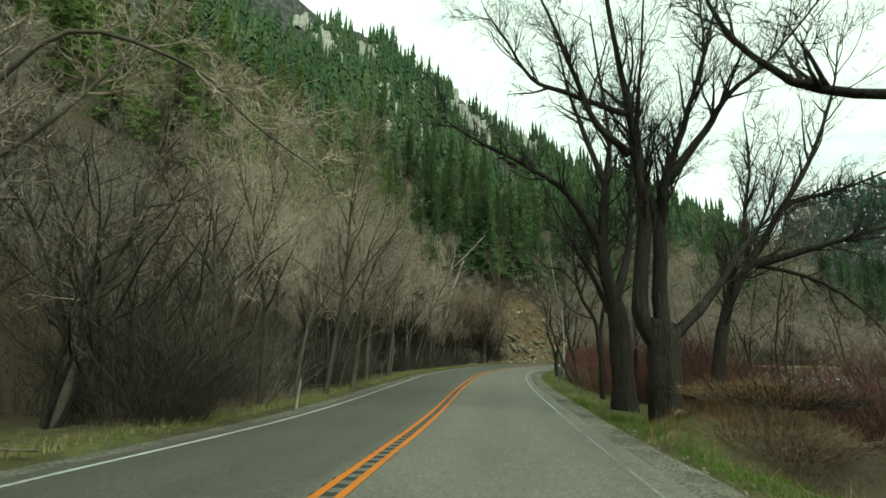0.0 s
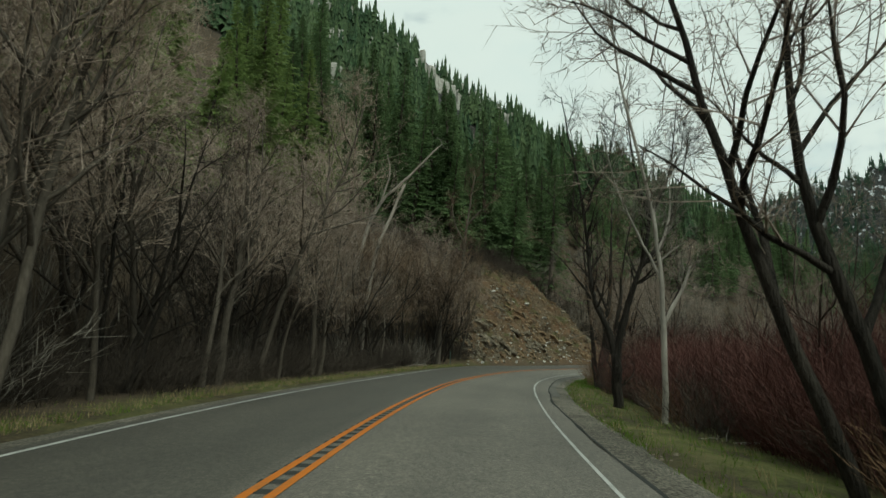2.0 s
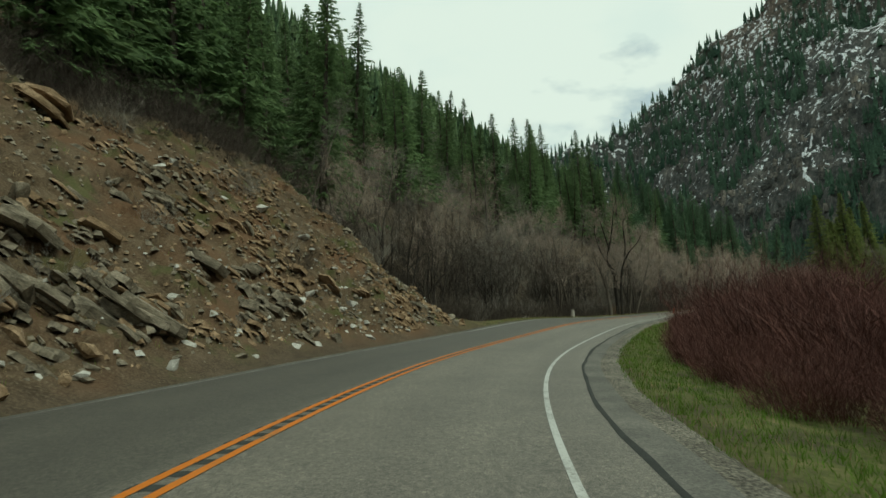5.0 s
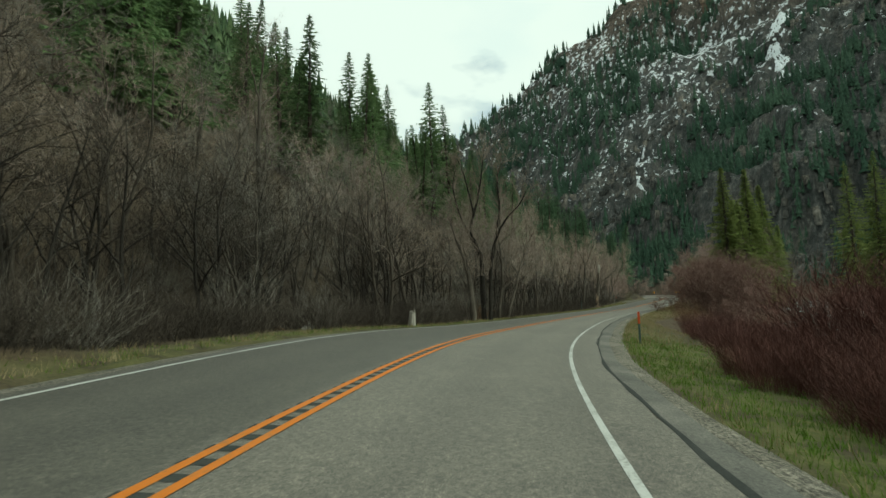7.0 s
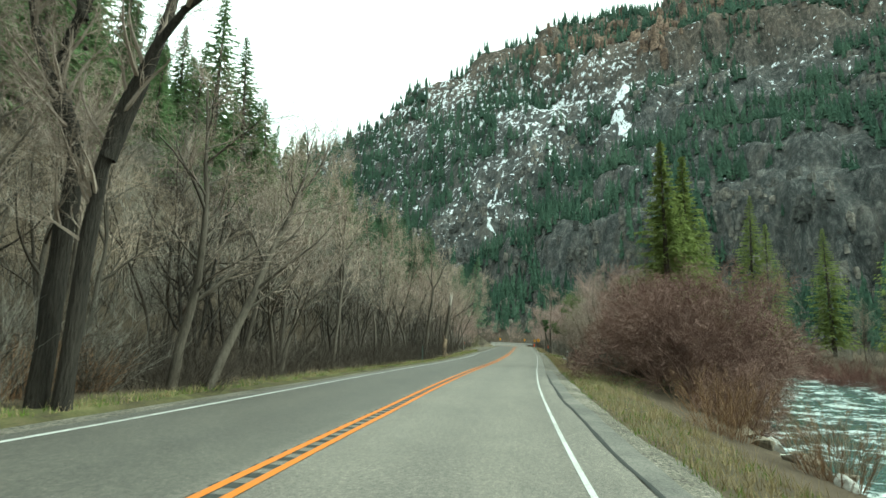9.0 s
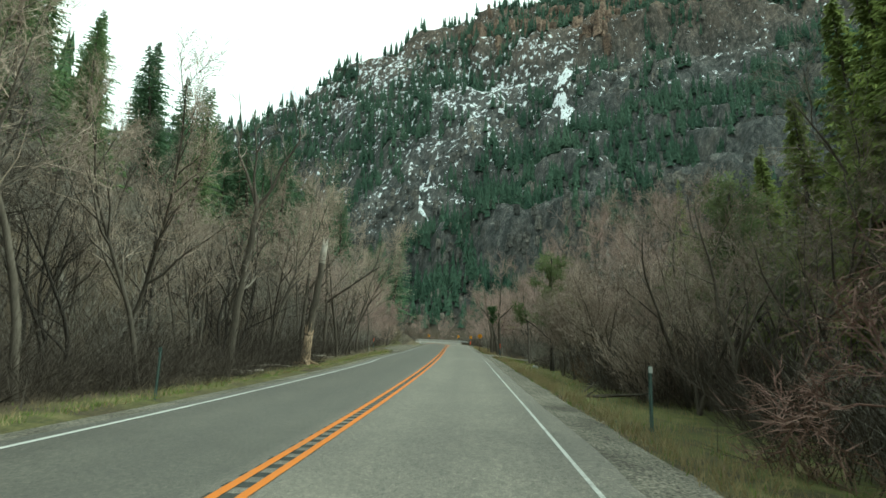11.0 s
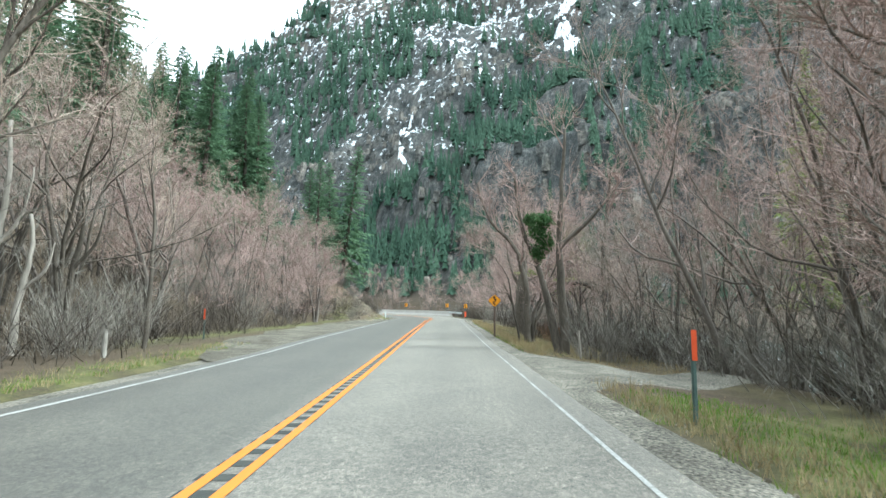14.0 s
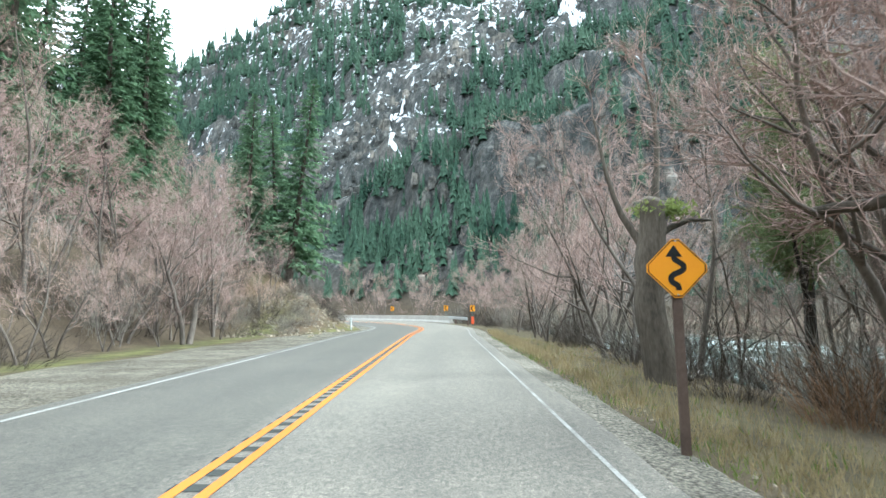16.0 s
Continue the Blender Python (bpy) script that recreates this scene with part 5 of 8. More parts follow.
scatter(PINK, spread_spots(brush_rng, 231, 247, 8.4, 11.5, 2.2), brush_rng, 0.4, 0.6)

# ---- single trees that stand out ----
def heading(s):
    """Degrees by which things that face oncoming drivers are turned."""
    w = np.interp(s, STATION, WAY[:, 0]), np.interp(s, STATION, WAY[:, 1])
    return math.degrees(math.atan2(w[1], w[0])) - 90


def limbed_tree(name, label, at, bark, twig_mat, limbs, seed, twigs=10, branches=7, twig=0.9, fat=0.012, tufts=0.35, spread=0.9, reach=0.28, sides=8):
    """A tree whose stem and main limbs follow given lines: (points from its foot, radius at start and end)."""
    r = random.Random(seed)
    boughs, fine = [], Buf()
    for pts, r0, r1 in limbs:
        boughs.append(wood := Buf())
        v = [Vector(q) for q in pts]
        dense, rad = [], []
        for i in range(len(v) - 1):
            a, b, c, d = v[max(i - 1, 0)], v[i], v[i + 1], v[min(i + 2, len(v) - 1)]
            for k in range(4):
                u = k / 4
                dense.append(0.5 * (2 * b + (c - a) * u + (2 * a - 5 * b + 4 * c - d) * u * u + (3 * b - a - 3 * c + d) * u**3) + rand_dir(r) * min(r1, 0.035))
        dense.append(v[-1])
        n = len(dense)
        rad = [(r0 + (r1 - r0) * (i / (n - 1)) ** 0.8) * r.uniform(0.93, 1.07) for i in range(n)]
        wood.tube(dense, rad, sides)
        dirs = [(dense[min(i + 1, n - 1)] - dense[max(i - 1, 0)]).normalized() for i in range(n)]
        total = sum((b - a).length for a, b in zip(dense, dense[1:]))
        for j in range(round(branches * total / 4)):
            f = tufts + (1 - tufts) * r.random()
            p, d, rr = along(dense, dirs, rad, min(f, 0.99))
            if rr > 0.30:
                continue
            ln = reach * (2.2 + total * 0.25) * r.uniform(0.5, 1.3)
            lp, ld, lr = grow(fine, r, p, outward(r, d, spread * r.uniform(0.5, 1.2)), ln, min(rr * 0.6, 0.05), 0.008, 5, 0.2, 0.10, 4)
            for m in range(5):
                bp, bd, br = along(lp, ld, lr, r.uniform(0.2, 0.98))
                cp, cd, cr = grow(fine, r, bp, outward(r, bd, r.uniform(0.4, 0.9)), ln * 0.45 * r.uniform(0.6, 1.2), max(br * 0.5, 0.009), 0.005, 3, 0.22, 0.1, 3)
                for w in range(max(1, round(twigs / 3.5))):
                    tp, td, _ = along(cp, cd, cr, r.uniform(0.1, 0.98))
                    fine.spray(r, tp, outward(r, td, r.uniform(0.3, 1.0)), twig * r.uniform(0.5, 1.2), fat)
    t = thing(name, put_at(*at), label, "tree", "", heading(at[0]))
    for k, b in enumerate(boughs):
        part("limb" if k else "trunk", b.mesh("limb", bark, True), t)
    if fine.v:
        part("crown", fine.mesh("crown", twig_mat), t, "sparse fine twigs")
    return t


def leafy(parent, name, material, centre, size, count, seed, label):
    """A mass of small leaves or needles on a tree."""
    r, buf = random.Random(seed), Buf()
    for i in range(count):
        d = rand_dir(r)
        k = r.random() ** 0.5
        p = Vector(centre) + Vector((d.x * size[0], d.y * size[1], d.z * size[2])) * k * (0.75 + 0.25 * math.sin(5 * d.x + 7 * d.z))
        a, b = rand_dir(r) * 0.10, rand_dir(r) * 0.10
        buf.tri(p, p + a + Vector((0, 0, -0.03)), p + b)
    return part(name, buf.mesh(name, material), parent, label)


WILLOW = dict(twigs=9, branches=10.5, reach=0.36, twig=0.95, fat=0.007, tufts=0.25, spread=0.75)
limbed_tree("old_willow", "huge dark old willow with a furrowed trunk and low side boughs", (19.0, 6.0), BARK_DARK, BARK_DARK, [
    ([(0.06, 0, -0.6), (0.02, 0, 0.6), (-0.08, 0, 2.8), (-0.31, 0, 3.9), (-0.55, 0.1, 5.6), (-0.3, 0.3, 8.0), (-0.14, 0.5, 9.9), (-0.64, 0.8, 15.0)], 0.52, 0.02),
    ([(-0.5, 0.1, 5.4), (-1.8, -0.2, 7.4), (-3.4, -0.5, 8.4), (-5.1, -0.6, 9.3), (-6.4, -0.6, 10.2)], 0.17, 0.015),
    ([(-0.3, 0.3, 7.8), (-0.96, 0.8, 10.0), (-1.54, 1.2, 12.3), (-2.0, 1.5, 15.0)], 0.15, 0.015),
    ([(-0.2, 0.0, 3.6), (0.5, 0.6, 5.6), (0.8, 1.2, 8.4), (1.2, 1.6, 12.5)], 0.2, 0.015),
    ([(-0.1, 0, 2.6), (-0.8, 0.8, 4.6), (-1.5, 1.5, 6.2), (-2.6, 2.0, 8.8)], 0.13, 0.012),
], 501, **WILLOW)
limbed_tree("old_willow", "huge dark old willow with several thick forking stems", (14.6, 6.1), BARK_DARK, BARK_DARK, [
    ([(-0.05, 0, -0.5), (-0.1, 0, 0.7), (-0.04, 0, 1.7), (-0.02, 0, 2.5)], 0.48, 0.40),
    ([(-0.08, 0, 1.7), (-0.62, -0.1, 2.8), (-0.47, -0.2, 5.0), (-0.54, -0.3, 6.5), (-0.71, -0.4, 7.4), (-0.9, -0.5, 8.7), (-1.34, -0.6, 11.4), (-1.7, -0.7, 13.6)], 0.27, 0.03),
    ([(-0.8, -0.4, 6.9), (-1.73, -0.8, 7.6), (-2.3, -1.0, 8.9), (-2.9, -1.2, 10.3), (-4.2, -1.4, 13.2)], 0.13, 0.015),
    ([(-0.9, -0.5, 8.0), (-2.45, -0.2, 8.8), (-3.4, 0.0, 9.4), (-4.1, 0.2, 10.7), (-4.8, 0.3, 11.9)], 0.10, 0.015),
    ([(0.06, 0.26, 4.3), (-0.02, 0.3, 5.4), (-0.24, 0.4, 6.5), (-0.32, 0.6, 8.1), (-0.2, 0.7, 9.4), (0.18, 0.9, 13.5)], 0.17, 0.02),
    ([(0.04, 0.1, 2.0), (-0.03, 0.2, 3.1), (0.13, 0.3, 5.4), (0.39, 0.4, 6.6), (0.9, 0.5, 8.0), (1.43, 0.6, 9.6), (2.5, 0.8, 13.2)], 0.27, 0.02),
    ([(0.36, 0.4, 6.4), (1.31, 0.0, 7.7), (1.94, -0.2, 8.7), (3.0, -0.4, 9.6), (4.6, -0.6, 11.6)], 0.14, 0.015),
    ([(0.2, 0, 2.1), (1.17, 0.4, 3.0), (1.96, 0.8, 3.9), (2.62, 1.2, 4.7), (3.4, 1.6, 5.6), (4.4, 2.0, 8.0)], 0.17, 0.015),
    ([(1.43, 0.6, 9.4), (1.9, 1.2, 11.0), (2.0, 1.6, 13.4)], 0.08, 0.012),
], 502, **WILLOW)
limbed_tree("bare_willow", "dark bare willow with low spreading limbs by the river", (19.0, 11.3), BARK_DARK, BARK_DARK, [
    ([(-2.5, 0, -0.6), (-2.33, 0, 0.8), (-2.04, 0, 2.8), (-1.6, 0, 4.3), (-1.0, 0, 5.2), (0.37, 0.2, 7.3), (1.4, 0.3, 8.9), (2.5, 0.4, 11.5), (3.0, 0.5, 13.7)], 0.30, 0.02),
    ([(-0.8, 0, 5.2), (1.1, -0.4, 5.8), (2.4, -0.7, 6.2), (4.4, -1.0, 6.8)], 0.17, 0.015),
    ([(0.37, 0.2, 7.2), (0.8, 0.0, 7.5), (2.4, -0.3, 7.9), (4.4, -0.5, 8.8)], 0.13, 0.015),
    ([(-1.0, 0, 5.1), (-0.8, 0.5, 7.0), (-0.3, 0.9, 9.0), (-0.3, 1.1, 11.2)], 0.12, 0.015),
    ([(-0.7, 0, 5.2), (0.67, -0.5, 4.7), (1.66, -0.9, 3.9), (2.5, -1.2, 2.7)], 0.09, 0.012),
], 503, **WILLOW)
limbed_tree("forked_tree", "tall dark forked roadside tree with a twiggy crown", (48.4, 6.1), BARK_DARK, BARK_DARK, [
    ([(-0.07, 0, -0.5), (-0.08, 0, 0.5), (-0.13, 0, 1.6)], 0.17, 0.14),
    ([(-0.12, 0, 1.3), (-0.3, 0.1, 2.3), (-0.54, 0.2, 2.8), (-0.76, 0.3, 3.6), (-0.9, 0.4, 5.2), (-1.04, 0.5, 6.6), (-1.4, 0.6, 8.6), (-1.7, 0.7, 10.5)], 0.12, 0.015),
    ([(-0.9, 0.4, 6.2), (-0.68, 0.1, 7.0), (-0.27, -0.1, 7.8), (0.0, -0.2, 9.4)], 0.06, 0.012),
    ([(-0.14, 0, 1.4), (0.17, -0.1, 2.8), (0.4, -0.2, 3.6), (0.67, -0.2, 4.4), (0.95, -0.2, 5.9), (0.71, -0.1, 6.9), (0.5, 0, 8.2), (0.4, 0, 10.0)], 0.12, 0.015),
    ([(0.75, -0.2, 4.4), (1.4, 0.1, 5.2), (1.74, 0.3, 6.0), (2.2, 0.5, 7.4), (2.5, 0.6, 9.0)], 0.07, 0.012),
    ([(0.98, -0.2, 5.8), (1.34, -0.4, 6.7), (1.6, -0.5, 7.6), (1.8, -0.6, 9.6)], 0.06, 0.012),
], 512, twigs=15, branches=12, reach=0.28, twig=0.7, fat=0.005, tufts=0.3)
limbed_tree("old_willow", "old willow with a massive split trunk on the verge", (60.5, 6.5), BARK_DARK, TWIG_BROWN, [
    ([(0.2, 0, -0.5), (0.22, 0, 0.2), (0.28, 0, 1.1), (0.49, 0, 2.4), (0.5, 0, 3.3), (0.7, 0.2, 4.8), (0.8, 0.4, 7.0), (0.9, 0.5, 9.6)], 0.36, 0.03),
    ([(0.48, 0, 3.0), (0.28, -0.1, 3.85), (-0.13, -0.2, 4.35), (-0.52, -0.3, 4.9), (-1.42, -0.5, 6.1), (-2.6, -0.7, 7.4)], 0.14, 0.015),
    ([(0.5, 0, 4.0), (0.1, 0.2, 5.0), (-0.23, 0.3, 5.7), (-0.7, 0.5, 7.2)], 0.09, 0.012),
    ([(0.36, 0, -0.4), (0.6, 0, 0.5), (0.92, 0.1, 1.1), (1.24, 0.2, 2.1), (1.5, 0.4, 3.4), (1.9, 0.6, 6.4)], 0.22, 0.02),
    ([(0.6, 0, 1.9), (1.0, -0.2, 3.2), (1.2, -0.2, 4.6), (1.3, -0.3, 6.0), (1.8, -0.3, 8.6)], 0.17, 0.02),
    ([(0.1, 0, -0.3), (-0.1, 0.4, 1.0), (-0.2, 0.8, 2.6), (-0.5, 1.2, 5.4), (-0.6, 1.4, 8.4)], 0.2, 0.02),
], 513, twigs=8, branches=8, reach=0.3, twig=0.8, fat=0.007, tufts=0.25)
limbed_tree("overhanging_tree", "grey tree with a long bough over the verge", (8.0, -8.2), BARK, TWIG, [
    ([(0, 0, -0.5), (0.3, 0, 3.0), (0.6, 0, 6.0), (1.2, 0.2, 10.5)], 0.22, 0.03),
    ([(0.5, 0, 5.4), (2.0, 0.4, 7.4), (4.2, 1.0, 6.9), (5.2, 1.4, 6.0), (6.4, 2.0, 5.2)], 0.06, 0.012),
    ([(0.4, 0, 4.2), (1.5, 1.0, 6.0), (2.6, 2.0, 8.6)], 0.09, 0.015),
    ([(0.3, 0, 3.4), (-0.8, 1.5, 5.0), (-1.6, 2.6, 7.0)], 0.09, 0.015),
], 510, twigs=10, branches=7, reach=0.3, fat=0.011)
limbed_tree("overhanging_tree", "dark tree with a crooked bough over the verge", (6.5, 9.6), BARK_DARK, BARK_DARK, [
    ([(0, 0, -0.8), (0, 0, 2.5), (0.2, 0, 5.0), (0.3, 0.2, 9.5)], 0.24, 0.03),
    ([(0.1, 0, 3.9), (-1.6, 0.4, 5.1), (-3.4, 0.9, 5.55), (-4.4, 1.0, 6.35), (-4.9, 1.1, 7.6)], 0.13, 0.02),
    ([(-1.6, 0.4, 5.1), (-2.0, 0.8, 6.3), (-2.8, 1.0, 8.0)], 0.07, 0.015),
], 511, twigs=8, branches=5, reach=0.25, fat=0.011)
limbed_tree("pale_birch", "slender pale-barked birch beside the shoulder", (45.0, 6.5), BARK_PALE, TWIG_GREY, [
    ([(0, 0, -0.4), (0.05, 0, 2.2), (-0.05, 0, 4.4), (-0.35, 0, 6.4), (-0.9, 0.2, 9.5), (-1.1, 0.3, 12.0)], 0.085, 0.02),
    ([(-0.05, 0, 4.2), (0.35, 0.3, 5.2), (0.45, 0.4, 6.4)], 0.045, 0.015),
    ([(0, 0, 3.6), (-0.5, 0.2, 4.8), (-1.0, 0.4, 6.2), (-1.4, 0.3, 8.0)], 0.04, 0.012),
    ([(0.05, 0, 2.4), (0.6, 0.1, 3.4), (0.8, 0.2, 3.9)], 0.06, 0.02),
], 504, twigs=10, branches=8, reach=0.2, fat=0.006)
limbed_tree("leaning_snag", "pale dead forked trunk standing out of the brush", (66, -12.5), DEADWOOD, TWIG_GREY, [
    ([(1.6, 0.5, -0.5), (2.0, 0.6, 4.0), (2.6, 0.8, 7.6), (3.6, 1.0, 10.2), (5.6, 1.6, 12.4), (7.6, 2.0, 14.6)], 0.22, 0.06),
    ([(3.6, 1.0, 10.2), (3.9, 1.0, 11.2), (4.2, 1.1, 12.6), (3.9, 1.1, 14.0)], 0.09, 0.03),
    ([(3.2, 0.2, -0.5), (3.6, 0.4, 5.6), (4.4, 0.8, 8.6), (5.4, 1.2, 11.6)], 0.15, 0.10),
], 505, twigs=3, branches=2, reach=0.2)
limbed_tree("dead_cottonwood", "tall grey dying cottonwood with broken side branches", (80, -8.6), BARK, TWIG_BROWN, [
    ([(0, 0, -0.5), (0.2, 0, 4), (0.5, 0.1, 9), (0.9, 0.2, 13), (1.4, 0.2, 16)], 0.28, 0.05),
    ([(0.5, 0.1, 9), (-0.8, 0.2, 11.5), (-1.2, 0.2, 14.0)], 0.13, 0.03),
    ([(0.7, 0.1, 11), (2.2, 0.2, 12.4), (3.6, 0.2, 13.2)], 0.11, 0.02),
], 506, twigs=12, branches=8, reach=0.24, fat=0.008)
STRIPPED = mottled("stripped_tan_wood", (0.24, 0.16, 0.10), (0.46, 0.34, 0.235), 1.5, 22.0, 0.9, 0.5, 0.02, (1, 1, 0.12))
snag = limbed_tree("broken_snag", "broken-off dead trunk stripped of bark at its foot", (196.1, -6.5), BARK, TWIG_GREY, [
    ([(0.12, 0, 1.5), (0.22, 0.02, 2.6), (0.42, 0.05, 4.0), (0.55, 0.1, 5.6)], 0.24, 0.17),
    ([(0.42, 0.05, 4.0), (0.8, 0.1, 4.5), (0.9, 0.1, 5.1)], 0.06, 0.02),
    ([(0.3, 0.05, 3.2), (-0.1, 0.0, 3.7), (-0.3, 0.0, 4.4)], 0.05, 0.015),
], 507, twigs=4, branches=1, reach=0.15)
foot, top = Buf(), Buf()
foot.tube([Vector((0, 0, -0.3)), Vector((0.02, 0, 0.2)), Vector((0.08, 0, 0.9)), Vector((0.13, 0, 1.7))], [0.36, 0.27, 0.235, 0.22], 9)
top.tube([Vector((0.54, 0.1, 5.5)), Vector((0.58, 0.1, 6.0)), Vector((0.66, 0.1, 6.5))], [0.19, 0.2, 0.15], 9)
for k in range(14):
    a = k * 0.449
    foot.spike(Vector((0.12 + 0.2 * math.cos(a), 0.2 * math.sin(a), 1.55)), Vector((0.16 + 0.225 * math.cos(a), 0.225 * math.sin(a), 1.8 + 0.5 * abs(math.sin(k * 1.7)))), 0.05)
    top.spike(Vector((0.64 + 0.12 * math.cos(a), 0.1 + 0.12 * math.sin(a), 6.4)), Vector((0.68 + 0.15 * math.cos(a), 0.1 + 0.15 * math.sin(a), 6.6 + 0.45 * abs(math.sin(k * 2.3)))), 0.045)
for a, ln in ((0.4, 0.9), (2.2, 0.8), (3.6, 0.9), (5.2, 1.0), (1.2, 0.6)):
    foot.tube([Vector((0.05, 0, 0.35)), Vector((0.3 * math.cos(a), 0.3 * math.sin(a), 0.14)), Vector((ln * math.cos(a), ln * math.sin(a), -0.08))], [0.14, 0.10, 0.04], 6)
tagged(part("stripped_foot", foot.mesh("stripped_foot", STRIPPED, True), snag), "pale barkless splintered foot", kind="stuff")
tagged(part("splintered_top", top.mesh("splintered_top", DEADWOOD, True), snag), "pale splintered top", kind="stuff")
limbed_tree("dead_tree", "tall dead tree with a bleached forked top", (187.1, -5.95), BARK, DEADWOOD, [
    ([(-0.85, 0, -0.4), (-0.8, 0, 0.2), (-0.69, 0, 2.0), (-0.56, 0, 3.7), (-0.4, 0, 4.7), (-0.24, 0, 6.7)], 0.19, 0.10),
    ([(-0.24, 0, 6.5), (-0.82, 0.1, 7.9), (-1.3, 0.2, 8.9), (-1.27, 0.2, 9.9), (-1.6, 0.3, 11.6)], 0.08, 0.012),
    ([(-0.24, 0, 6.5), (-0.42, -0.1, 7.6), (-0.38, -0.2, 8.8), (-0.7, -0.2, 10.4)], 0.08, 0.012),
    ([(-0.24, 0, 6.5), (0.25, 0.1, 7.3), (0.59, 0.2, 8.4), (1.13, 0.3, 9.4), (0.98, 0.3, 10.3), (0.6, 0.3, 11.6)], 0.085, 0.015),
    ([(-0.38, -0.2, 8.7), (0.03, -0.3, 9.3), (0.7, -0.4, 9.5)], 0.04, 0.01),
    ([(0.25, 0.1, 7.3), (0.09, 0.3, 8.1), (0.23, 0.5, 8.9)], 0.04, 0.01),
    ([(-0.6, 0, 3.4), (-1.3, 0.4, 4.6), (-1.9, 0.6, 6.4)], 0.07, 0.012),
], 508, twigs=5, branches=4, reach=0.2, twig=0.5, fat=0.005)
limbed_tree("crooked_tree", "grey speckled tree with one long crooked bough", (204.0, -7.3), BARK, TWIG_GREY, [
    ([(-0.28, 0, -0.4), (-0.25, 0, 0.6), (-0.22, 0, 1.6), (-0.25, 0, 3.9), (-0.32, 0, 5.6), (-0.42, 0, 7.4), (-0.53, 0, 9.1)], 0.17, 0.07),
    ([(-0.53, 0, 8.9), (-0.96, 0.1, 10.0), (-1.4, 0.2, 11.4)], 0.05, 0.012),
    ([(-0.53, 0, 8.9), (-0.25, -0.1, 10.0), (-0.2, -0.1, 11.2)], 0.05, 0.012),
    ([(-0.24, 0, 3.7), (0.31, -0.2, 4.15), (1.44, -0.5, 4.85), (2.58, -0.7, 5.65), (3.22, -0.8, 6.4), (3.55, -0.8, 8.4)], 0.11, 0.015),
    ([(2.58, -0.7, 5.6), (3.57, -0.5, 6.3), (4.76, -0.3, 6.5)], 0.05, 0.012),
    ([(1.44, -0.5, 4.8), (2.24, -0.2, 5.7), (3.24, 0.1, 6.1)], 0.045, 0.012),
    ([(-0.45, 0, 8.6), (0.2, 0.2, 9.8), (0.4, 0.3, 10.8)], 0.04, 0.012),
    ([(-0.27, 0, 2.4), (-0.77, 0.1, 3.0), (-1.2, 0.2, 3.5)], 0.05, 0.012),
], 509, twigs=8, branches=6, reach=0.2, twig=0.6, fat=0.006)
limbed_tree("crooked_tree", "dark crooked tree with twisting bare limbs beside the verge", (24.3, 6.5), BARK_DARK, BARK_DARK, [
    ([(-0.17, 0, -0.5), (-0.17, 0, 0.03), (-0.17, 0.04, 1.14), (-0.25, 0.09, 2.36), (-0.4, 0.13, 3.37), (-0.84, 0.18, 4.12), (-1.08, 0.22, 4.81), (-1.22, 0.27, 5.84), (-1.28, 0.31, 6.58), (-1.64, 0.36, 7.35), (-1.74, 0.4, 8.73)], 0.15, 0.015),
    ([(-1.04, -0, 4.71), (-1.85, -0.1, 5.52), (-2.52, -0.2, 5.62), (-3.09, -0.3, 6.15)], 0.05, 0.012),
    ([(-1.01, 0, 4.41), (-0.73, 0.13, 5.32), (-0.86, 0.27, 6.37), (-0.7, 0.4, 7.57)], 0.05, 0.012),
    ([(-0.16, 0, 1.57), (-0.17, 0.1, 2.91), (0.12, 0.2, 4.43), (0.1, 0.3, 5.33), (-0.1, 0.4, 6.36), (-0.09, 0.5, 8.01)], 0.12, 0.015),
    ([(0.02, -0, 3.66), (0.56, -0.13, 4.34), (1.14, -0.27, 4.84), (2, -0.4, 5.54)], 0.06, 0.012),
    ([(0.14, 0, 4.83), (0.48, 0.1, 5.53), (1.25, 0.2, 6.89), (1.68, 0.3, 8.43)], 0.05, 0.012),
    ([(-0.4, -0, 3.37), (-1.01, -0.1, 3.54), (-1.54, -0.2, 3.82), (-2.17, -0.3, 4.5)], 0.05, 0.012),
], 514, twigs=7, branches=7, reach=0.22, twig=0.55, fat=0.006, tufts=0.3)
limbed_tree("roadside_cottonwood", "big two-stemmed cottonwood with a round twiggy crown", (146.0, -6.2), BARK_DARK, TWIG, [
    ([(0.13, 0, -0.6), (0.13, 0, -0.19), (0.03, 0.1, 2.87), (-0.04, 0.2, 5.15), (-0.84, 0.3, 7.26), (-0.18, 0.4, 9.85), (0.22, 0.5, 12.2), (0.44, 0.6, 14)], 0.28, 0.02),
    ([(0.67, 0, -0.6), (0.67, -0, 0.07), (0.8, -0.12, 3.39), (1.19, -0.24, 5.62), (2.17, -0.36, 7.52), (3.41, -0.48, 8.66), (4.35, -0.6, 10.11)], 0.23, 0.02),
    ([(-0.05, 0.2, 5.1), (-1.52, 0.27, 7.93), (-2.41, 0.53, 10.76), (-2.2, 0.8, 12.58)], 0.15, 0.015),
    ([(1.05, -0.2, 4.8), (1.61, 0.33, 8.45), (1.43, 0.67, 11.42), (2.12, 1, 13.1)], 0.16, 0.015),
    ([(-0.52, 0.35, 8.3), (-1.08, -0.4, 11.79), (-1.53, -0.8, 13.09)], 0.1, 0.012),
], 515, twigs=14, branches=10, reach=0.3, twig=0.8, fat=0.008, tufts=0.3)
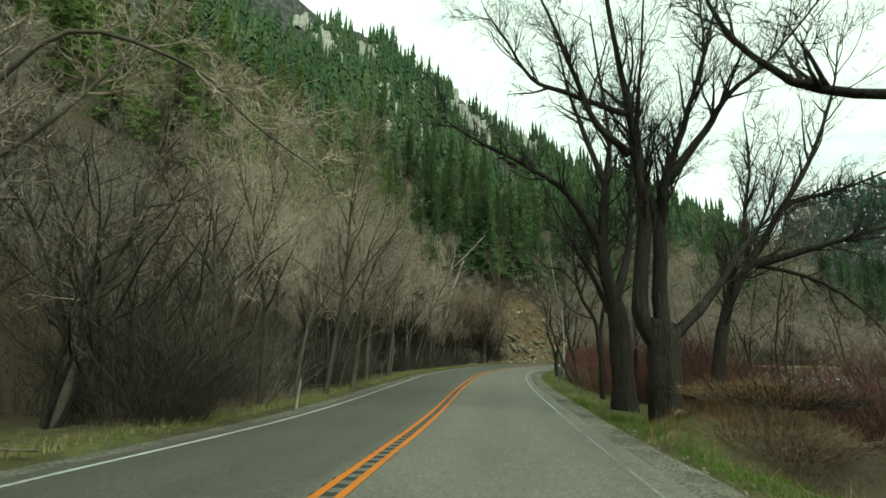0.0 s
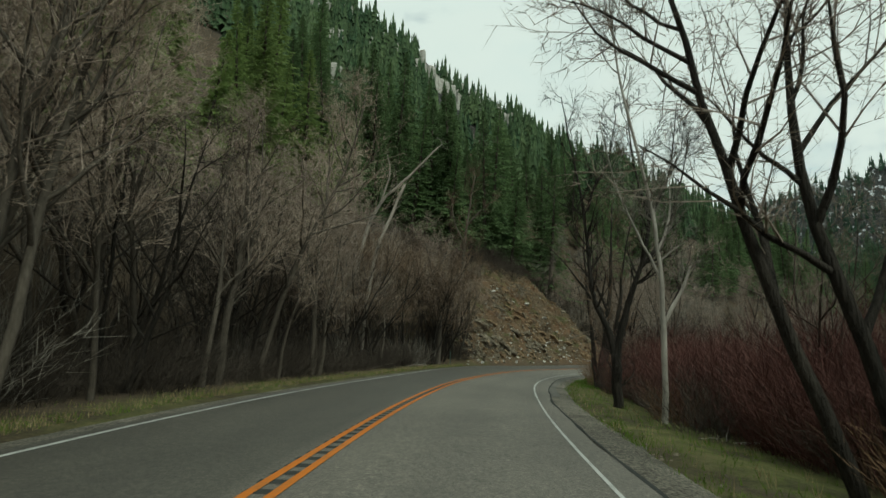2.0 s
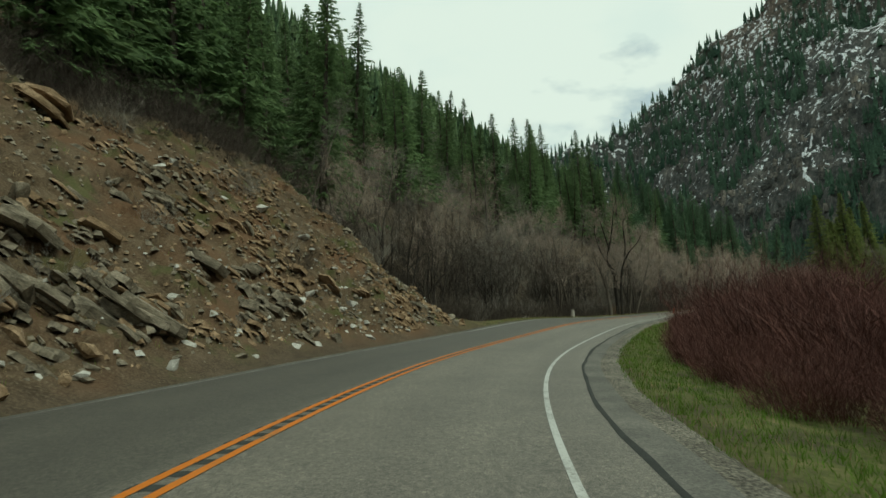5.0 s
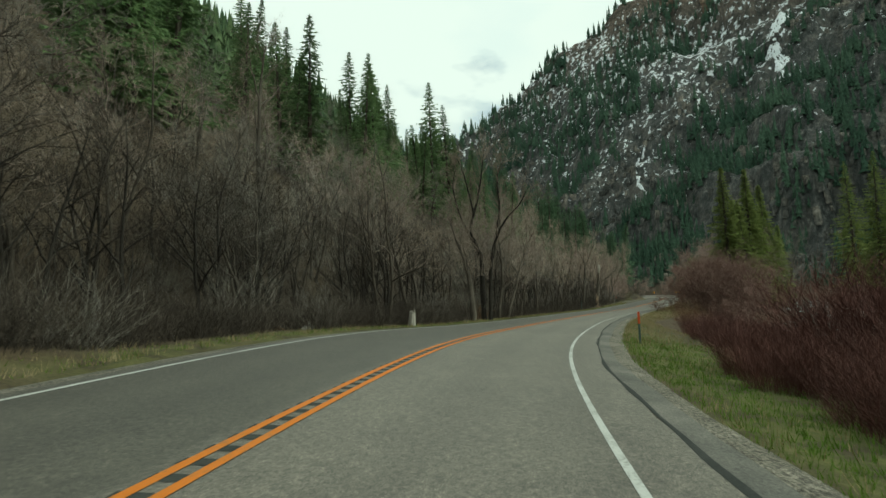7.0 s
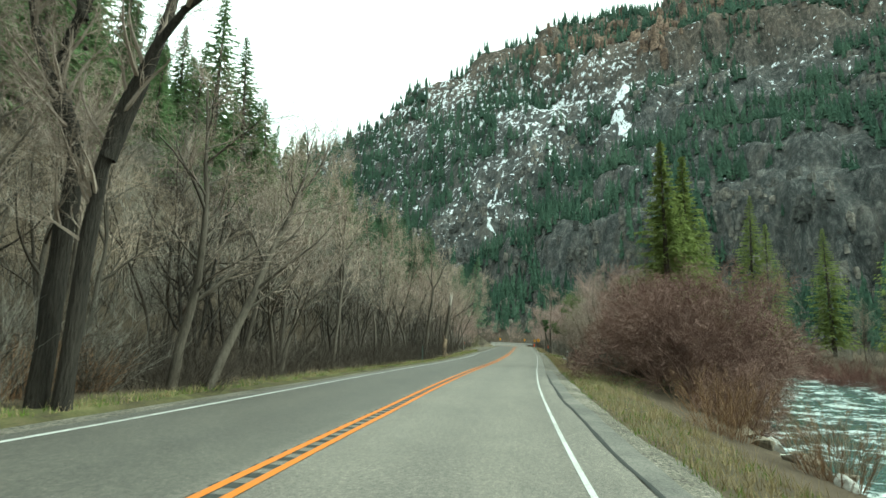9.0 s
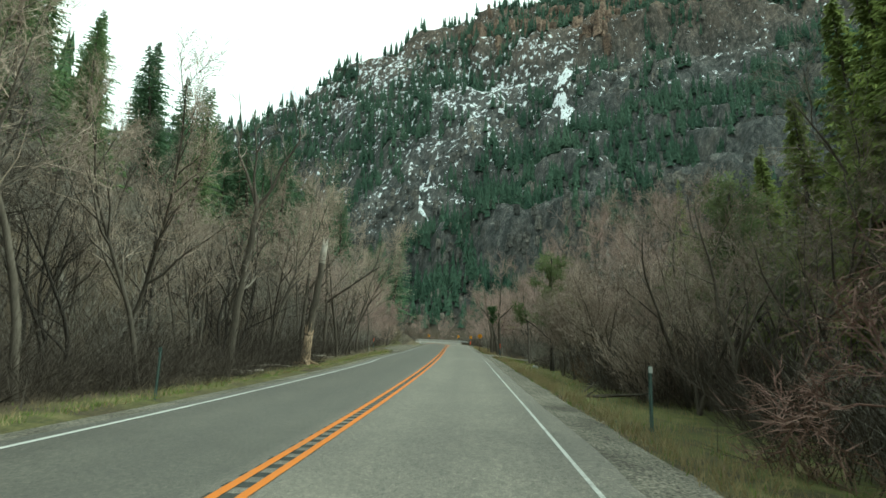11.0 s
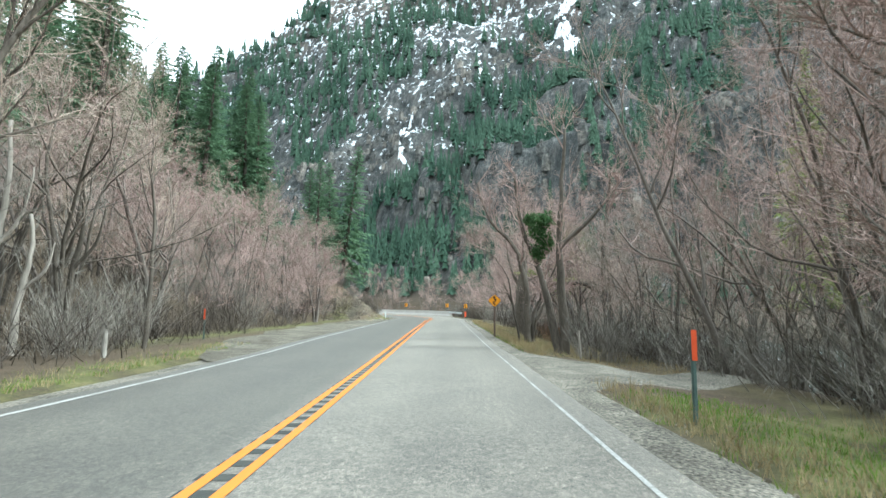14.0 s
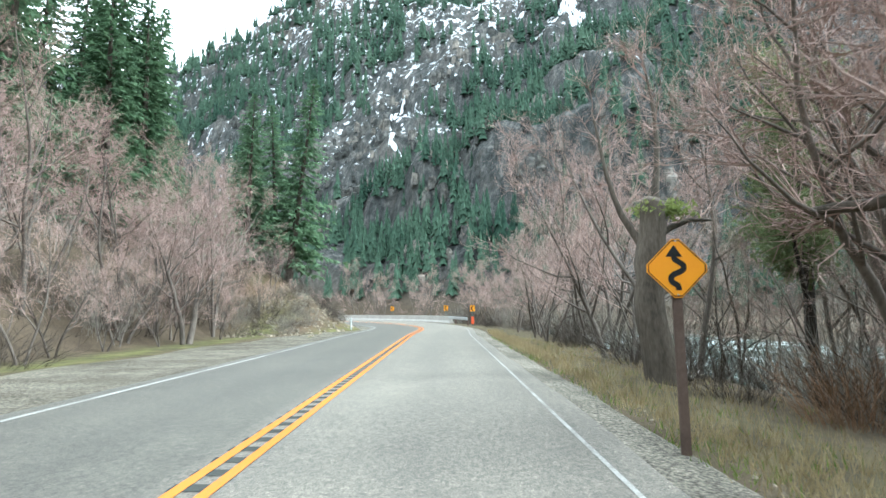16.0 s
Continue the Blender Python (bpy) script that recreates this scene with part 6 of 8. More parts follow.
HERO = [
    # s, lat, height, girth, stems, lean
    (25.2, 7.9, 6.5, 0.10, 1, (0.05, 0)), (133.4, -7.8, 10.5, 0.17, 2, (0.02, 0)), (37.6, 6.8, 8.5, 0.17, 2, (0.02, 0)), (68.5, 8.0, 7, 0.10, 2, (-0.15, 0)), (64.5, 9.0, 9, 0.15, 3, (0.05, 0)),
    (40.5, 14.0, 11, 0.22, 3, (0, 0)), (23.7, -5.7, 12, 0.13, 1, (0.07, 0)), (26.9, -6.0, 8, 0.08, 1, (0.04, 0)), (28.5, -5.7, 14, 0.15, 1, (0.0, 0)), (34.2, -6.5, 12, 0.14, 1, (0.05, 0)), (38.4, -6.1, 12, 0.13, 1, (0.06, 0)), (39.6, -6.3, 12, 0.12, 1, (0.03, 0)), (11.6, -8.0, 8, 0.2, 1, (0.10, 0)), (56.6, -7.1, 8, 0.18, 2, (0.16, 0)), (48.7, -7.2, 10, 0.17, 1, (0.12, 0)), (66.3, -8.1, 9, 0.17, 2, (0.05, 0)), (74.5, -7.3, 11, 0.24, 1, (0.06, 0)), (77.0, -7.0, 8, 0.17, 2, (0.08, 0)),
    (140.0, -9.2, 10, 0.22, 2, (0, 0)), (145.0, -6.6, 9, 0.26, 1, (0, 0)), (131.6, -14.0, 15, 0.26, 1, (0, 0)),
    (150.4, -6.4, 9, 0.16, 1, (0.22, 0.05)), (151.5, -6.0, 10, 0.17, 1, (0.26, 0.05)), (157.5, -6.8, 8.5, 0.16, 2, (0.1, 0)),
    (192.8, 8.6, 5.5, 0.09, 3, (0, 0)), (198.7, 7.8, 5, 0.08, 2, (0, 0)), (190.8, 8.2, 5.5, 0.08, 4, (0, 0)), (196.1, 7.9, 4.8, 0.07, 4, (0, 0)),
    (213.1, 7.7, 7, 0.12, 1, (-0.12, 0.02)), (216.1, 10.0, 7, 0.12, 1, (-0.1, 0)), (202.6, -8.6, 10, 0.24, 2, (0.1, 0)), (231.5, -11.0, 9, 0.24, 2, (0, 0)), (256.0, -9.6, 7.5, 0.2, 2, (0, 0)),
    (239.6, 9.6, 9, 0.17, 3, (0, 0)), (238.4, 9.4, 9, 0.16, 2, (0.1, 0)),
]
for n, (s, lat, h, g, st, lean) in enumerate(HERO):
    # right-hand trunks of the first stretch get the silhouette-dark bark colour
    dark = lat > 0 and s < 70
    tree_kind("roadside_tree", "leafless roadside tree with a %s trunk" % ("dark" if dark else "grey"), "tree", "trees along the verge", BARK_DARK if dark else BARK_LIFTED if s > 200 else BARK, TWIG_PINK if s > 200 else TWIG, 600 + n, put_at(s, lat), split=True, height=h, girth=g, stems=st, limbs=15, base=0.28, spread=0.85, reach=0.34, branches=8, twigs=18, twig=0.7, fat=0.0075, lean=lean, splay=0.2)
for n, (s, lat, h) in enumerate(((224.0, -9.6, 5.5), (222.0, -10.4, 6.5), (222.8, -10.2, 4.0))):
    limbed_tree("pale_stub_tree", "pale broken-topped trunk at the edge of the wood", (s, lat), DEADWOOD if n else BARK, TWIG_GREY, [([(0, 0, -0.3), (0.1, 0, h * 0.4), (0.3, 0, h * 0.7), (0.2, 0, h)], 0.12, 0.05), ([(0.1, 0, h * 0.45), (0.7, 0.1, h * 0.6), (0.9, 0.1, h * 0.8)], 0.07, 0.02)], 640 + n, twigs=5, branches=3, reach=0.2)
leaning = limbed_tree("leaning_tree", "big dark tree with its trunk bowed over the road", (233.8, 6.1), BARK, TWIG_PINK, [
    ([(-0.15, 0, -0.4), (-0.19, 0, 0.2), (-0.25, 0, 1.3), (-0.28, 0, 2.6), (-0.46, 0, 3.5), (-0.61, 0.1, 4.2), (-0.94, 0.2, 4.8), (-1.37, 0.3, 5.3), (-1.88, 0.4, 5.85), (-2.25, 0.5, 6.6), (-2.6, 0.6, 8.0)], 0.20, 0.05),
    ([(-0.35, 0, 3.2), (-0.34, 0.2, 4.4), (-0.33, 0.4, 5.8), (-0.1, 0.6, 8.0)], 0.13, 0.02),
    ([(0.0, 0, -0.3), (0.08, 0, 0.4), (0.27, 0, 1.2), (0.65, 0.1, 1.9), (1.18, 0.2, 2.4), (1.53, 0.3, 2.6), (2.0, 0.4, 3.1)], 0.09, 0.03),
    ([(-0.1, 0.2, -0.3), (0.0, 0.2, 0.5), (0.2, 0.3, 1.5), (0.49, 0.4, 2.2), (0.79, 0.5, 2.8), (1.4, 0.6, 4.0), (1.8, 0.7, 6.0)], 0.10, 0.03),
    ([(-0.55, 0.3, -0.3), (-0.65, 0.3, 0.6), (-0.94, 0.3, 2.0), (-1.08, 0.3, 3.0), (-1.48, 0.3, 3.75), (-2.0, 0.3, 4.3), (-2.9, 0.3, 4.7)], 0.06, 0.015),
], 651, twigs=16, branches=8, fat=0.006)
dead_stem = Buf()
dead_stem.tube([Vector(q) for q in ((0.72, 0.48, 2.6), (0.77, 0.5, 3.2), (0.82, 0.5, 3.7), (0.85, 0.5, 4.0), (1.08, 0.5, 4.6))], [0.06, 0.055, 0.045, 0.035, 0.012], 7)
part("dead_stem", dead_stem.mesh("dead_stem", BARK_PALE, True), leaning, "bleached broken stem")
stub_tree = limbed_tree("mossy_stub_tree", "thick broken-topped trunk with a mossy head", (244.3, 7.2), BARK, TWIG_PINK, [
    ([(0.0, 0, -0.5), (-0.03, 0, 0.3), (-0.15, 0, 2.0), (-0.05, 0, 3.6), (0.1, 0, 4.4)], 0.46, 0.30),
    ([(-0.1, 0, 3.4), (0.8, 0.3, 3.9), (1.7, 0.5, 4.0)], 0.12, 0.03),
    ([(-0.1, 0, 3.0), (-0.8, 0.4, 4.6), (-1.2, 0.6, 7.0)], 0.14, 0.02),
    ([(0.0, 0, 3.8), (0.4, 0.4, 6.0), (0.2, 0.6, 8.6)], 0.14, 0.02),
], 658, twigs=12, branches=7, fat=0.007)
leafy(stub_tree, "moss", NEEDLES_OLIVE, (0.3, 0, 4.2), (1.0, 0.5, 0.28), 800, 659, "yellow-green moss")
ivied = limbed_tree("ivied_tree", "large trunk with a dark green ivied top", (228.4, 6.3), BARK, TWIG_PINK, [
    ([(0.2, 0, -0.4), (0.1, 0, 2.0), (0.0, 0, 4.0), (0.1, 0, 6.0), (0.3, 0, 8.8)], 0.22, 0.05),
    ([(0.0, 0, -0.3), (-0.3, 0.3, 1.6), (-0.7, 0.5, 3.2), (-1.3, 0.8, 5.0), (-1.6, 0.9, 7.2)], 0.2, 0.04),
    ([(0, 0, 4.0), (1.2, -0.3, 5.2), (2.2, -0.5, 6.4)], 0.12, 0.03),
], 652, twigs=10, branches=5)
for k, (x, y, z, a, b) in enumerate(((-0.75, 0.5, 3.9, 0.38, 0.6), (-0.75, 0.5, 4.7, 0.5, 0.5), (-0.5, 0.4, 5.2, 0.5, 0.4), (-0.4, 0.4, 4.3, 0.4, 0.5), (-1.0, 0.6, 5.2, 0.3, 0.4))):
    leafy(ivied, "ivy", IVY, (x, y, z), (a, a, b), 800, 653 + k, "dark green ivy")
mossy = limbed_tree("mossy_tree", "old tree with a long mossy limb over the verge", (236.5, 10.6), BARK, TWIG_PINK, [
    ([(0, 0, -0.5), (0, 0, 2.0), (-0.2, 0, 4.0), (0, 0, 7.0), (0.4, 0, 10)], 0.36, 0.05),
    ([(-0.1, 0, 3.0), (-0.9, 0.7, 3.55), (-2.0, 1.6, 3.7), (-3.2, 2.4, 3.6)], 0.20, 0.07),
    ([(-2.0, 1.6, 3.7), (-2.6, 2.2, 4.6), (-2.8, 2.6, 6.2)], 0.09, 0.02),
], 655, twigs=14, branches=8)
leafy(mossy, "moss", NEEDLES_OLIVE, (-1.9, 1.5, 3.88), (0.7, 0.6, 0.12), 900, 656, "yellow-green moss")
juniper = limbed_tree("juniper", "olive-green juniper with an open crown on the verge", (203.6, 7.9), BARK_DARK, NEEDLES_JUNIPER, [
    ([(0, 0, -0.3), (0.0, 0, 2.0), (-0.1, 0, 4.5), (0, 0, 7.6)], 0.16, 0.04),
    ([(0, 0, 2.0), (-1.2, 0.2, 3.0), (-2.2, 0.3, 3.6)], 0.07, 0.02), ([(0, 0, 2.4), (1.1, 0.2, 3.4), (1.9, 0.3, 4.2)], 0.07, 0.02),
], 657, twigs=16, branches=12, twig=0.45, fat=0.03)
jr = random.Random(658)
for k in range(15):
    z = 3.0 + 4.6 * k / 14
    reach = 1.75 * (1 - ((z - 4.4) / 4.0) ** 2) ** 0.5 if abs(z - 4.4) < 3.9 else 0.5
    a = k * 2.4
    q = reach * jr.uniform(0.25, 0.75)
    leafy(juniper, "foliage", NEEDLES_JUNIPER, (q * math.cos(a), q * math.sin(a), z), (0.85, 0.85, 0.6), 430, 660 + k, "olive-green needles")
for s, lat, h in ((186.0, 11.5, 8), (181.0, 13.0, 7), (243.0, 10.0, 8)):
    j = copy_thing(juniper, Matrix.Translation(put_at(s, lat)) @ pose(0, 0, 0, 0, 0, s * 37))
    j.scale = (h / 8, h / 8, h / 8)
DOME = tree_kind("domed_willow", "big domed reddish-brown willow on the river bank", "shrub", "", ROSE, ROSE, 700, put_at(163.5, 10.6), height=6.8, girth=0.07, stems=13, splay=1.0, limbs=14, base=0.14, spread=0.95, up=0.05, reach=0.33, branches=5, twigs=22, twig=0.85, fat=0.013)
for s, lat, k in ((168.0, 10.2, 0.95), (160.5, 11.8, 0.5), (172.5, 10.6, 0.85), (167.0, 13.2, 0.95)):
    d = copy_thing(DOME, Matrix.Translation(put_at(s, lat)) @ pose(0, 0, 0, 0, 0, 50 * s))
    d.scale = (k, k, k)
shrub_kind("dark_thicket", "dark tangled shrub leaning over the verge", "", TWIG_SHADED, put_at(13.4, -7.1), seed=705, height=3.6, width=3.9, stems=240, subs=14, fat=0.014, arch=0.8)
shrub_kind("dark_thicket", "dark upright shrub clump under the trees", "", TWIG_GREY, put_at(227.6, 7.6), seed=706, height=2.6, width=2.2, stems=120, subs=8, fat=0.014)
shrub_kind("dark_thicket", "dark matted bush at the edge of the wood", "", TWIG, put_at(186.7, 9.6), seed=707, height=3.4, width=4.2, stems=220, subs=12, fat=0.013)
shrub_kind("brush_mound", "brown mound of matted dead brush", "", TWIG_SHADED, put_at(12.3, 7.6), seed=708, height=0.75, width=3.4, stems=420, subs=8, fat=0.008, arch=1.2)
shrub_kind("brush_mound", "dry straw-coloured brush over the mound", "", TWIG_TAN, put_at(12.5, 7.3), seed=709, height=0.8, width=3.2, stems=420, subs=7, fat=0.006, arch=0.9, loose=0.4)
shrub_kind("brush_mound", "matted brown brush hanging into the hollow", "", TWIG_BROWN, put_at(10.9, 7.0), seed=710, height=0.95, width=2.6, stems=380, subs=9, fat=0.007, arch=1.4, loose=0.5)


# ---- rocks ----
def rock_mesh(seed, flat=0.7, long=1.3, points=15):
    r, bm = random.Random(seed), bmesh.new()
    for i in range(points):
        d = rand_dir(r)
        bm.verts.new((d.x * long * r.uniform(0.75, 1), d.y * r.uniform(0.75, 1), d.z * flat * r.uniform(0.75, 1)))
    hull = bmesh.ops.convex_hull(bm, input=bm.verts)
    bmesh.ops.delete(bm, geom=[v for v in hull["geom_interior"] if isinstance(v, bmesh.types.BMVert)], context="VERTS")
    me = bpy.data.meshes.new("rock")
    bm.to_mesh(me)
    bm.free()
    return me


ROCKS = {}
for nm, m in (("grey", ROCK_GREY), ("tan", ROCK_TAN), ("pale", ROCK_PALE)):
    ROCKS[nm] = [rock_mesh(800 + k, 0.45 + 0.1 * k, 1.2 + 0.12 * k) for k in range(5)]
    for me in ROCKS[nm]:
        me.materials.append(m)


def rock(kind, s, lat, size, r, group="rocks of the slope", sink=0.3, tilt=25, label=None):
    me = r.choice(ROCKS[kind])
    ob = new("rock", me)
    at = put_at(s, lat)
    if CUT[0] < s < CUT[1] and lat < -6.2:
        at = Vector(tuple(float(q[0]) for q in cut_surface(np.array([s]), np.array([-lat]))))
    ob.matrix_world = Matrix.Translation(at + Vector((0, 0, size * (0.45 - sink)))) @ pose(0, 0, 0, r.gauss(0, tilt), r.gauss(0, tilt), r.uniform(0, 360)) @ Matrix.Diagonal((size, size, size, 1))
    return tagged(ob, label or {"grey": "angular grey rock lying on the bare slope", "tan": "angular rusty-tan rock lying on the bare slope", "pale": "pale whitish rock fallen on the slope"}[kind], "rock", group)


rr = random.Random(21)


def slope_frame(x, y):
    """A turn that lays a thing's z along the ground's normal."""
    e = 0.8
    gx, gy = (ground_at(x + e, y) - ground_at(x - e, y)) / (2 * e), (ground_at(x, y + e) - ground_at(x, y - e)) / (2 * e)
    return Vector((-gx, -gy, 1)).normalized().to_track_quat("Z", "Y").to_matrix().to_4x4()


def slab_mesh(seed):
    """A broken plate of rock: a ragged outline with chipped edges."""
    r, bm = random.Random(seed), bmesh.new()
    n = r.randint(6, 8)
    turn = r.random()
    for k in range(n):
        a = turn + 6.2832 * (k + r.uniform(-0.3, 0.3)) / n
        q = r.uniform(0.7, 1.05)
        for z in (-0.5, 0.5):
            c = q * r.uniform(0.86, 1.0)
            bm.verts.new((math.cos(a) * c, math.sin(a) * c, z * r.uniform(0.75, 1.1)))
    hull = bmesh.ops.convex_hull(bm, input=bm.verts)
    bmesh.ops.delete(bm, geom=[v for v in hull["geom_interior"] if isinstance(v, bmesh.types.BMVert)], context="VERTS")
    me = bpy.data.meshes.new("slab")
    bm.to_mesh(me)
    bm.free()
    return me


SLABS = {}
for m in (ROCK_GREY, ROCK_TAN, ROCK_PALE):
    SLABS[m.name] = [slab_mesh(870 + k) for k in range(8)]
    for me in SLABS[m.name]:
        me.materials.append(m)


def outcrop(s, lat, size, count, thick, kinds, r, label, pitch=-30.0):
    """A stack of broken beds; they strike along the road and dip the way the cut's bedding does."""
    at = put_at(s, lat)
    t = thing("outcrop", at, label, "rock outcrop", "outcrops of the cut", heading(s))
    face = slope_frame(at.x, at.y).to_3x3().col[2]
    local = t.matrix_world.to_3x3().inverted() @ face
    bed = pose(0, 0, 0, pitch + r.gauss(0, 6), r.gauss(22, 8), 0)
    up = bed.to_3x3().col[2]
    for i in range(count):
        h = (i / count - 0.55) * thick * count * 0.9
        off = Vector((0, 0, 0)) + up * h + bed.to_3x3().col[1] * r.gauss(0, size * 0.35)
        off -= local * (off.dot(local) - size * r.uniform(-0.05, 0.25))
        ob = part("slab", r.choice(SLABS[r.choice(kinds).name]), t)
        ob.matrix_basis = Matrix.Translation(off) @ bed @ pose(0, 0, 0, r.gauss(0, 5), r.gauss(0, 6), r.uniform(0, 360)) @ Matrix.Diagonal((size * r.uniform(0.45, 0.9), size * r.uniform(0.4, 0.7), thick * r.uniform(0.6, 1.5), 1))


for s, lat, size, count, thick, m in ((92.2, -9.8, 1.55, 2, 0.30, ROCK_GREY), (94.2, -9.4, 1.0, 3, 0.2, ROCK_GREY), (92.7, -7.7, 1.0, 3, 0.22, ROCK_GREY), (88.3, -10.2, 1.1, 2, 0.28, ROCK_TAN), (86.5, -7.4, 1.5, 5, 0.26, ROCK_GREY), (85.8, -9.9, 1.3, 4, 0.24, ROCK_GREY), (92.7, -12.8, 1.2, 5, 0.16, ROCK_GREY), (91.1, -17.0, 1.6, 6, 0.2, ROCK_TAN), (88.6, -16.6, 1.3, 5, 0.2, ROCK_TAN), (84.4, -8.0, 1.3, 4, 0.24, ROCK_GREY)):
    outcrop(s, lat, size, count, thick, (m,), rr, "large %s rock slab jutting from the road cut" % ("grey" if m is ROCK_GREY else "rusty-tan"), -27.0)
BEDS_GREY, BEDS_RUST = (ROCK_GREY, ROCK_GREY, ROCK_GREY, ROCK_TAN), (ROCK_TAN, ROCK_TAN, ROCK_GREY)
for s, lat, size, count, thick in ((83.6, -7.6, 1.0, 9, 0.14), (85.4, -8.0, 0.9, 8, 0.12), (81.8, -8.8, 0.9, 8, 0.12), (87.4, -8.8, 1.1, 7, 0.16), (88.6, -7.8, 0.9, 8, 0.1), (90.4, -8.6, 0.8, 7, 0.1), (86.0, -10.8, 0.8, 6, 0.12), (84.4, -12.4, 0.9, 8, 0.12), (89.0, -12.0, 0.8, 7, 0.1), (80.2, -7.6, 0.8, 7, 0.12), (91.8, -7.4, 0.7, 6, 0.1), (82.4, -11.0, 0.8, 6, 0.12), (86.8, -6.9, 0.6, 5, 0.1), (93.6, -9.4, 0.7, 6, 0.1), (79.2, -9.6, 0.8, 6, 0.12), (87.6, -14.4, 0.8, 6, 0.12), (94.4, -7.2, 0.6, 6, 0.08)):
    outcrop(s, lat, size, count, thick, BEDS_GREY, rr, "layered grey rock outcrop in the road cut")
for s, lat, size, count, thick in ((95.8, -10.6, 0.9, 9, 0.1), (97.4, -9.6, 0.9, 9, 0.1), (99.0, -8.8, 0.8, 8, 0.1), (100.6, -8.0, 0.8, 8, 0.1), (102.4, -7.4, 0.7, 8, 0.1), (96.6, -12.2, 0.8, 7, 0.1), (98.4, -7.2, 0.6, 6, 0.08), (104.2, -7.6, 0.7, 7, 0.1), (94.6, -12.6, 0.8, 7, 0.1), (101.4, -10.0, 0.8, 7, 0.1), (92.6, -11.6, 0.7, 6, 0.1), (83.0, -14.6, 0.8, 6, 0.1), (81.0, -12.6, 0.9, 6, 0.12)):
    outcrop(s, lat, size, count, thick, BEDS_RUST, rr, "layered rusty-tan rock outcrop in the road cut", -36.0)


def cut_surface(s, lat):
    """Places on the bare face of the cut, broken along its beds; lat counts to the left."""
    x, y, rz = on_road(s, -lat)
    z = terrain(x, y)[0]
    bed = z - rz + 0.58 * (s - CUT[0]) + 0.25 * waves(x, y, 0.5, 61)
    out = 0.22 * waves(x, y, 1.3, 64) + 0.10 * waves(x, y, 5.0, 65)
    for gap, tall, sd in ((1.15, 0.75, 62), (0.42, 0.26, 63)):
        f = bed / gap - np.floor(bed / gap)
        out = out + tall * (f - 0.5) * np.clip(0.35 + waves(x, y, 0.45, sd), 0, 1.1)
    rim = smooth(lat, 5.9, 6.8) * (1 - smooth(lat, 19, 21)) * smooth(s, CUT[0] - 2.5, CUT[0] + 1) * (1 - smooth(s, CUT[1], CUT[1] + 4))
    x, y, _ = on_road(s, -lat + rim * out * 0.6)
    return x, y, z + rim * (0.10 + 0.8 * out) - 0.2 * (1 - rim)


def cut_face():
    ss, ll = np.arange(CUT[0] - 2.5, CUT[1] + 4, 0.24), np.arange(5.9, 21.0, 0.24)
    sg, lg = np.meshgrid(ss, ll)
    x, y, z = cut_surface(sg.ravel(), lg.ravel())
    w, h = len(ss), len(ll)
    i = np.arange((w - 1) * (h - 1))
    a = (i // (w - 1)) * w + i % (w - 1)
    me = mesh_of("cut_face", np.stack([x, y, z], 1), np.stack([a, a + w, a + w + 1, a + 1], 1).tolist(), GROUND)
    at = me.attributes.new("cover", "FLOAT_COLOR", "POINT")
    at.data.foreach_set("color", np.tile((0.0, 1.0, 0.0, 1.0), (len(z), 1)).astype(float).ravel())
    return tagged(new("cut_face", me), "bare brown stony face of the road cut", "slope", kind="structure")


cut_face()


def shards(name, label, seed, count, s0, s1, want, material, lo, hi):
    """Thin broken plates that lie along the beds of the cut, too many to count."""
    r, buf = random.Random(seed), Buf()
    ss = np.array([r.uniform(s0, s1) for _ in range(count)])
    ll = np.array([6.1 + 11.5 * r.random() ** 1.25 for _ in range(count)])
    x, y, z = cut_surface(ss, ll)
    keep = waves(x, y, 0.55, seed) + 0.5 * waves(x, y, 1.7, seed + 1) > want
    for px, py, pz, s in zip(x[keep], y[keep], z[keep], ss[keep]):
        m = Matrix.Translation((px, py, pz + 0.02)) @ pose(0, 0, 0, 0, 0, heading(s)) @ pose(0, 0, 0, -31 + r.gauss(0, 9), 22 + r.gauss(0, 12), 0) @ pose(0, 0, 0, 0, 0, r.uniform(0, 360))
        a = r.uniform(lo, hi) * (1 if r.random() < 0.85 else 1.7)
        b, c, i = a * r.uniform(0.45, 0.9), a * r.uniform(0.10, 0.28), len(buf.v)
        for kz in (-1, 1):
            for kx, ky in ((-1, -0.6), (0.1, -1), (1, -0.3), (0.6, 0.9), (-0.7, 0.8)):
                buf.v.append(m @ Vector((kx * a * r.uniform(0.7, 1.1), ky * b * r.uniform(0.7, 1.1), kz * c * r.uniform(0.7, 1.2))))
        buf.f += [(i + 5, i + 6, i + 7, i + 8, i + 9)] + [(i + k, i + (k + 1) % 5, i + 5 + (k + 1) % 5, i + 5 + k) for k in range(5)]
    return tagged(new(name, buf.mesh(name, material)), label, "broken rock", kind="stuff")


shards("rock_plates", "grey broken rock plates of the cut", 91, 2600, CUT[0], 96, 0.45, ROCK_GREY, 0.10, 0.36)
shards("rock_plates", "grey broken rock plates of the cut", 95, 1300, 94, CUT[1] + 2, 0.5, ROCK_GREY, 0.08, 0.28)
shards("rock_plates", "rusty-tan broken rock plates of the cut", 93, 3600, 92, CUT[1] + 2, 0.25, ROCK_TAN, 0.09, 0.32)
shards("rock_plates", "rusty-tan broken rock plates of the cut", 97, 2600, CUT[0], 94, 0.5, ROCK_TAN, 0.08, 0.28)


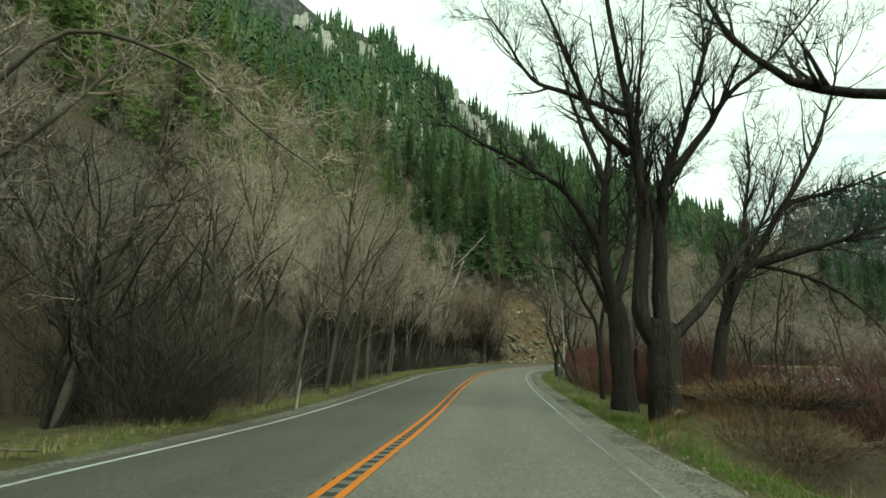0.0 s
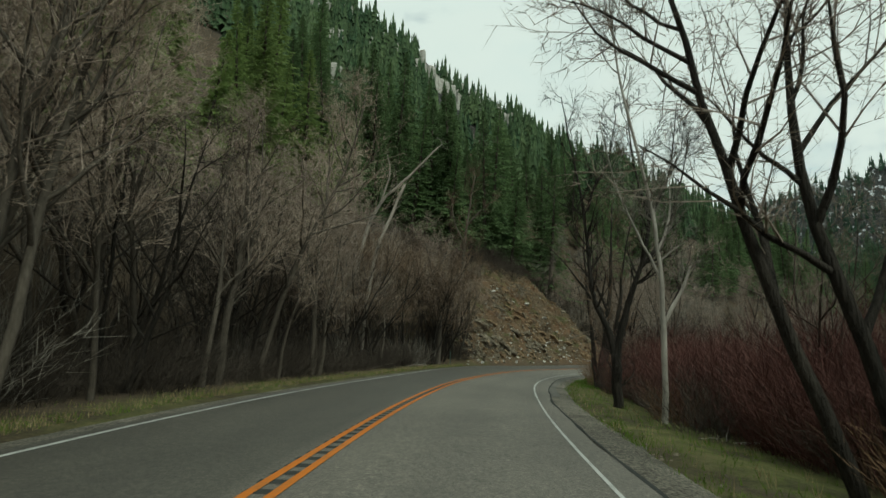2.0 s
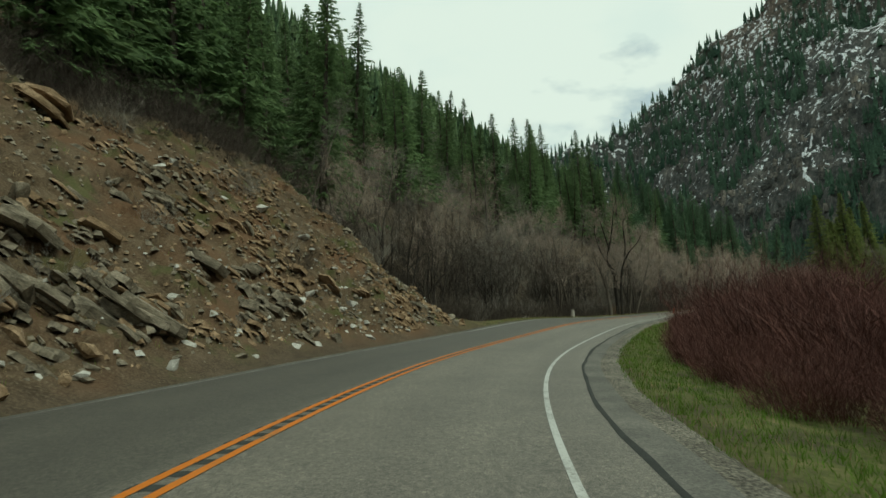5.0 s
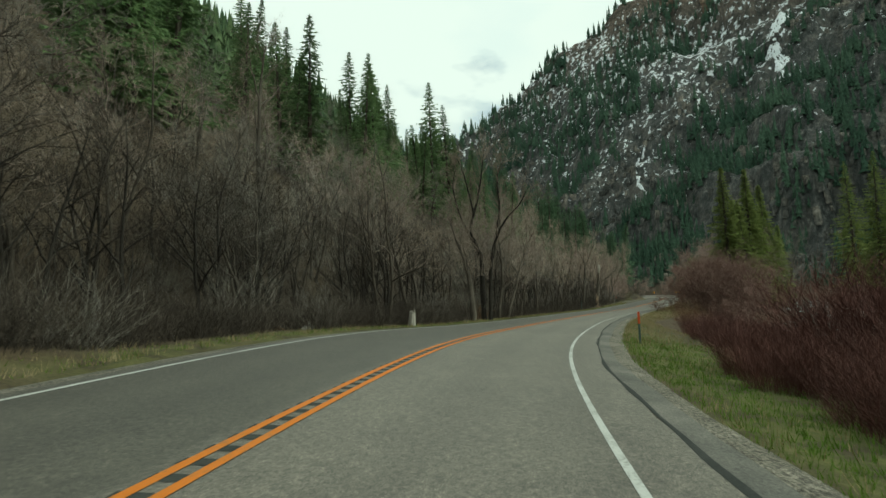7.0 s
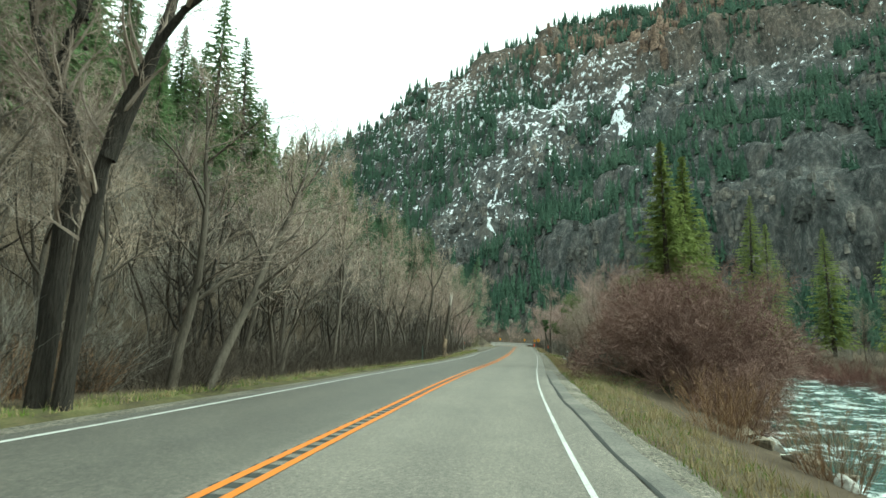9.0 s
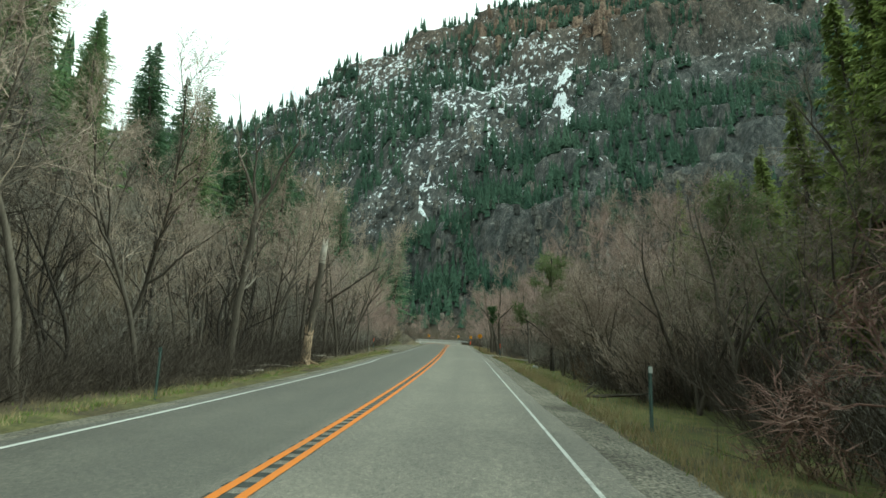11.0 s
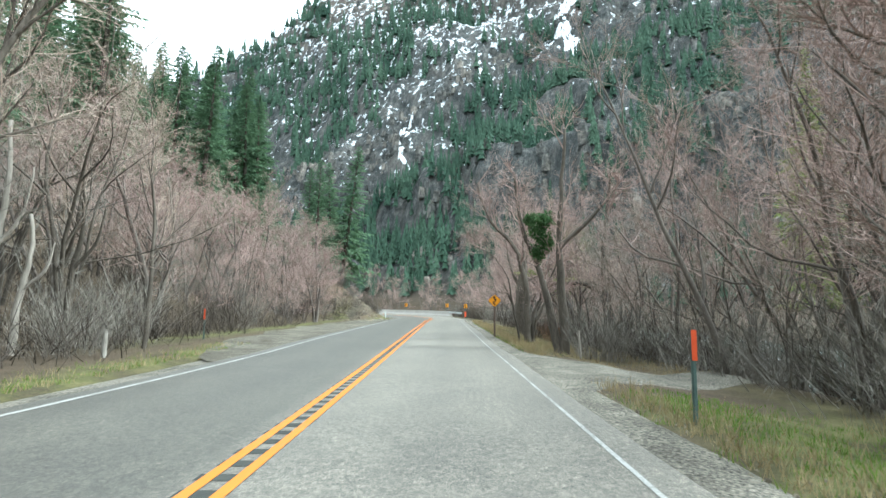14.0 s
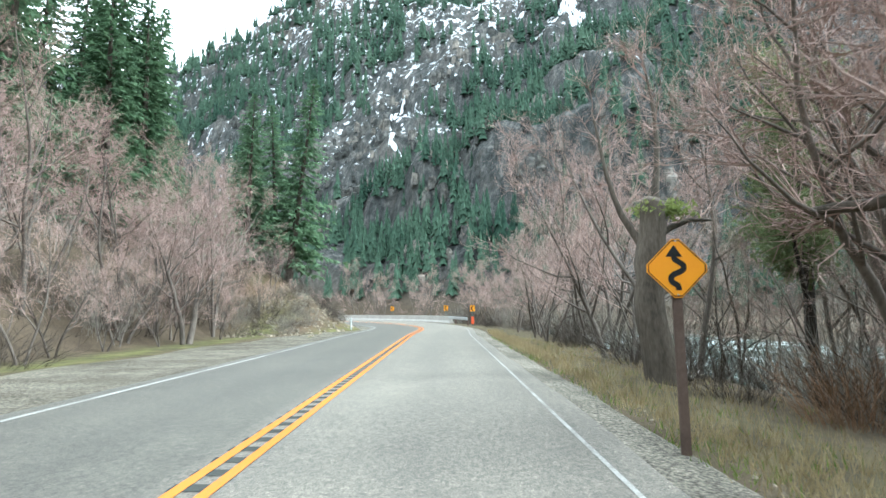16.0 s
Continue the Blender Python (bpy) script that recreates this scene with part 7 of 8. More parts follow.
for i in range(230):
    s = rr.uniform(CUT[0], CUT[1] + 3)
    lat = -5.9 - 11 * rr.random() ** 1.4
    rock(rr.choice(("grey", "grey", "tan", "pale")), s, lat, 0.08 + 0.34 * rr.random() ** 2.2, rr)
for s, lat, size in ((84.5, -6.0, 0.22), (87, -5.9, 0.3), (90.2, -5.8, 0.2), (92.6, -6.0, 0.26), (80, -5.9, 0.2), (98, -5.9, 0.22), (102, -6.0, 0.2), (77, -5.8, 0.16)):
    rock("pale", s, lat, size, rr)


def rubble(name, label, seed, count, spot, lo, hi, material, cut=False):
    r = random.Random(seed)
    pos = [spot(r) for _ in range(count)]
    x, y, _ = on_road(np.array([a for a, _ in pos]), np.array([b for _, b in pos]))
    z = terrain(x, y)[0]
    if cut:
        x, y, z = cut_surface(np.array([a for a, _ in pos]), np.array([-b for _, b in pos]))
    buf = Buf()
    for px, py, pz in zip(x, y, z):
        q = r.uniform(lo, hi) * (1 if r.random() < 0.85 else 1.8)
        i = len(buf.v)
        a = r.uniform(0, 6)
        for k in range(5):
            b = a + k * 1.2566
            buf.v.append(Vector((px + q * math.cos(b) * r.uniform(0.7, 1.2), py + q * math.sin(b) * r.uniform(0.7, 1.2), pz - q * 0.3 + r.uniform(-0.2, 0.2) * q)))
        for k in range(3):
            b = a + k * 2.0944
            buf.v.append(Vector((px + q * 0.5 * math.cos(b), py + q * 0.5 * math.sin(b), pz + q * r.uniform(0.3, 0.7))))
        buf.f += [(i, i + 1, i + 5), (i + 1, i + 2, i + 6, i + 5), (i + 2, i + 3, i + 6), (i + 3, i + 4, i + 7, i + 6), (i + 4, i, i + 5, i + 7), (i + 5, i + 6, i + 7)]
    return tagged(new(name, buf.mesh(name, material)), label, "rubble", kind="stuff")


rubble("scree", "loose grey stones over the slope of the cut", 31, 5200, lambda r: (r.uniform(CUT[0] - 4, CUT[1] + 5), -6.0 - 13 * r.random() ** 1.5), 0.03, 0.13, ROCK_GREY, True)
rubble("scree", "loose pale stones at the foot of the cut", 36, 700, lambda r: (r.uniform(CUT[0] - 4, CUT[1] + 5), -5.6 - 4.5 * r.random() ** 1.8), 0.03, 0.12, ROCK_PALE, True)
rubble("scree", "loose rusty stones over the slope of the cut", 32, 2200, lambda r: (r.uniform(CUT[0] - 4, CUT[1] + 5), -5.5 - 13 * r.random() ** 1.2), 0.03, 0.12, ROCK_TAN, True)
rubble("scree", "loose stones of the bank at the bend", 33, 900, lambda r: (r.uniform(262, 305), -5.6 - 5 * r.random()), 0.05, 0.2, ROCK_GREY)
rubble("shoulder_stones", "loose pebbles along the gravel shoulder", 34, 5200, lambda r: (r.uniform(0, 260), 4.25 + abs(r.gauss(0, 0.4))), 0.014, 0.042, ROCK_GREY)
rubble("shoulder_stones", "loose pebbles along the far gravel shoulder", 35, 1500, lambda r: (r.uniform(0, 260), -4.75 - abs(r.gauss(0, 0.25))), 0.010, 0.028, ROCK_GREY)
for s, lat, size, kind in ((146.0, 8.9, 0.22, "pale"), (147.2, 9.2, 0.35, "grey"), (149.0, 9.4, 0.35, "grey"), (143.5, 9.2, 0.3, "grey"), (151, 9.6, 0.4, "grey"), (141.5, 9.4, 0.3, "grey"), (153, 9.8, 0.3, "pale"), (139.5, 9.9, 0.35, "grey"), (150.0, 8.9, 0.25, "pale"), (152.2, 9.2, 0.28, "grey"), (148.2, 9.0, 0.2, "pale"), (154.5, 9.6, 0.35, "grey")):
    rock(kind, s, lat, size, rr, "boulders of the river bank", label="grey boulder on the river bank")
for s, lat, size in ((16.6, 7.7, 0.5), (15.8, 8.3, 0.5), (13.3, 6.55, 0.36), (12.9, 6.5, 0.24), (13.5, 6.1, 0.2)):
    rock("grey", s, lat, size, rr, "", label="mossy grey boulder at the verge by the willow")
for i in range(9):
    rock(rr.choice(("pale", "tan", "grey")), rr.uniform(120, 136), -rr.uniform(7.5, 12), rr.uniform(0.15, 0.35), rr, "", label="small rock lying among the brush")


for s, lat, h in ((97.9, -10.8, 1.5), (86.1, -8.6, 1.4), (98.3, -7.5, 0.9), (101, -7.2, 0.8), (90.5, -7.0, 0.7), (95, -13.0, 1.0), (103.5, -9.0, 1.0), (83.0, -7.2, 1.0)):
    shrub_kind("slope_shrub", "small leafless shrub growing on the stony cut", "shrubs of the cut", TWIG_GREY, put_at(s, lat, 0.1), seed=int(s * 10), height=h, width=h * 1.3, stems=26, subs=8, fat=0.008, arch=0.5)


# ---- grass ----
def grass(name, label, seed, count, spot, lo, hi, material, wide=0.008):
    r = random.Random(seed)
    pos = [spot(r) for _ in range(count)]
    x, y, _ = on_road(np.array([a for a, _ in pos]), np.array([b for _, b in pos]))
    z = terrain(x, y)[0]
    buf = Buf()
    for px, py, pz in zip(x, y, z):
        for k in range(4):
            p = Vector((px + r.gauss(0, 0.06), py + r.gauss(0, 0.06), pz - 0.03))
            d = Vector((r.gauss(0, 0.35), r.gauss(0, 0.35), 1)).normalized()
            buf.twig(p, p + d * r.uniform(lo, hi), wide)
    return tagged(new(name, buf.mesh(name, material)), label, "grass", kind="stuff")


def verge_r(r):
    s = r.uniform(2, 262) if r.random() < 0.6 else r.uniform(2, 130)
    s += 12 if 217.5 < s < 226.5 else 10 if s < 13 else 0
    edge = float(edge_of(GRAVEL_EDGE, s))
    return s, edge + (float(river_edge(s)) - 8.4) * r.random() ** 1.5 if r.random() < 0.7 else edge - 0.12 + abs(r.gauss(0, 0.35))


def verge_l(r):
    s = r.choice((r.uniform(0, 76), r.uniform(112, 228)))
    return s, -5.3 - abs(r.gauss(0, 0.75))


def curve_r(r):
    return r.uniform(58, 128), 5.35 + 3.0 * r.random()


grass("verge_grass", "short green grass on the roadside verge", 41, 7000, verge_r, 0.06, 0.20, GRASS_GREEN)
grass("verge_grass", "short green grass on the inside of the curve", 42, 5500, curve_r, 0.06, 0.2, GRASS_FRESH)
grass("verge_grass", "green grass along the edge of the wood", 43, 4200, verge_l, 0.05, 0.17, GRASS_GREEN)
def cut_tufts(r):
    return r.uniform(CUT[0] - 3, CUT[1] + 4), -6.0 - 11 * r.random()


grass("slope_tufts", "sparse green tufts on the stony cut", 46, 1500, cut_tufts, 0.08, 0.24, GRASS_GREEN)
grass("slope_tufts", "sparse dry tufts on the stony cut", 47, 900, cut_tufts, 0.1, 0.3, GRASS_DRY, 0.006)


def verge_dry(r):
    s = r.uniform(2, 262) if r.random() < 0.4 else r.uniform(125, 262)
    s += 12 if 217.5 < s < 226.5 else 0
    return s, float(edge_of(GRAVEL_EDGE, s)) + 0.05 + (float(river_edge(s)) - 8.5) * r.random() ** 1.3


grass("dry_grass", "dry straw-coloured grass on the roadside verge", 44, 9000, verge_dry, 0.08, 0.32, GRASS_DRY, 0.006)
grass("dry_grass", "dry straw-coloured grass along the gravel edge", 48, 3600, lambda r: (r.uniform(170, 219) if r.random() < 0.5 else r.uniform(226, 272), 5.0 + abs(r.gauss(0, 0.45))), 0.1, 0.36, GRASS_DRY, 0.006)
grass("dry_grass", "dry straw-coloured grass over the mound by the willows", 49, 1100, lambda r: (r.gauss(12.4, 1.2), r.gauss(7.0, 0.8)), 0.15, 0.45, TWIG_TAN, 0.006)
grass("verge_grass", "green grass along the gravel by the willows", 50, 700, lambda r: (r.uniform(3, 17), 5.0 + abs(r.gauss(0, 0.45))), 0.06, 0.2, GRASS_GREEN)
grass("verge_grass", "bright green grass beside the gravel track", 51, 1100, lambda r: (r.uniform(209, 218.6), 5.35 + 3.0 * r.random() ** 1.2), 0.05, 0.16, GRASS_FRESH)
grass("dry_grass", "dry grass behind the gravel track", 52, 1300, lambda r: (r.uniform(223.5, 234), 6.2 + 4.5 * r.random()), 0.06, 0.2, GRASS_DRY, 0.006)
grass("dry_grass", "dry straw-coloured grass at the edge of the wood", 45, 4200, verge_l, 0.07, 0.25, GRASS_DRY, 0.006)


# ---- signs, posts and rail ----
def box_mesh(name, x, y, z, material, bevel=0.0):
    bm = bmesh.new()
    bmesh.ops.create_cube(bm, size=1.0)
    for v in bm.verts:
        v.co = Vector((v.co.x * x, v.co.y * y, (v.co.z + 0.5) * z))
    if bevel:
        bmesh.ops.bevel(bm, geom=bm.edges[:], offset=bevel, segments=2, affect="EDGES")
    me = bpy.data.meshes.new(name)
    bm.to_mesh(me)
    bm.free()
    me.materials.append(material)
    return me


def channel_mesh(height, material, w=0.07):
    """A U-channel steel post."""
    buf, t = Buf(), 0.006
    line = [(-w / 2, 0.03), (-w / 4, 0.03), (-w / 4, 0), (w / 4, 0), (w / 4, 0.03), (w / 2, 0.03)]
    for z in (-0.3, height):
        for x, y in line:
            buf.v.append(Vector((x, y, z)))
        for x, y in line:
            buf.v.append(Vector((x, y + t, z)))
    n = len(line)
    for k in range(n - 1):
        buf.f.append((k, k + 1, k + 1 + 2 * n, k + 2 * n))
        buf.f.append((k + n, k + n + 2 * n, k + 1 + 3 * n, k + 1 + n))
        buf.f.append((k + 2 * n, k + 1 + 2 * n, k + 1 + 3 * n, k + 3 * n))
    return buf.mesh("post", material)


def delineator(s, lat, height, body, cap, label, cap_h=0.12, lean=0):
    t = thing("delineator_post", put_at(s, lat), label, "marker post", "marker posts along the road", heading(s))
    t.matrix_world = t.matrix_world @ pose(0, 0, 0, 0, lean, 0)
    part("post", channel_mesh(height, body), t)
    c = part("reflector", box_mesh("reflector", 0.075, 0.012, cap_h, cap, 0.004), t)
    c.matrix_basis = Matrix.Translation((0, -0.012, height - cap_h - 0.01))


for s, lat, h in ((33.0, 5.4, 1.2), (71.9, 5.55, 1.3), (177.6, 5.75, 1.2)):
    delineator(s, lat, h, POST_GREEN, REFLECT, "weathered green steel marker post with a pale reflector")
for s, lat, h in ((34.6, -5.6, 1.15), (74.6, -6.3, 1.1), (180.4, -5.6, 1.2)):
    delineator(s, lat, h, POST_GREEN, POST_GREEN, "weathered green steel marker post")
for s, lat, h in ((125.8, 5.8, 1.15), (215.2, 5.35, 1.3), (230.0, -8.0, 1.25)):
    delineator(s, lat, h, POST_GREEN, ORANGE, "steel marker post with a bright orange top", 0.42)


def stub(s, lat, h, r0, material, label, category, name):
    r, buf = random.Random(int(s * 7)), Buf()
    buf.tube([Vector((0, 0, -0.3)), Vector((0.02, 0, h * 0.5)), Vector((0.05, 0.02, h))], [r0 * 1.15, r0, r0 * 0.85], 8)
    for k in range(5):
        a = k * 1.26
        buf.spike(Vector((0.05 + r0 * 0.6 * math.cos(a), r0 * 0.6 * math.sin(a), h - 0.03)), Vector((0.05 + r0 * 0.7 * math.cos(a), r0 * 0.7 * math.sin(a), h + r.uniform(0.05, 0.2))), r0 * 0.35)
    ob = new(name, buf.mesh(name, material, False))
    ob.matrix_world = Matrix.Translation(put_at(s, lat)) @ pose(0, 0, 0, r.gauss(0, 4), r.gauss(0, 4), 0)
    return tagged(ob, label, category)


stub(19.4, -5.3, 0.75, 0.05, BARK_PALE, "pale splintered wooden post stub on the verge", "post", "wooden_stub")
stub(133.0, -5.95, 0.75, 0.2, BARK_PALE, "pale sawn tree stump at the edge of the wood", "stump", "tree_stump")
stub(134.0, -6.4, 0.6, 0.13, BARK_DARK, "dark broken tree stump beside the verge", "stump", "tree_stump")
stub(226.6, 6.6, 0.9, 0.045, DEADWOOD, "pale broken sapling stump among dry grass", "stump", "tree_stump")
stub(222.5, -7.4, 0.7, 0.07, BARK_PALE, "pale splintered stump beside the verge", "stump", "tree_stump")


def log(s, lat, length, r0, turn, material, label, lift=0.1, rise=0.0):
    r, buf = random.Random(int(s * 13 + lat * 5)), Buf()
    bend = [Vector((0, r.gauss(0, 0.07), r.gauss(0, 0.03))) * length for _ in range(4)]
    pts = [Vector((length * (k / 9 - 0.5), 0, lift + rise * k / 9)) + bend[k // 3].lerp(bend[min(k // 3 + 1, 3)], k % 3 / 3) for k in range(10)]
    for q in pts:
        q.z = max(q.z, 0.02)
    buf.tube(pts, [r0 * (1 - 0.07 * k) * r.uniform(0.85, 1.15) for k in range(10)], 7)
    ob = new("fallen_branch", buf.mesh("fallen_branch", material, True))
    ob.matrix_world = Matrix.Translation(put_at(s, lat)) @ pose(0, 0, 0, 0, 0, turn)
    for k in range(7):
        p, side = pts[r.randrange(9)], Buf()
        out = Vector((r.gauss(0, 0.5), r.gauss(0, 0.5), abs(r.gauss(0.2, 0.3)))) * length * 0.22
        side.tube([p, p + out * 0.5 + rand_dir(r) * 0.03, p + out], [r0 * 0.35, r0 * 0.2, 0.004], 5)
        part("side_branch", side.mesh("side_branch", material, True), ob)
    return tagged(ob, label, "fallen branch", "fallen wood")


for s, lat, ln, r0, turn, m in ((188.7, -6.6, 1.6, 0.09, 60, DEADWOOD), (187.2, -6.9, 2.0, 0.08, 10, BARK), (192.0, -7.0, 2.2, 0.07, 30, DEADWOOD), (197.5, -6.5, 1.6, 0.05, 15, BARK), (66, -7.2, 3.0, 0.06, 95, BARK), (70, -6.8, 2.0, 0.05, 60, DEADWOOD), (78.5, -6.4, 1.6, 0.05, 70, BARK), (27.5, -6.8, 2.4, 0.06, 50, BARK), (8, -6.4, 2.0, 0.05, 20, BARK), (203, -7.4, 2.2, 0.07, 80, DEADWOOD), (206, -6.6, 1.6, 0.05, 10, BARK), (185, 7.3, 3.2, 0.06, 20, BARK), (188, 6.9, 2.6, 0.04, 60, BARK), (209.5, 7.5, 2.6, 0.07, 35, BARK), (43.4, 7.6, 2.4, 0.05, 25, BARK_PALE), (246, 8.6, 2.0, 0.06, 60, BARK_PALE), (144, -8.0, 3.2, 0.06, 110, BARK_PALE), (133, -8.2, 2.4, 0.06, 40, DEADWOOD), (127, -8.0, 2.4, 0.06, 140, BARK), (14, 8.6, 3.4, 0.06, 10, BARK), (200, -9.0, 3.0, 0.07, 130, BARK_PALE)):
    log(s, lat, ln, r0, turn + heading(s), m, "fallen %s branch lying among the verge brush" % ("bleached" if m is not BARK else "brown"), 0.1, 0.25 * (ln > 2.5))


def flat_outline(name, pts, material, y, thick=0.003):
    """A flat shape in the x-z plane with a little depth."""
    bm = bmesh.new()
    face = bm.faces.new([bm.verts.new((x, y, z)) for x, z in pts])
    out = bmesh.ops.extrude_face_region(bm, geom=[face])
    for v in out["geom"]:
        if isinstance(v, bmesh.types.BMVert):
            v.co.y += thick
    bmesh.ops.recalc_face_normals(bm, faces=bm.faces[:])
    me = bpy.data.meshes.new(name)
    bm.to_mesh(me)
    bm.free()
    me.materials.append(material)
    return me


def diamond(half, cut=0.04):
    pts = []
    for k in range(4):
        a = math.pi / 2 * k
        for off in (-cut, cut):
            pts.append(((half - abs(cut)) * math.cos(a) - off * math.sin(a) * 1.0, (half - abs(cut)) * math.sin(a) + off * math.cos(a)))
    return pts


def winding_sign(s, lat, half, centre):
    at = put_at(s, lat)
    t = thing("warning_sign", at, "yellow diamond winding-road warning sign on a brown post", "road sign", "", heading(s) - 3)
    part("post", box_mesh("post", 0.10, 0.05, centre + half * 0.6 + 0.3, POST_BROWN, 0.008), t, "brown steel post").matrix_basis = Matrix.Translation((0, 0.05, -0.3))
    plate = part("plate", flat_outline("plate", diamond(half), SIGN_YELLOW, 0, 0.006), t)
    plate.matrix_basis = Matrix.Translation((0, 0, centre))
    rim_out, rim_in = diamond(half * 0.965), diamond(half * 0.93)
    buf = Buf()
    for x, z in rim_out + rim_in:
        buf.v.append(Vector((x, -0.003, z)))
    for k in range(8):
        j = (k + 1) % 8
        buf.f.append((k, j, 8 + j, 8 + k))
    part("border", buf.mesh("border", SIGN_BLACK), plate, "thin black border")
    # winding arrow: a snaking band and a head
    bends = [(0.02, -0.66), (0.01, -0.53), (-0.15, -0.42), (-0.19, -0.30), (-0.10, -0.19), (0.09, -0.11), (0.20, -0.01), (0.18, 0.10), (0.06, 0.19), (-0.05, 0.27), (-0.07, 0.38)]
    mid, buf = [], Buf()
    for k in range(31):
        u = k / 30 * (len(bends) - 1)
        i, w = min(int(u), len(bends) - 2), u - min(int(u), len(bends) - 2)
        q = [Vector(bends[min(max(i + o, 0), len(bends) - 1)]) for o in (-1, 0, 1, 2)]
        c = 0.5 * (2 * q[1] + (q[2] - q[0]) * w + (2 * q[0] - 5 * q[1] + 4 * q[2] - q[3]) * w * w + (3 * q[1] - q[0] - 3 * q[2] + q[3]) * w**3)
        mid.append(Vector((c.x * half, -0.004, c.y * half)))
    for k, p in enumerate(mid):
        d = mid[min(k + 1, 30)] - mid[max(k - 1, 0)]
        side = Vector((d.z, 0, -d.x)).normalized() * half * 0.085
        buf.v += [p - side, p + side]
        if k:
            i = 2 * k
            buf.f.append((i - 2, i - 1, i + 1, i))
    i = len(buf.v)
    top = mid[-1]
    buf.v += [top + Vector((-0.25 * half, 0, -0.03 * half)), top + Vector((0.25 * half, 0, -0.04 * half)), top + Vector((0.01 * half, 0, 0.33 * half))]
    buf.f.append((i, i + 1, i + 2))
    part("arrow", buf.mesh("arrow", SIGN_BLACK), plate, "black winding arrow")
    for z in (-half * 0.82, half * 0.80):
        b = part("bolt", box_mesh("bolt", 0.02, 0.012, 0.02, GALV, 0.004), plate)
        b.matrix_basis = Matrix.Translation((0, -0.006, z))


SIGN_S, SIGN_LAT = float(off_road([155.3], [144.5])[0][0]), float(off_road([155.3], [144.5])[1][0])
winding_sign(SIGN_S, SIGN_LAT, 0.36, 2.22 - ground_at(155.3, 144.5))


def chevron(s, lat, turn, height=1.9):
    t = thing("chevron_sign", put_at(s, lat), "yellow chevron bend marker on a green post", "road sign", "chevron signs of the bend", turn)
    part("post", channel_mesh(height + 0.1, POST_GREEN), t)
    plate = part("plate", box_mesh("plate", 0.46, 0.006, 0.61, SIGN_YELLOW), t)
    plate.matrix_basis = Matrix.Translation((0, -0.012, height - 0.5))
    pts = [(0.14, 0.03), (-0.06, 0.305), (0.14, 0.58), (-0.0, 0.58), (-0.19, 0.305), (-0.0, 0.03)]
    part("chevron", flat_outline("chevron", pts, SIGN_BLACK, -0.008, 0.003), plate, "black chevron")


RAIL_S = 283.0
for s in (284.6, 292.1, 305.8):
    chevron(s, 6.4, heading(255) + 0.5 * (heading(s) - heading(280)))


def guardrail(s0, s1, lat):
    t = thing("guardrail", put_at(s0, lat), "grey galvanised guardrail round the outside of the bend", "guardrail")
    inv = t.matrix_world.inverted()
    prof = [(0.0, 0.42), (0.04, 0.46), (0.0, 0.55), (0.0, 0.57), (0.04, 0.66), (0.0, 0.70)]
    buf = Buf()
    ss = np.arange(s0, s1, 1.0)
    for i, s in enumerate(ss):
        for dx, h in prof:
            x, y, z = on_road(s, lat - dx)
            buf.v.append(inv @ Vector((float(x), float(y), float(z) + h)))
        if i:
            n = len(prof)
            for k in range(n - 1):
                a = (i - 1) * n + k
                buf.f.append((a, a + 1, a + n + 1, a + n))
    part("rail", buf.mesh("rail", GALV, True), t)
    me = box_mesh("post", 0.15, 0.15, 1.1, POST_BROWN, 0.01)
    for s in np.arange(s0 + 0.5, s1, 3.8):
        x, y, z = on_road(s, lat + 0.16)
        p = part("post", me, t)
        p.matrix_world = Matrix.Translation((float(x), float(y), float(z) - 0.42)) @ pose(0, 0, 0, 0, 0, heading(s))


guardrail(RAIL_S, RAIL_S + 6.5, 5.4)


def barrier(s0, s1, lat):
    """Precast concrete barrier segments, set end to end round the bend."""
    prof = [(-0.30, 0.0), (-0.30, 0.08), (-0.12, 0.30), (-0.08, 0.78), (0.08, 0.78), (0.12, 0.30), (0.30, 0.08), (0.30, 0.0)]
    s = s0
    while s < s1:
        t = thing("concrete_barrier", put_at(s, lat), "pale concrete barrier segment round the outside of the bend", "road barrier", "barriers of the bend")
        inv, buf = t.matrix_world.inverted(), Buf()
        for k in range(4):
            for dx, h in prof:
                x, y, z = on_road(s + 3.02 * k / 3, lat + dx)
                buf.v.append(inv @ Vector((float(x), float(y), float(z) - 0.12 + h)))
        n = len(prof)
        for k in range(3):
            for q in range(n - 1):
                a = k * n + q
                buf.f.append((a, a + 1, a + n + 1, a + n))
        buf.f += [tuple(range(n))[::-1], tuple(range(3 * n, 4 * n))]
        part("body", buf.mesh("body", CONCRETE), t)
        s += 3.06


CONCRETE = mottled("pale_concrete", (0.30, 0.28, 0.25), (0.50, 0.47, 0.43), 0.9, 12, 0.9, 0.3, 0.01)
barrier(RAIL_S + 6.0, RAIL_S + 66, 5.75)
om = thing("object_marker", put_at(RAIL_S - 0.6, 5.7), "orange object marker at the end of the guardrail", "marker", "", heading(RAIL_S))
part("post", box_mesh("post", 0.06, 0.05, 1.2, POST_BROWN, 0.006), om).matrix_basis = Matrix.Translation((0, 0.03, -0.3))
part("panel", box_mesh("panel", 0.25, 0.008, 0.7, ORANGE, 0.003), om).matrix_basis = Matrix.Translation((0, 0, 0.2))
wp = thing("marker_stub", put_at(float(off_road([187], [167.6])[0][0]), -5.6), "short white marker post at the bend", "marker post", "")
part("post", box_mesh("post", 0.10, 0.10, 1.1, PLASTIC_WHITE, 0.015), wp).matrix_basis = Matrix.Translation((0, 0, -0.2))
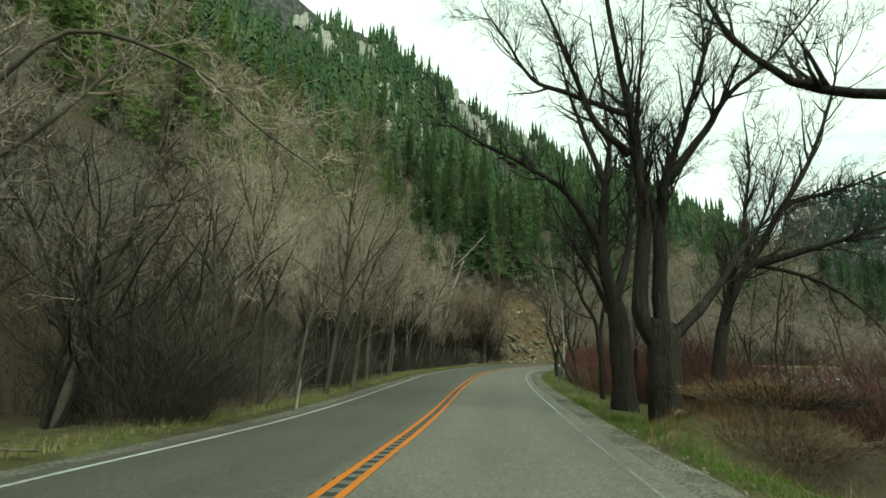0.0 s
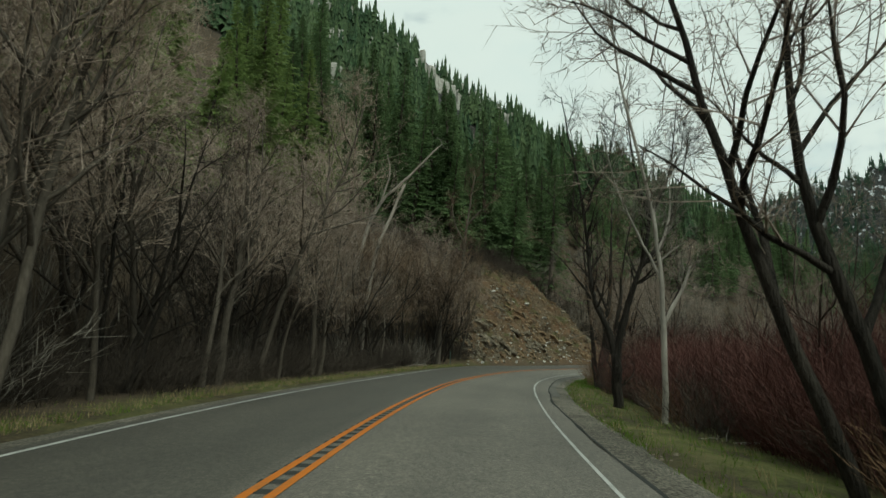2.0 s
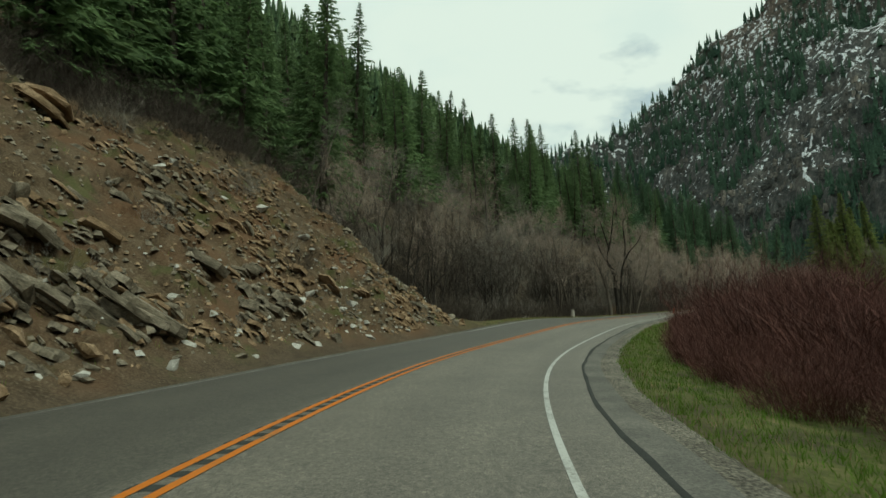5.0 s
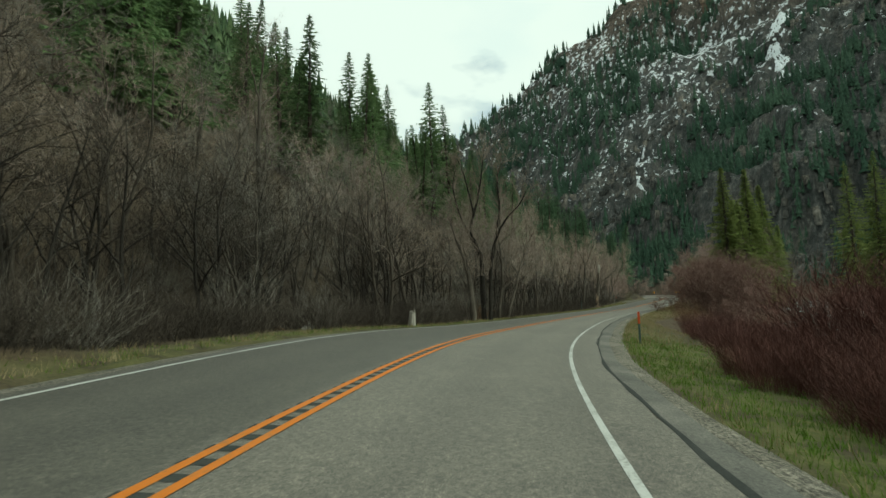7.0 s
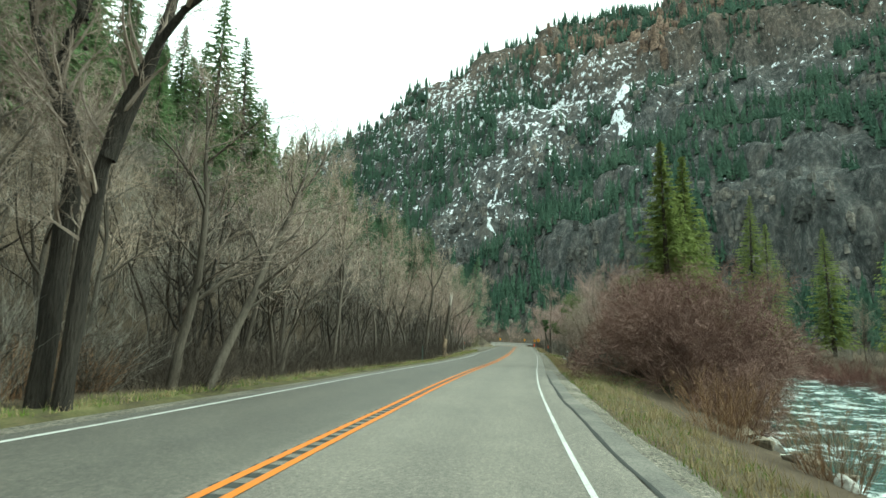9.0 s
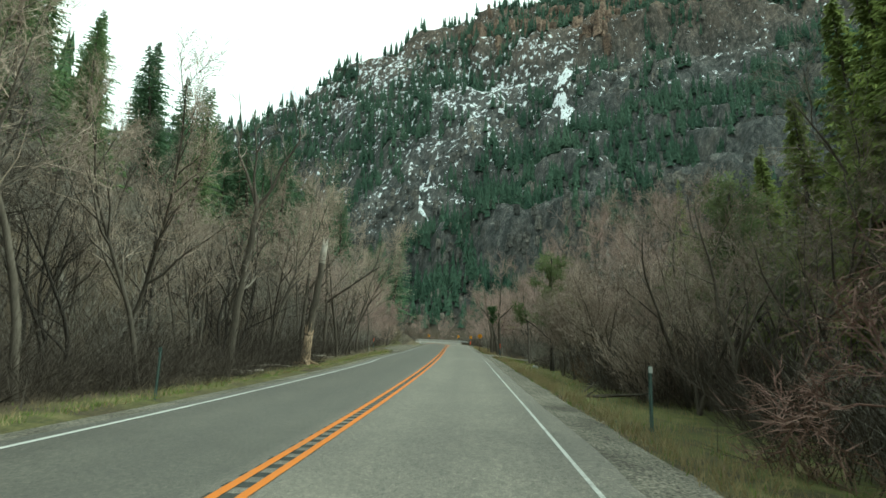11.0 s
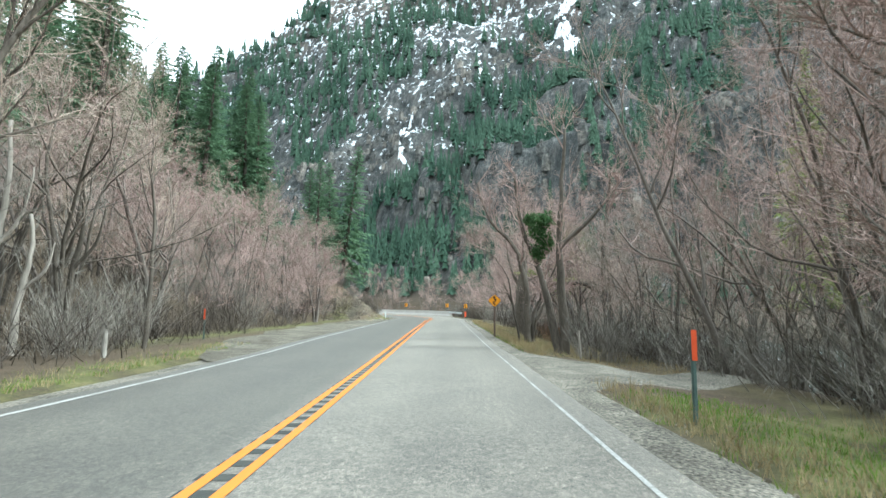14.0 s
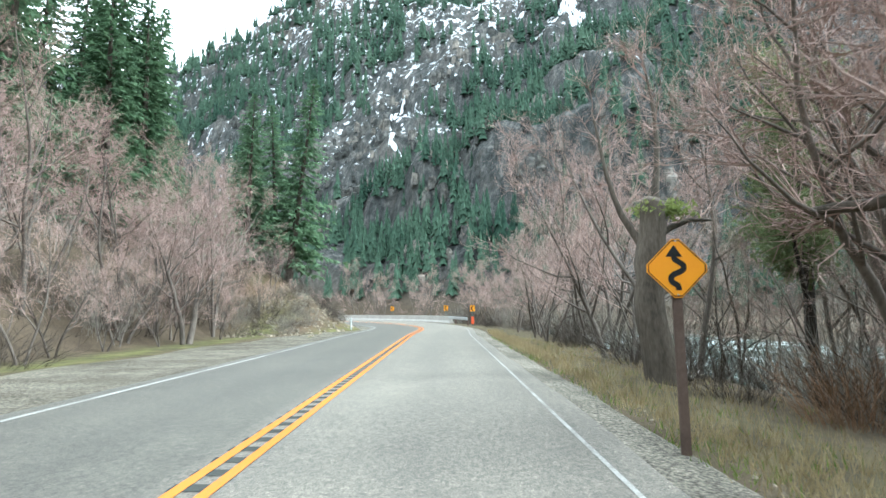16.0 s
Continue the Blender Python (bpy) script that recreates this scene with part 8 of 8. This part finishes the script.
bin_at = put_at(204.3, 6.9)
litter = tagged(new("litter_carton", box_mesh("litter_carton", 0.34, 0.2, 0.13, PLASTIC_WHITE, 0.02)), "crushed white carton lying in the verge grass", "litter")
litter.matrix_world = Matrix.Translation(bin_at) @ pose(0, 0, 0, 6, 8, 20 + heading(204))


# ---- gravel turnout and track ----
def patch(name, label, rows, material):
    """A gravel sheet from rows of station and two offsets."""
    buf = Buf()
    for s, a, b in rows:
        for k in range(7):
            x, y, z = on_road(s, a + (b - a) * k / 6)
            g = max(ground_at(x, y), float(z) - 0.30) if abs(a + (b - a) * k / 6) > 5.6 else float(z) - 0.03
            buf.v.append(Vector((float(x), float(y), g + 0.025)))
    for i in range(len(rows) - 1):
        for k in range(6):
            q = i * 7 + k
            buf.f.append((q, q + 1, q + 8, q + 7))
    return tagged(new(name, buf.mesh(name, material, True)), label, "gravel", kind="structure")


patch("turnout", "dull brown gravel turnout beside the road", [(s, -3.95, -4.33 - 3.6 * math.sin(min(max((s - 222) / 50, 0), 1) * math.pi) ** 0.6 - 0.3 * math.sin(s * 0.8) * (226 < s < 268)) for s in np.arange(222, 272.1, 1.0)], GRAVEL_BROWN)
buf = Buf()
for i in range(9):
    lat = 4.02 + i * 0.79
    low = 219.8 - 3.6 * math.exp(-(lat - 4.5) * 1.2) + 0.9 * max(lat - 7.7, 0)
    high = 223.6 + 5.5 * math.exp(-(lat - 4.6) * 1.0) + 0.8 * max(lat - 8.0, 0)
    mid, half = (low + high) / 2, (high - low) / 2
    for k in range(7):
        x, y, z = on_road(mid + half * (k / 3 - 1), lat)
        buf.v.append(Vector((float(x), float(y), (ground_at(x, y) + 0.06 if lat > 5.9 else float(z) - 0.004 - 0.025 * max(lat - 4.2, 0)) - 0.16 * (k in (0, 6)))))
for i in range(8):
    for k in range(6):
        q = i * 7 + k
        buf.f.append((q, q + 1, q + 8, q + 7))
tagged(new("track", buf.mesh("track", GRAVEL, True)), "gravel track leaving the road into the trees", "track", kind="structure")
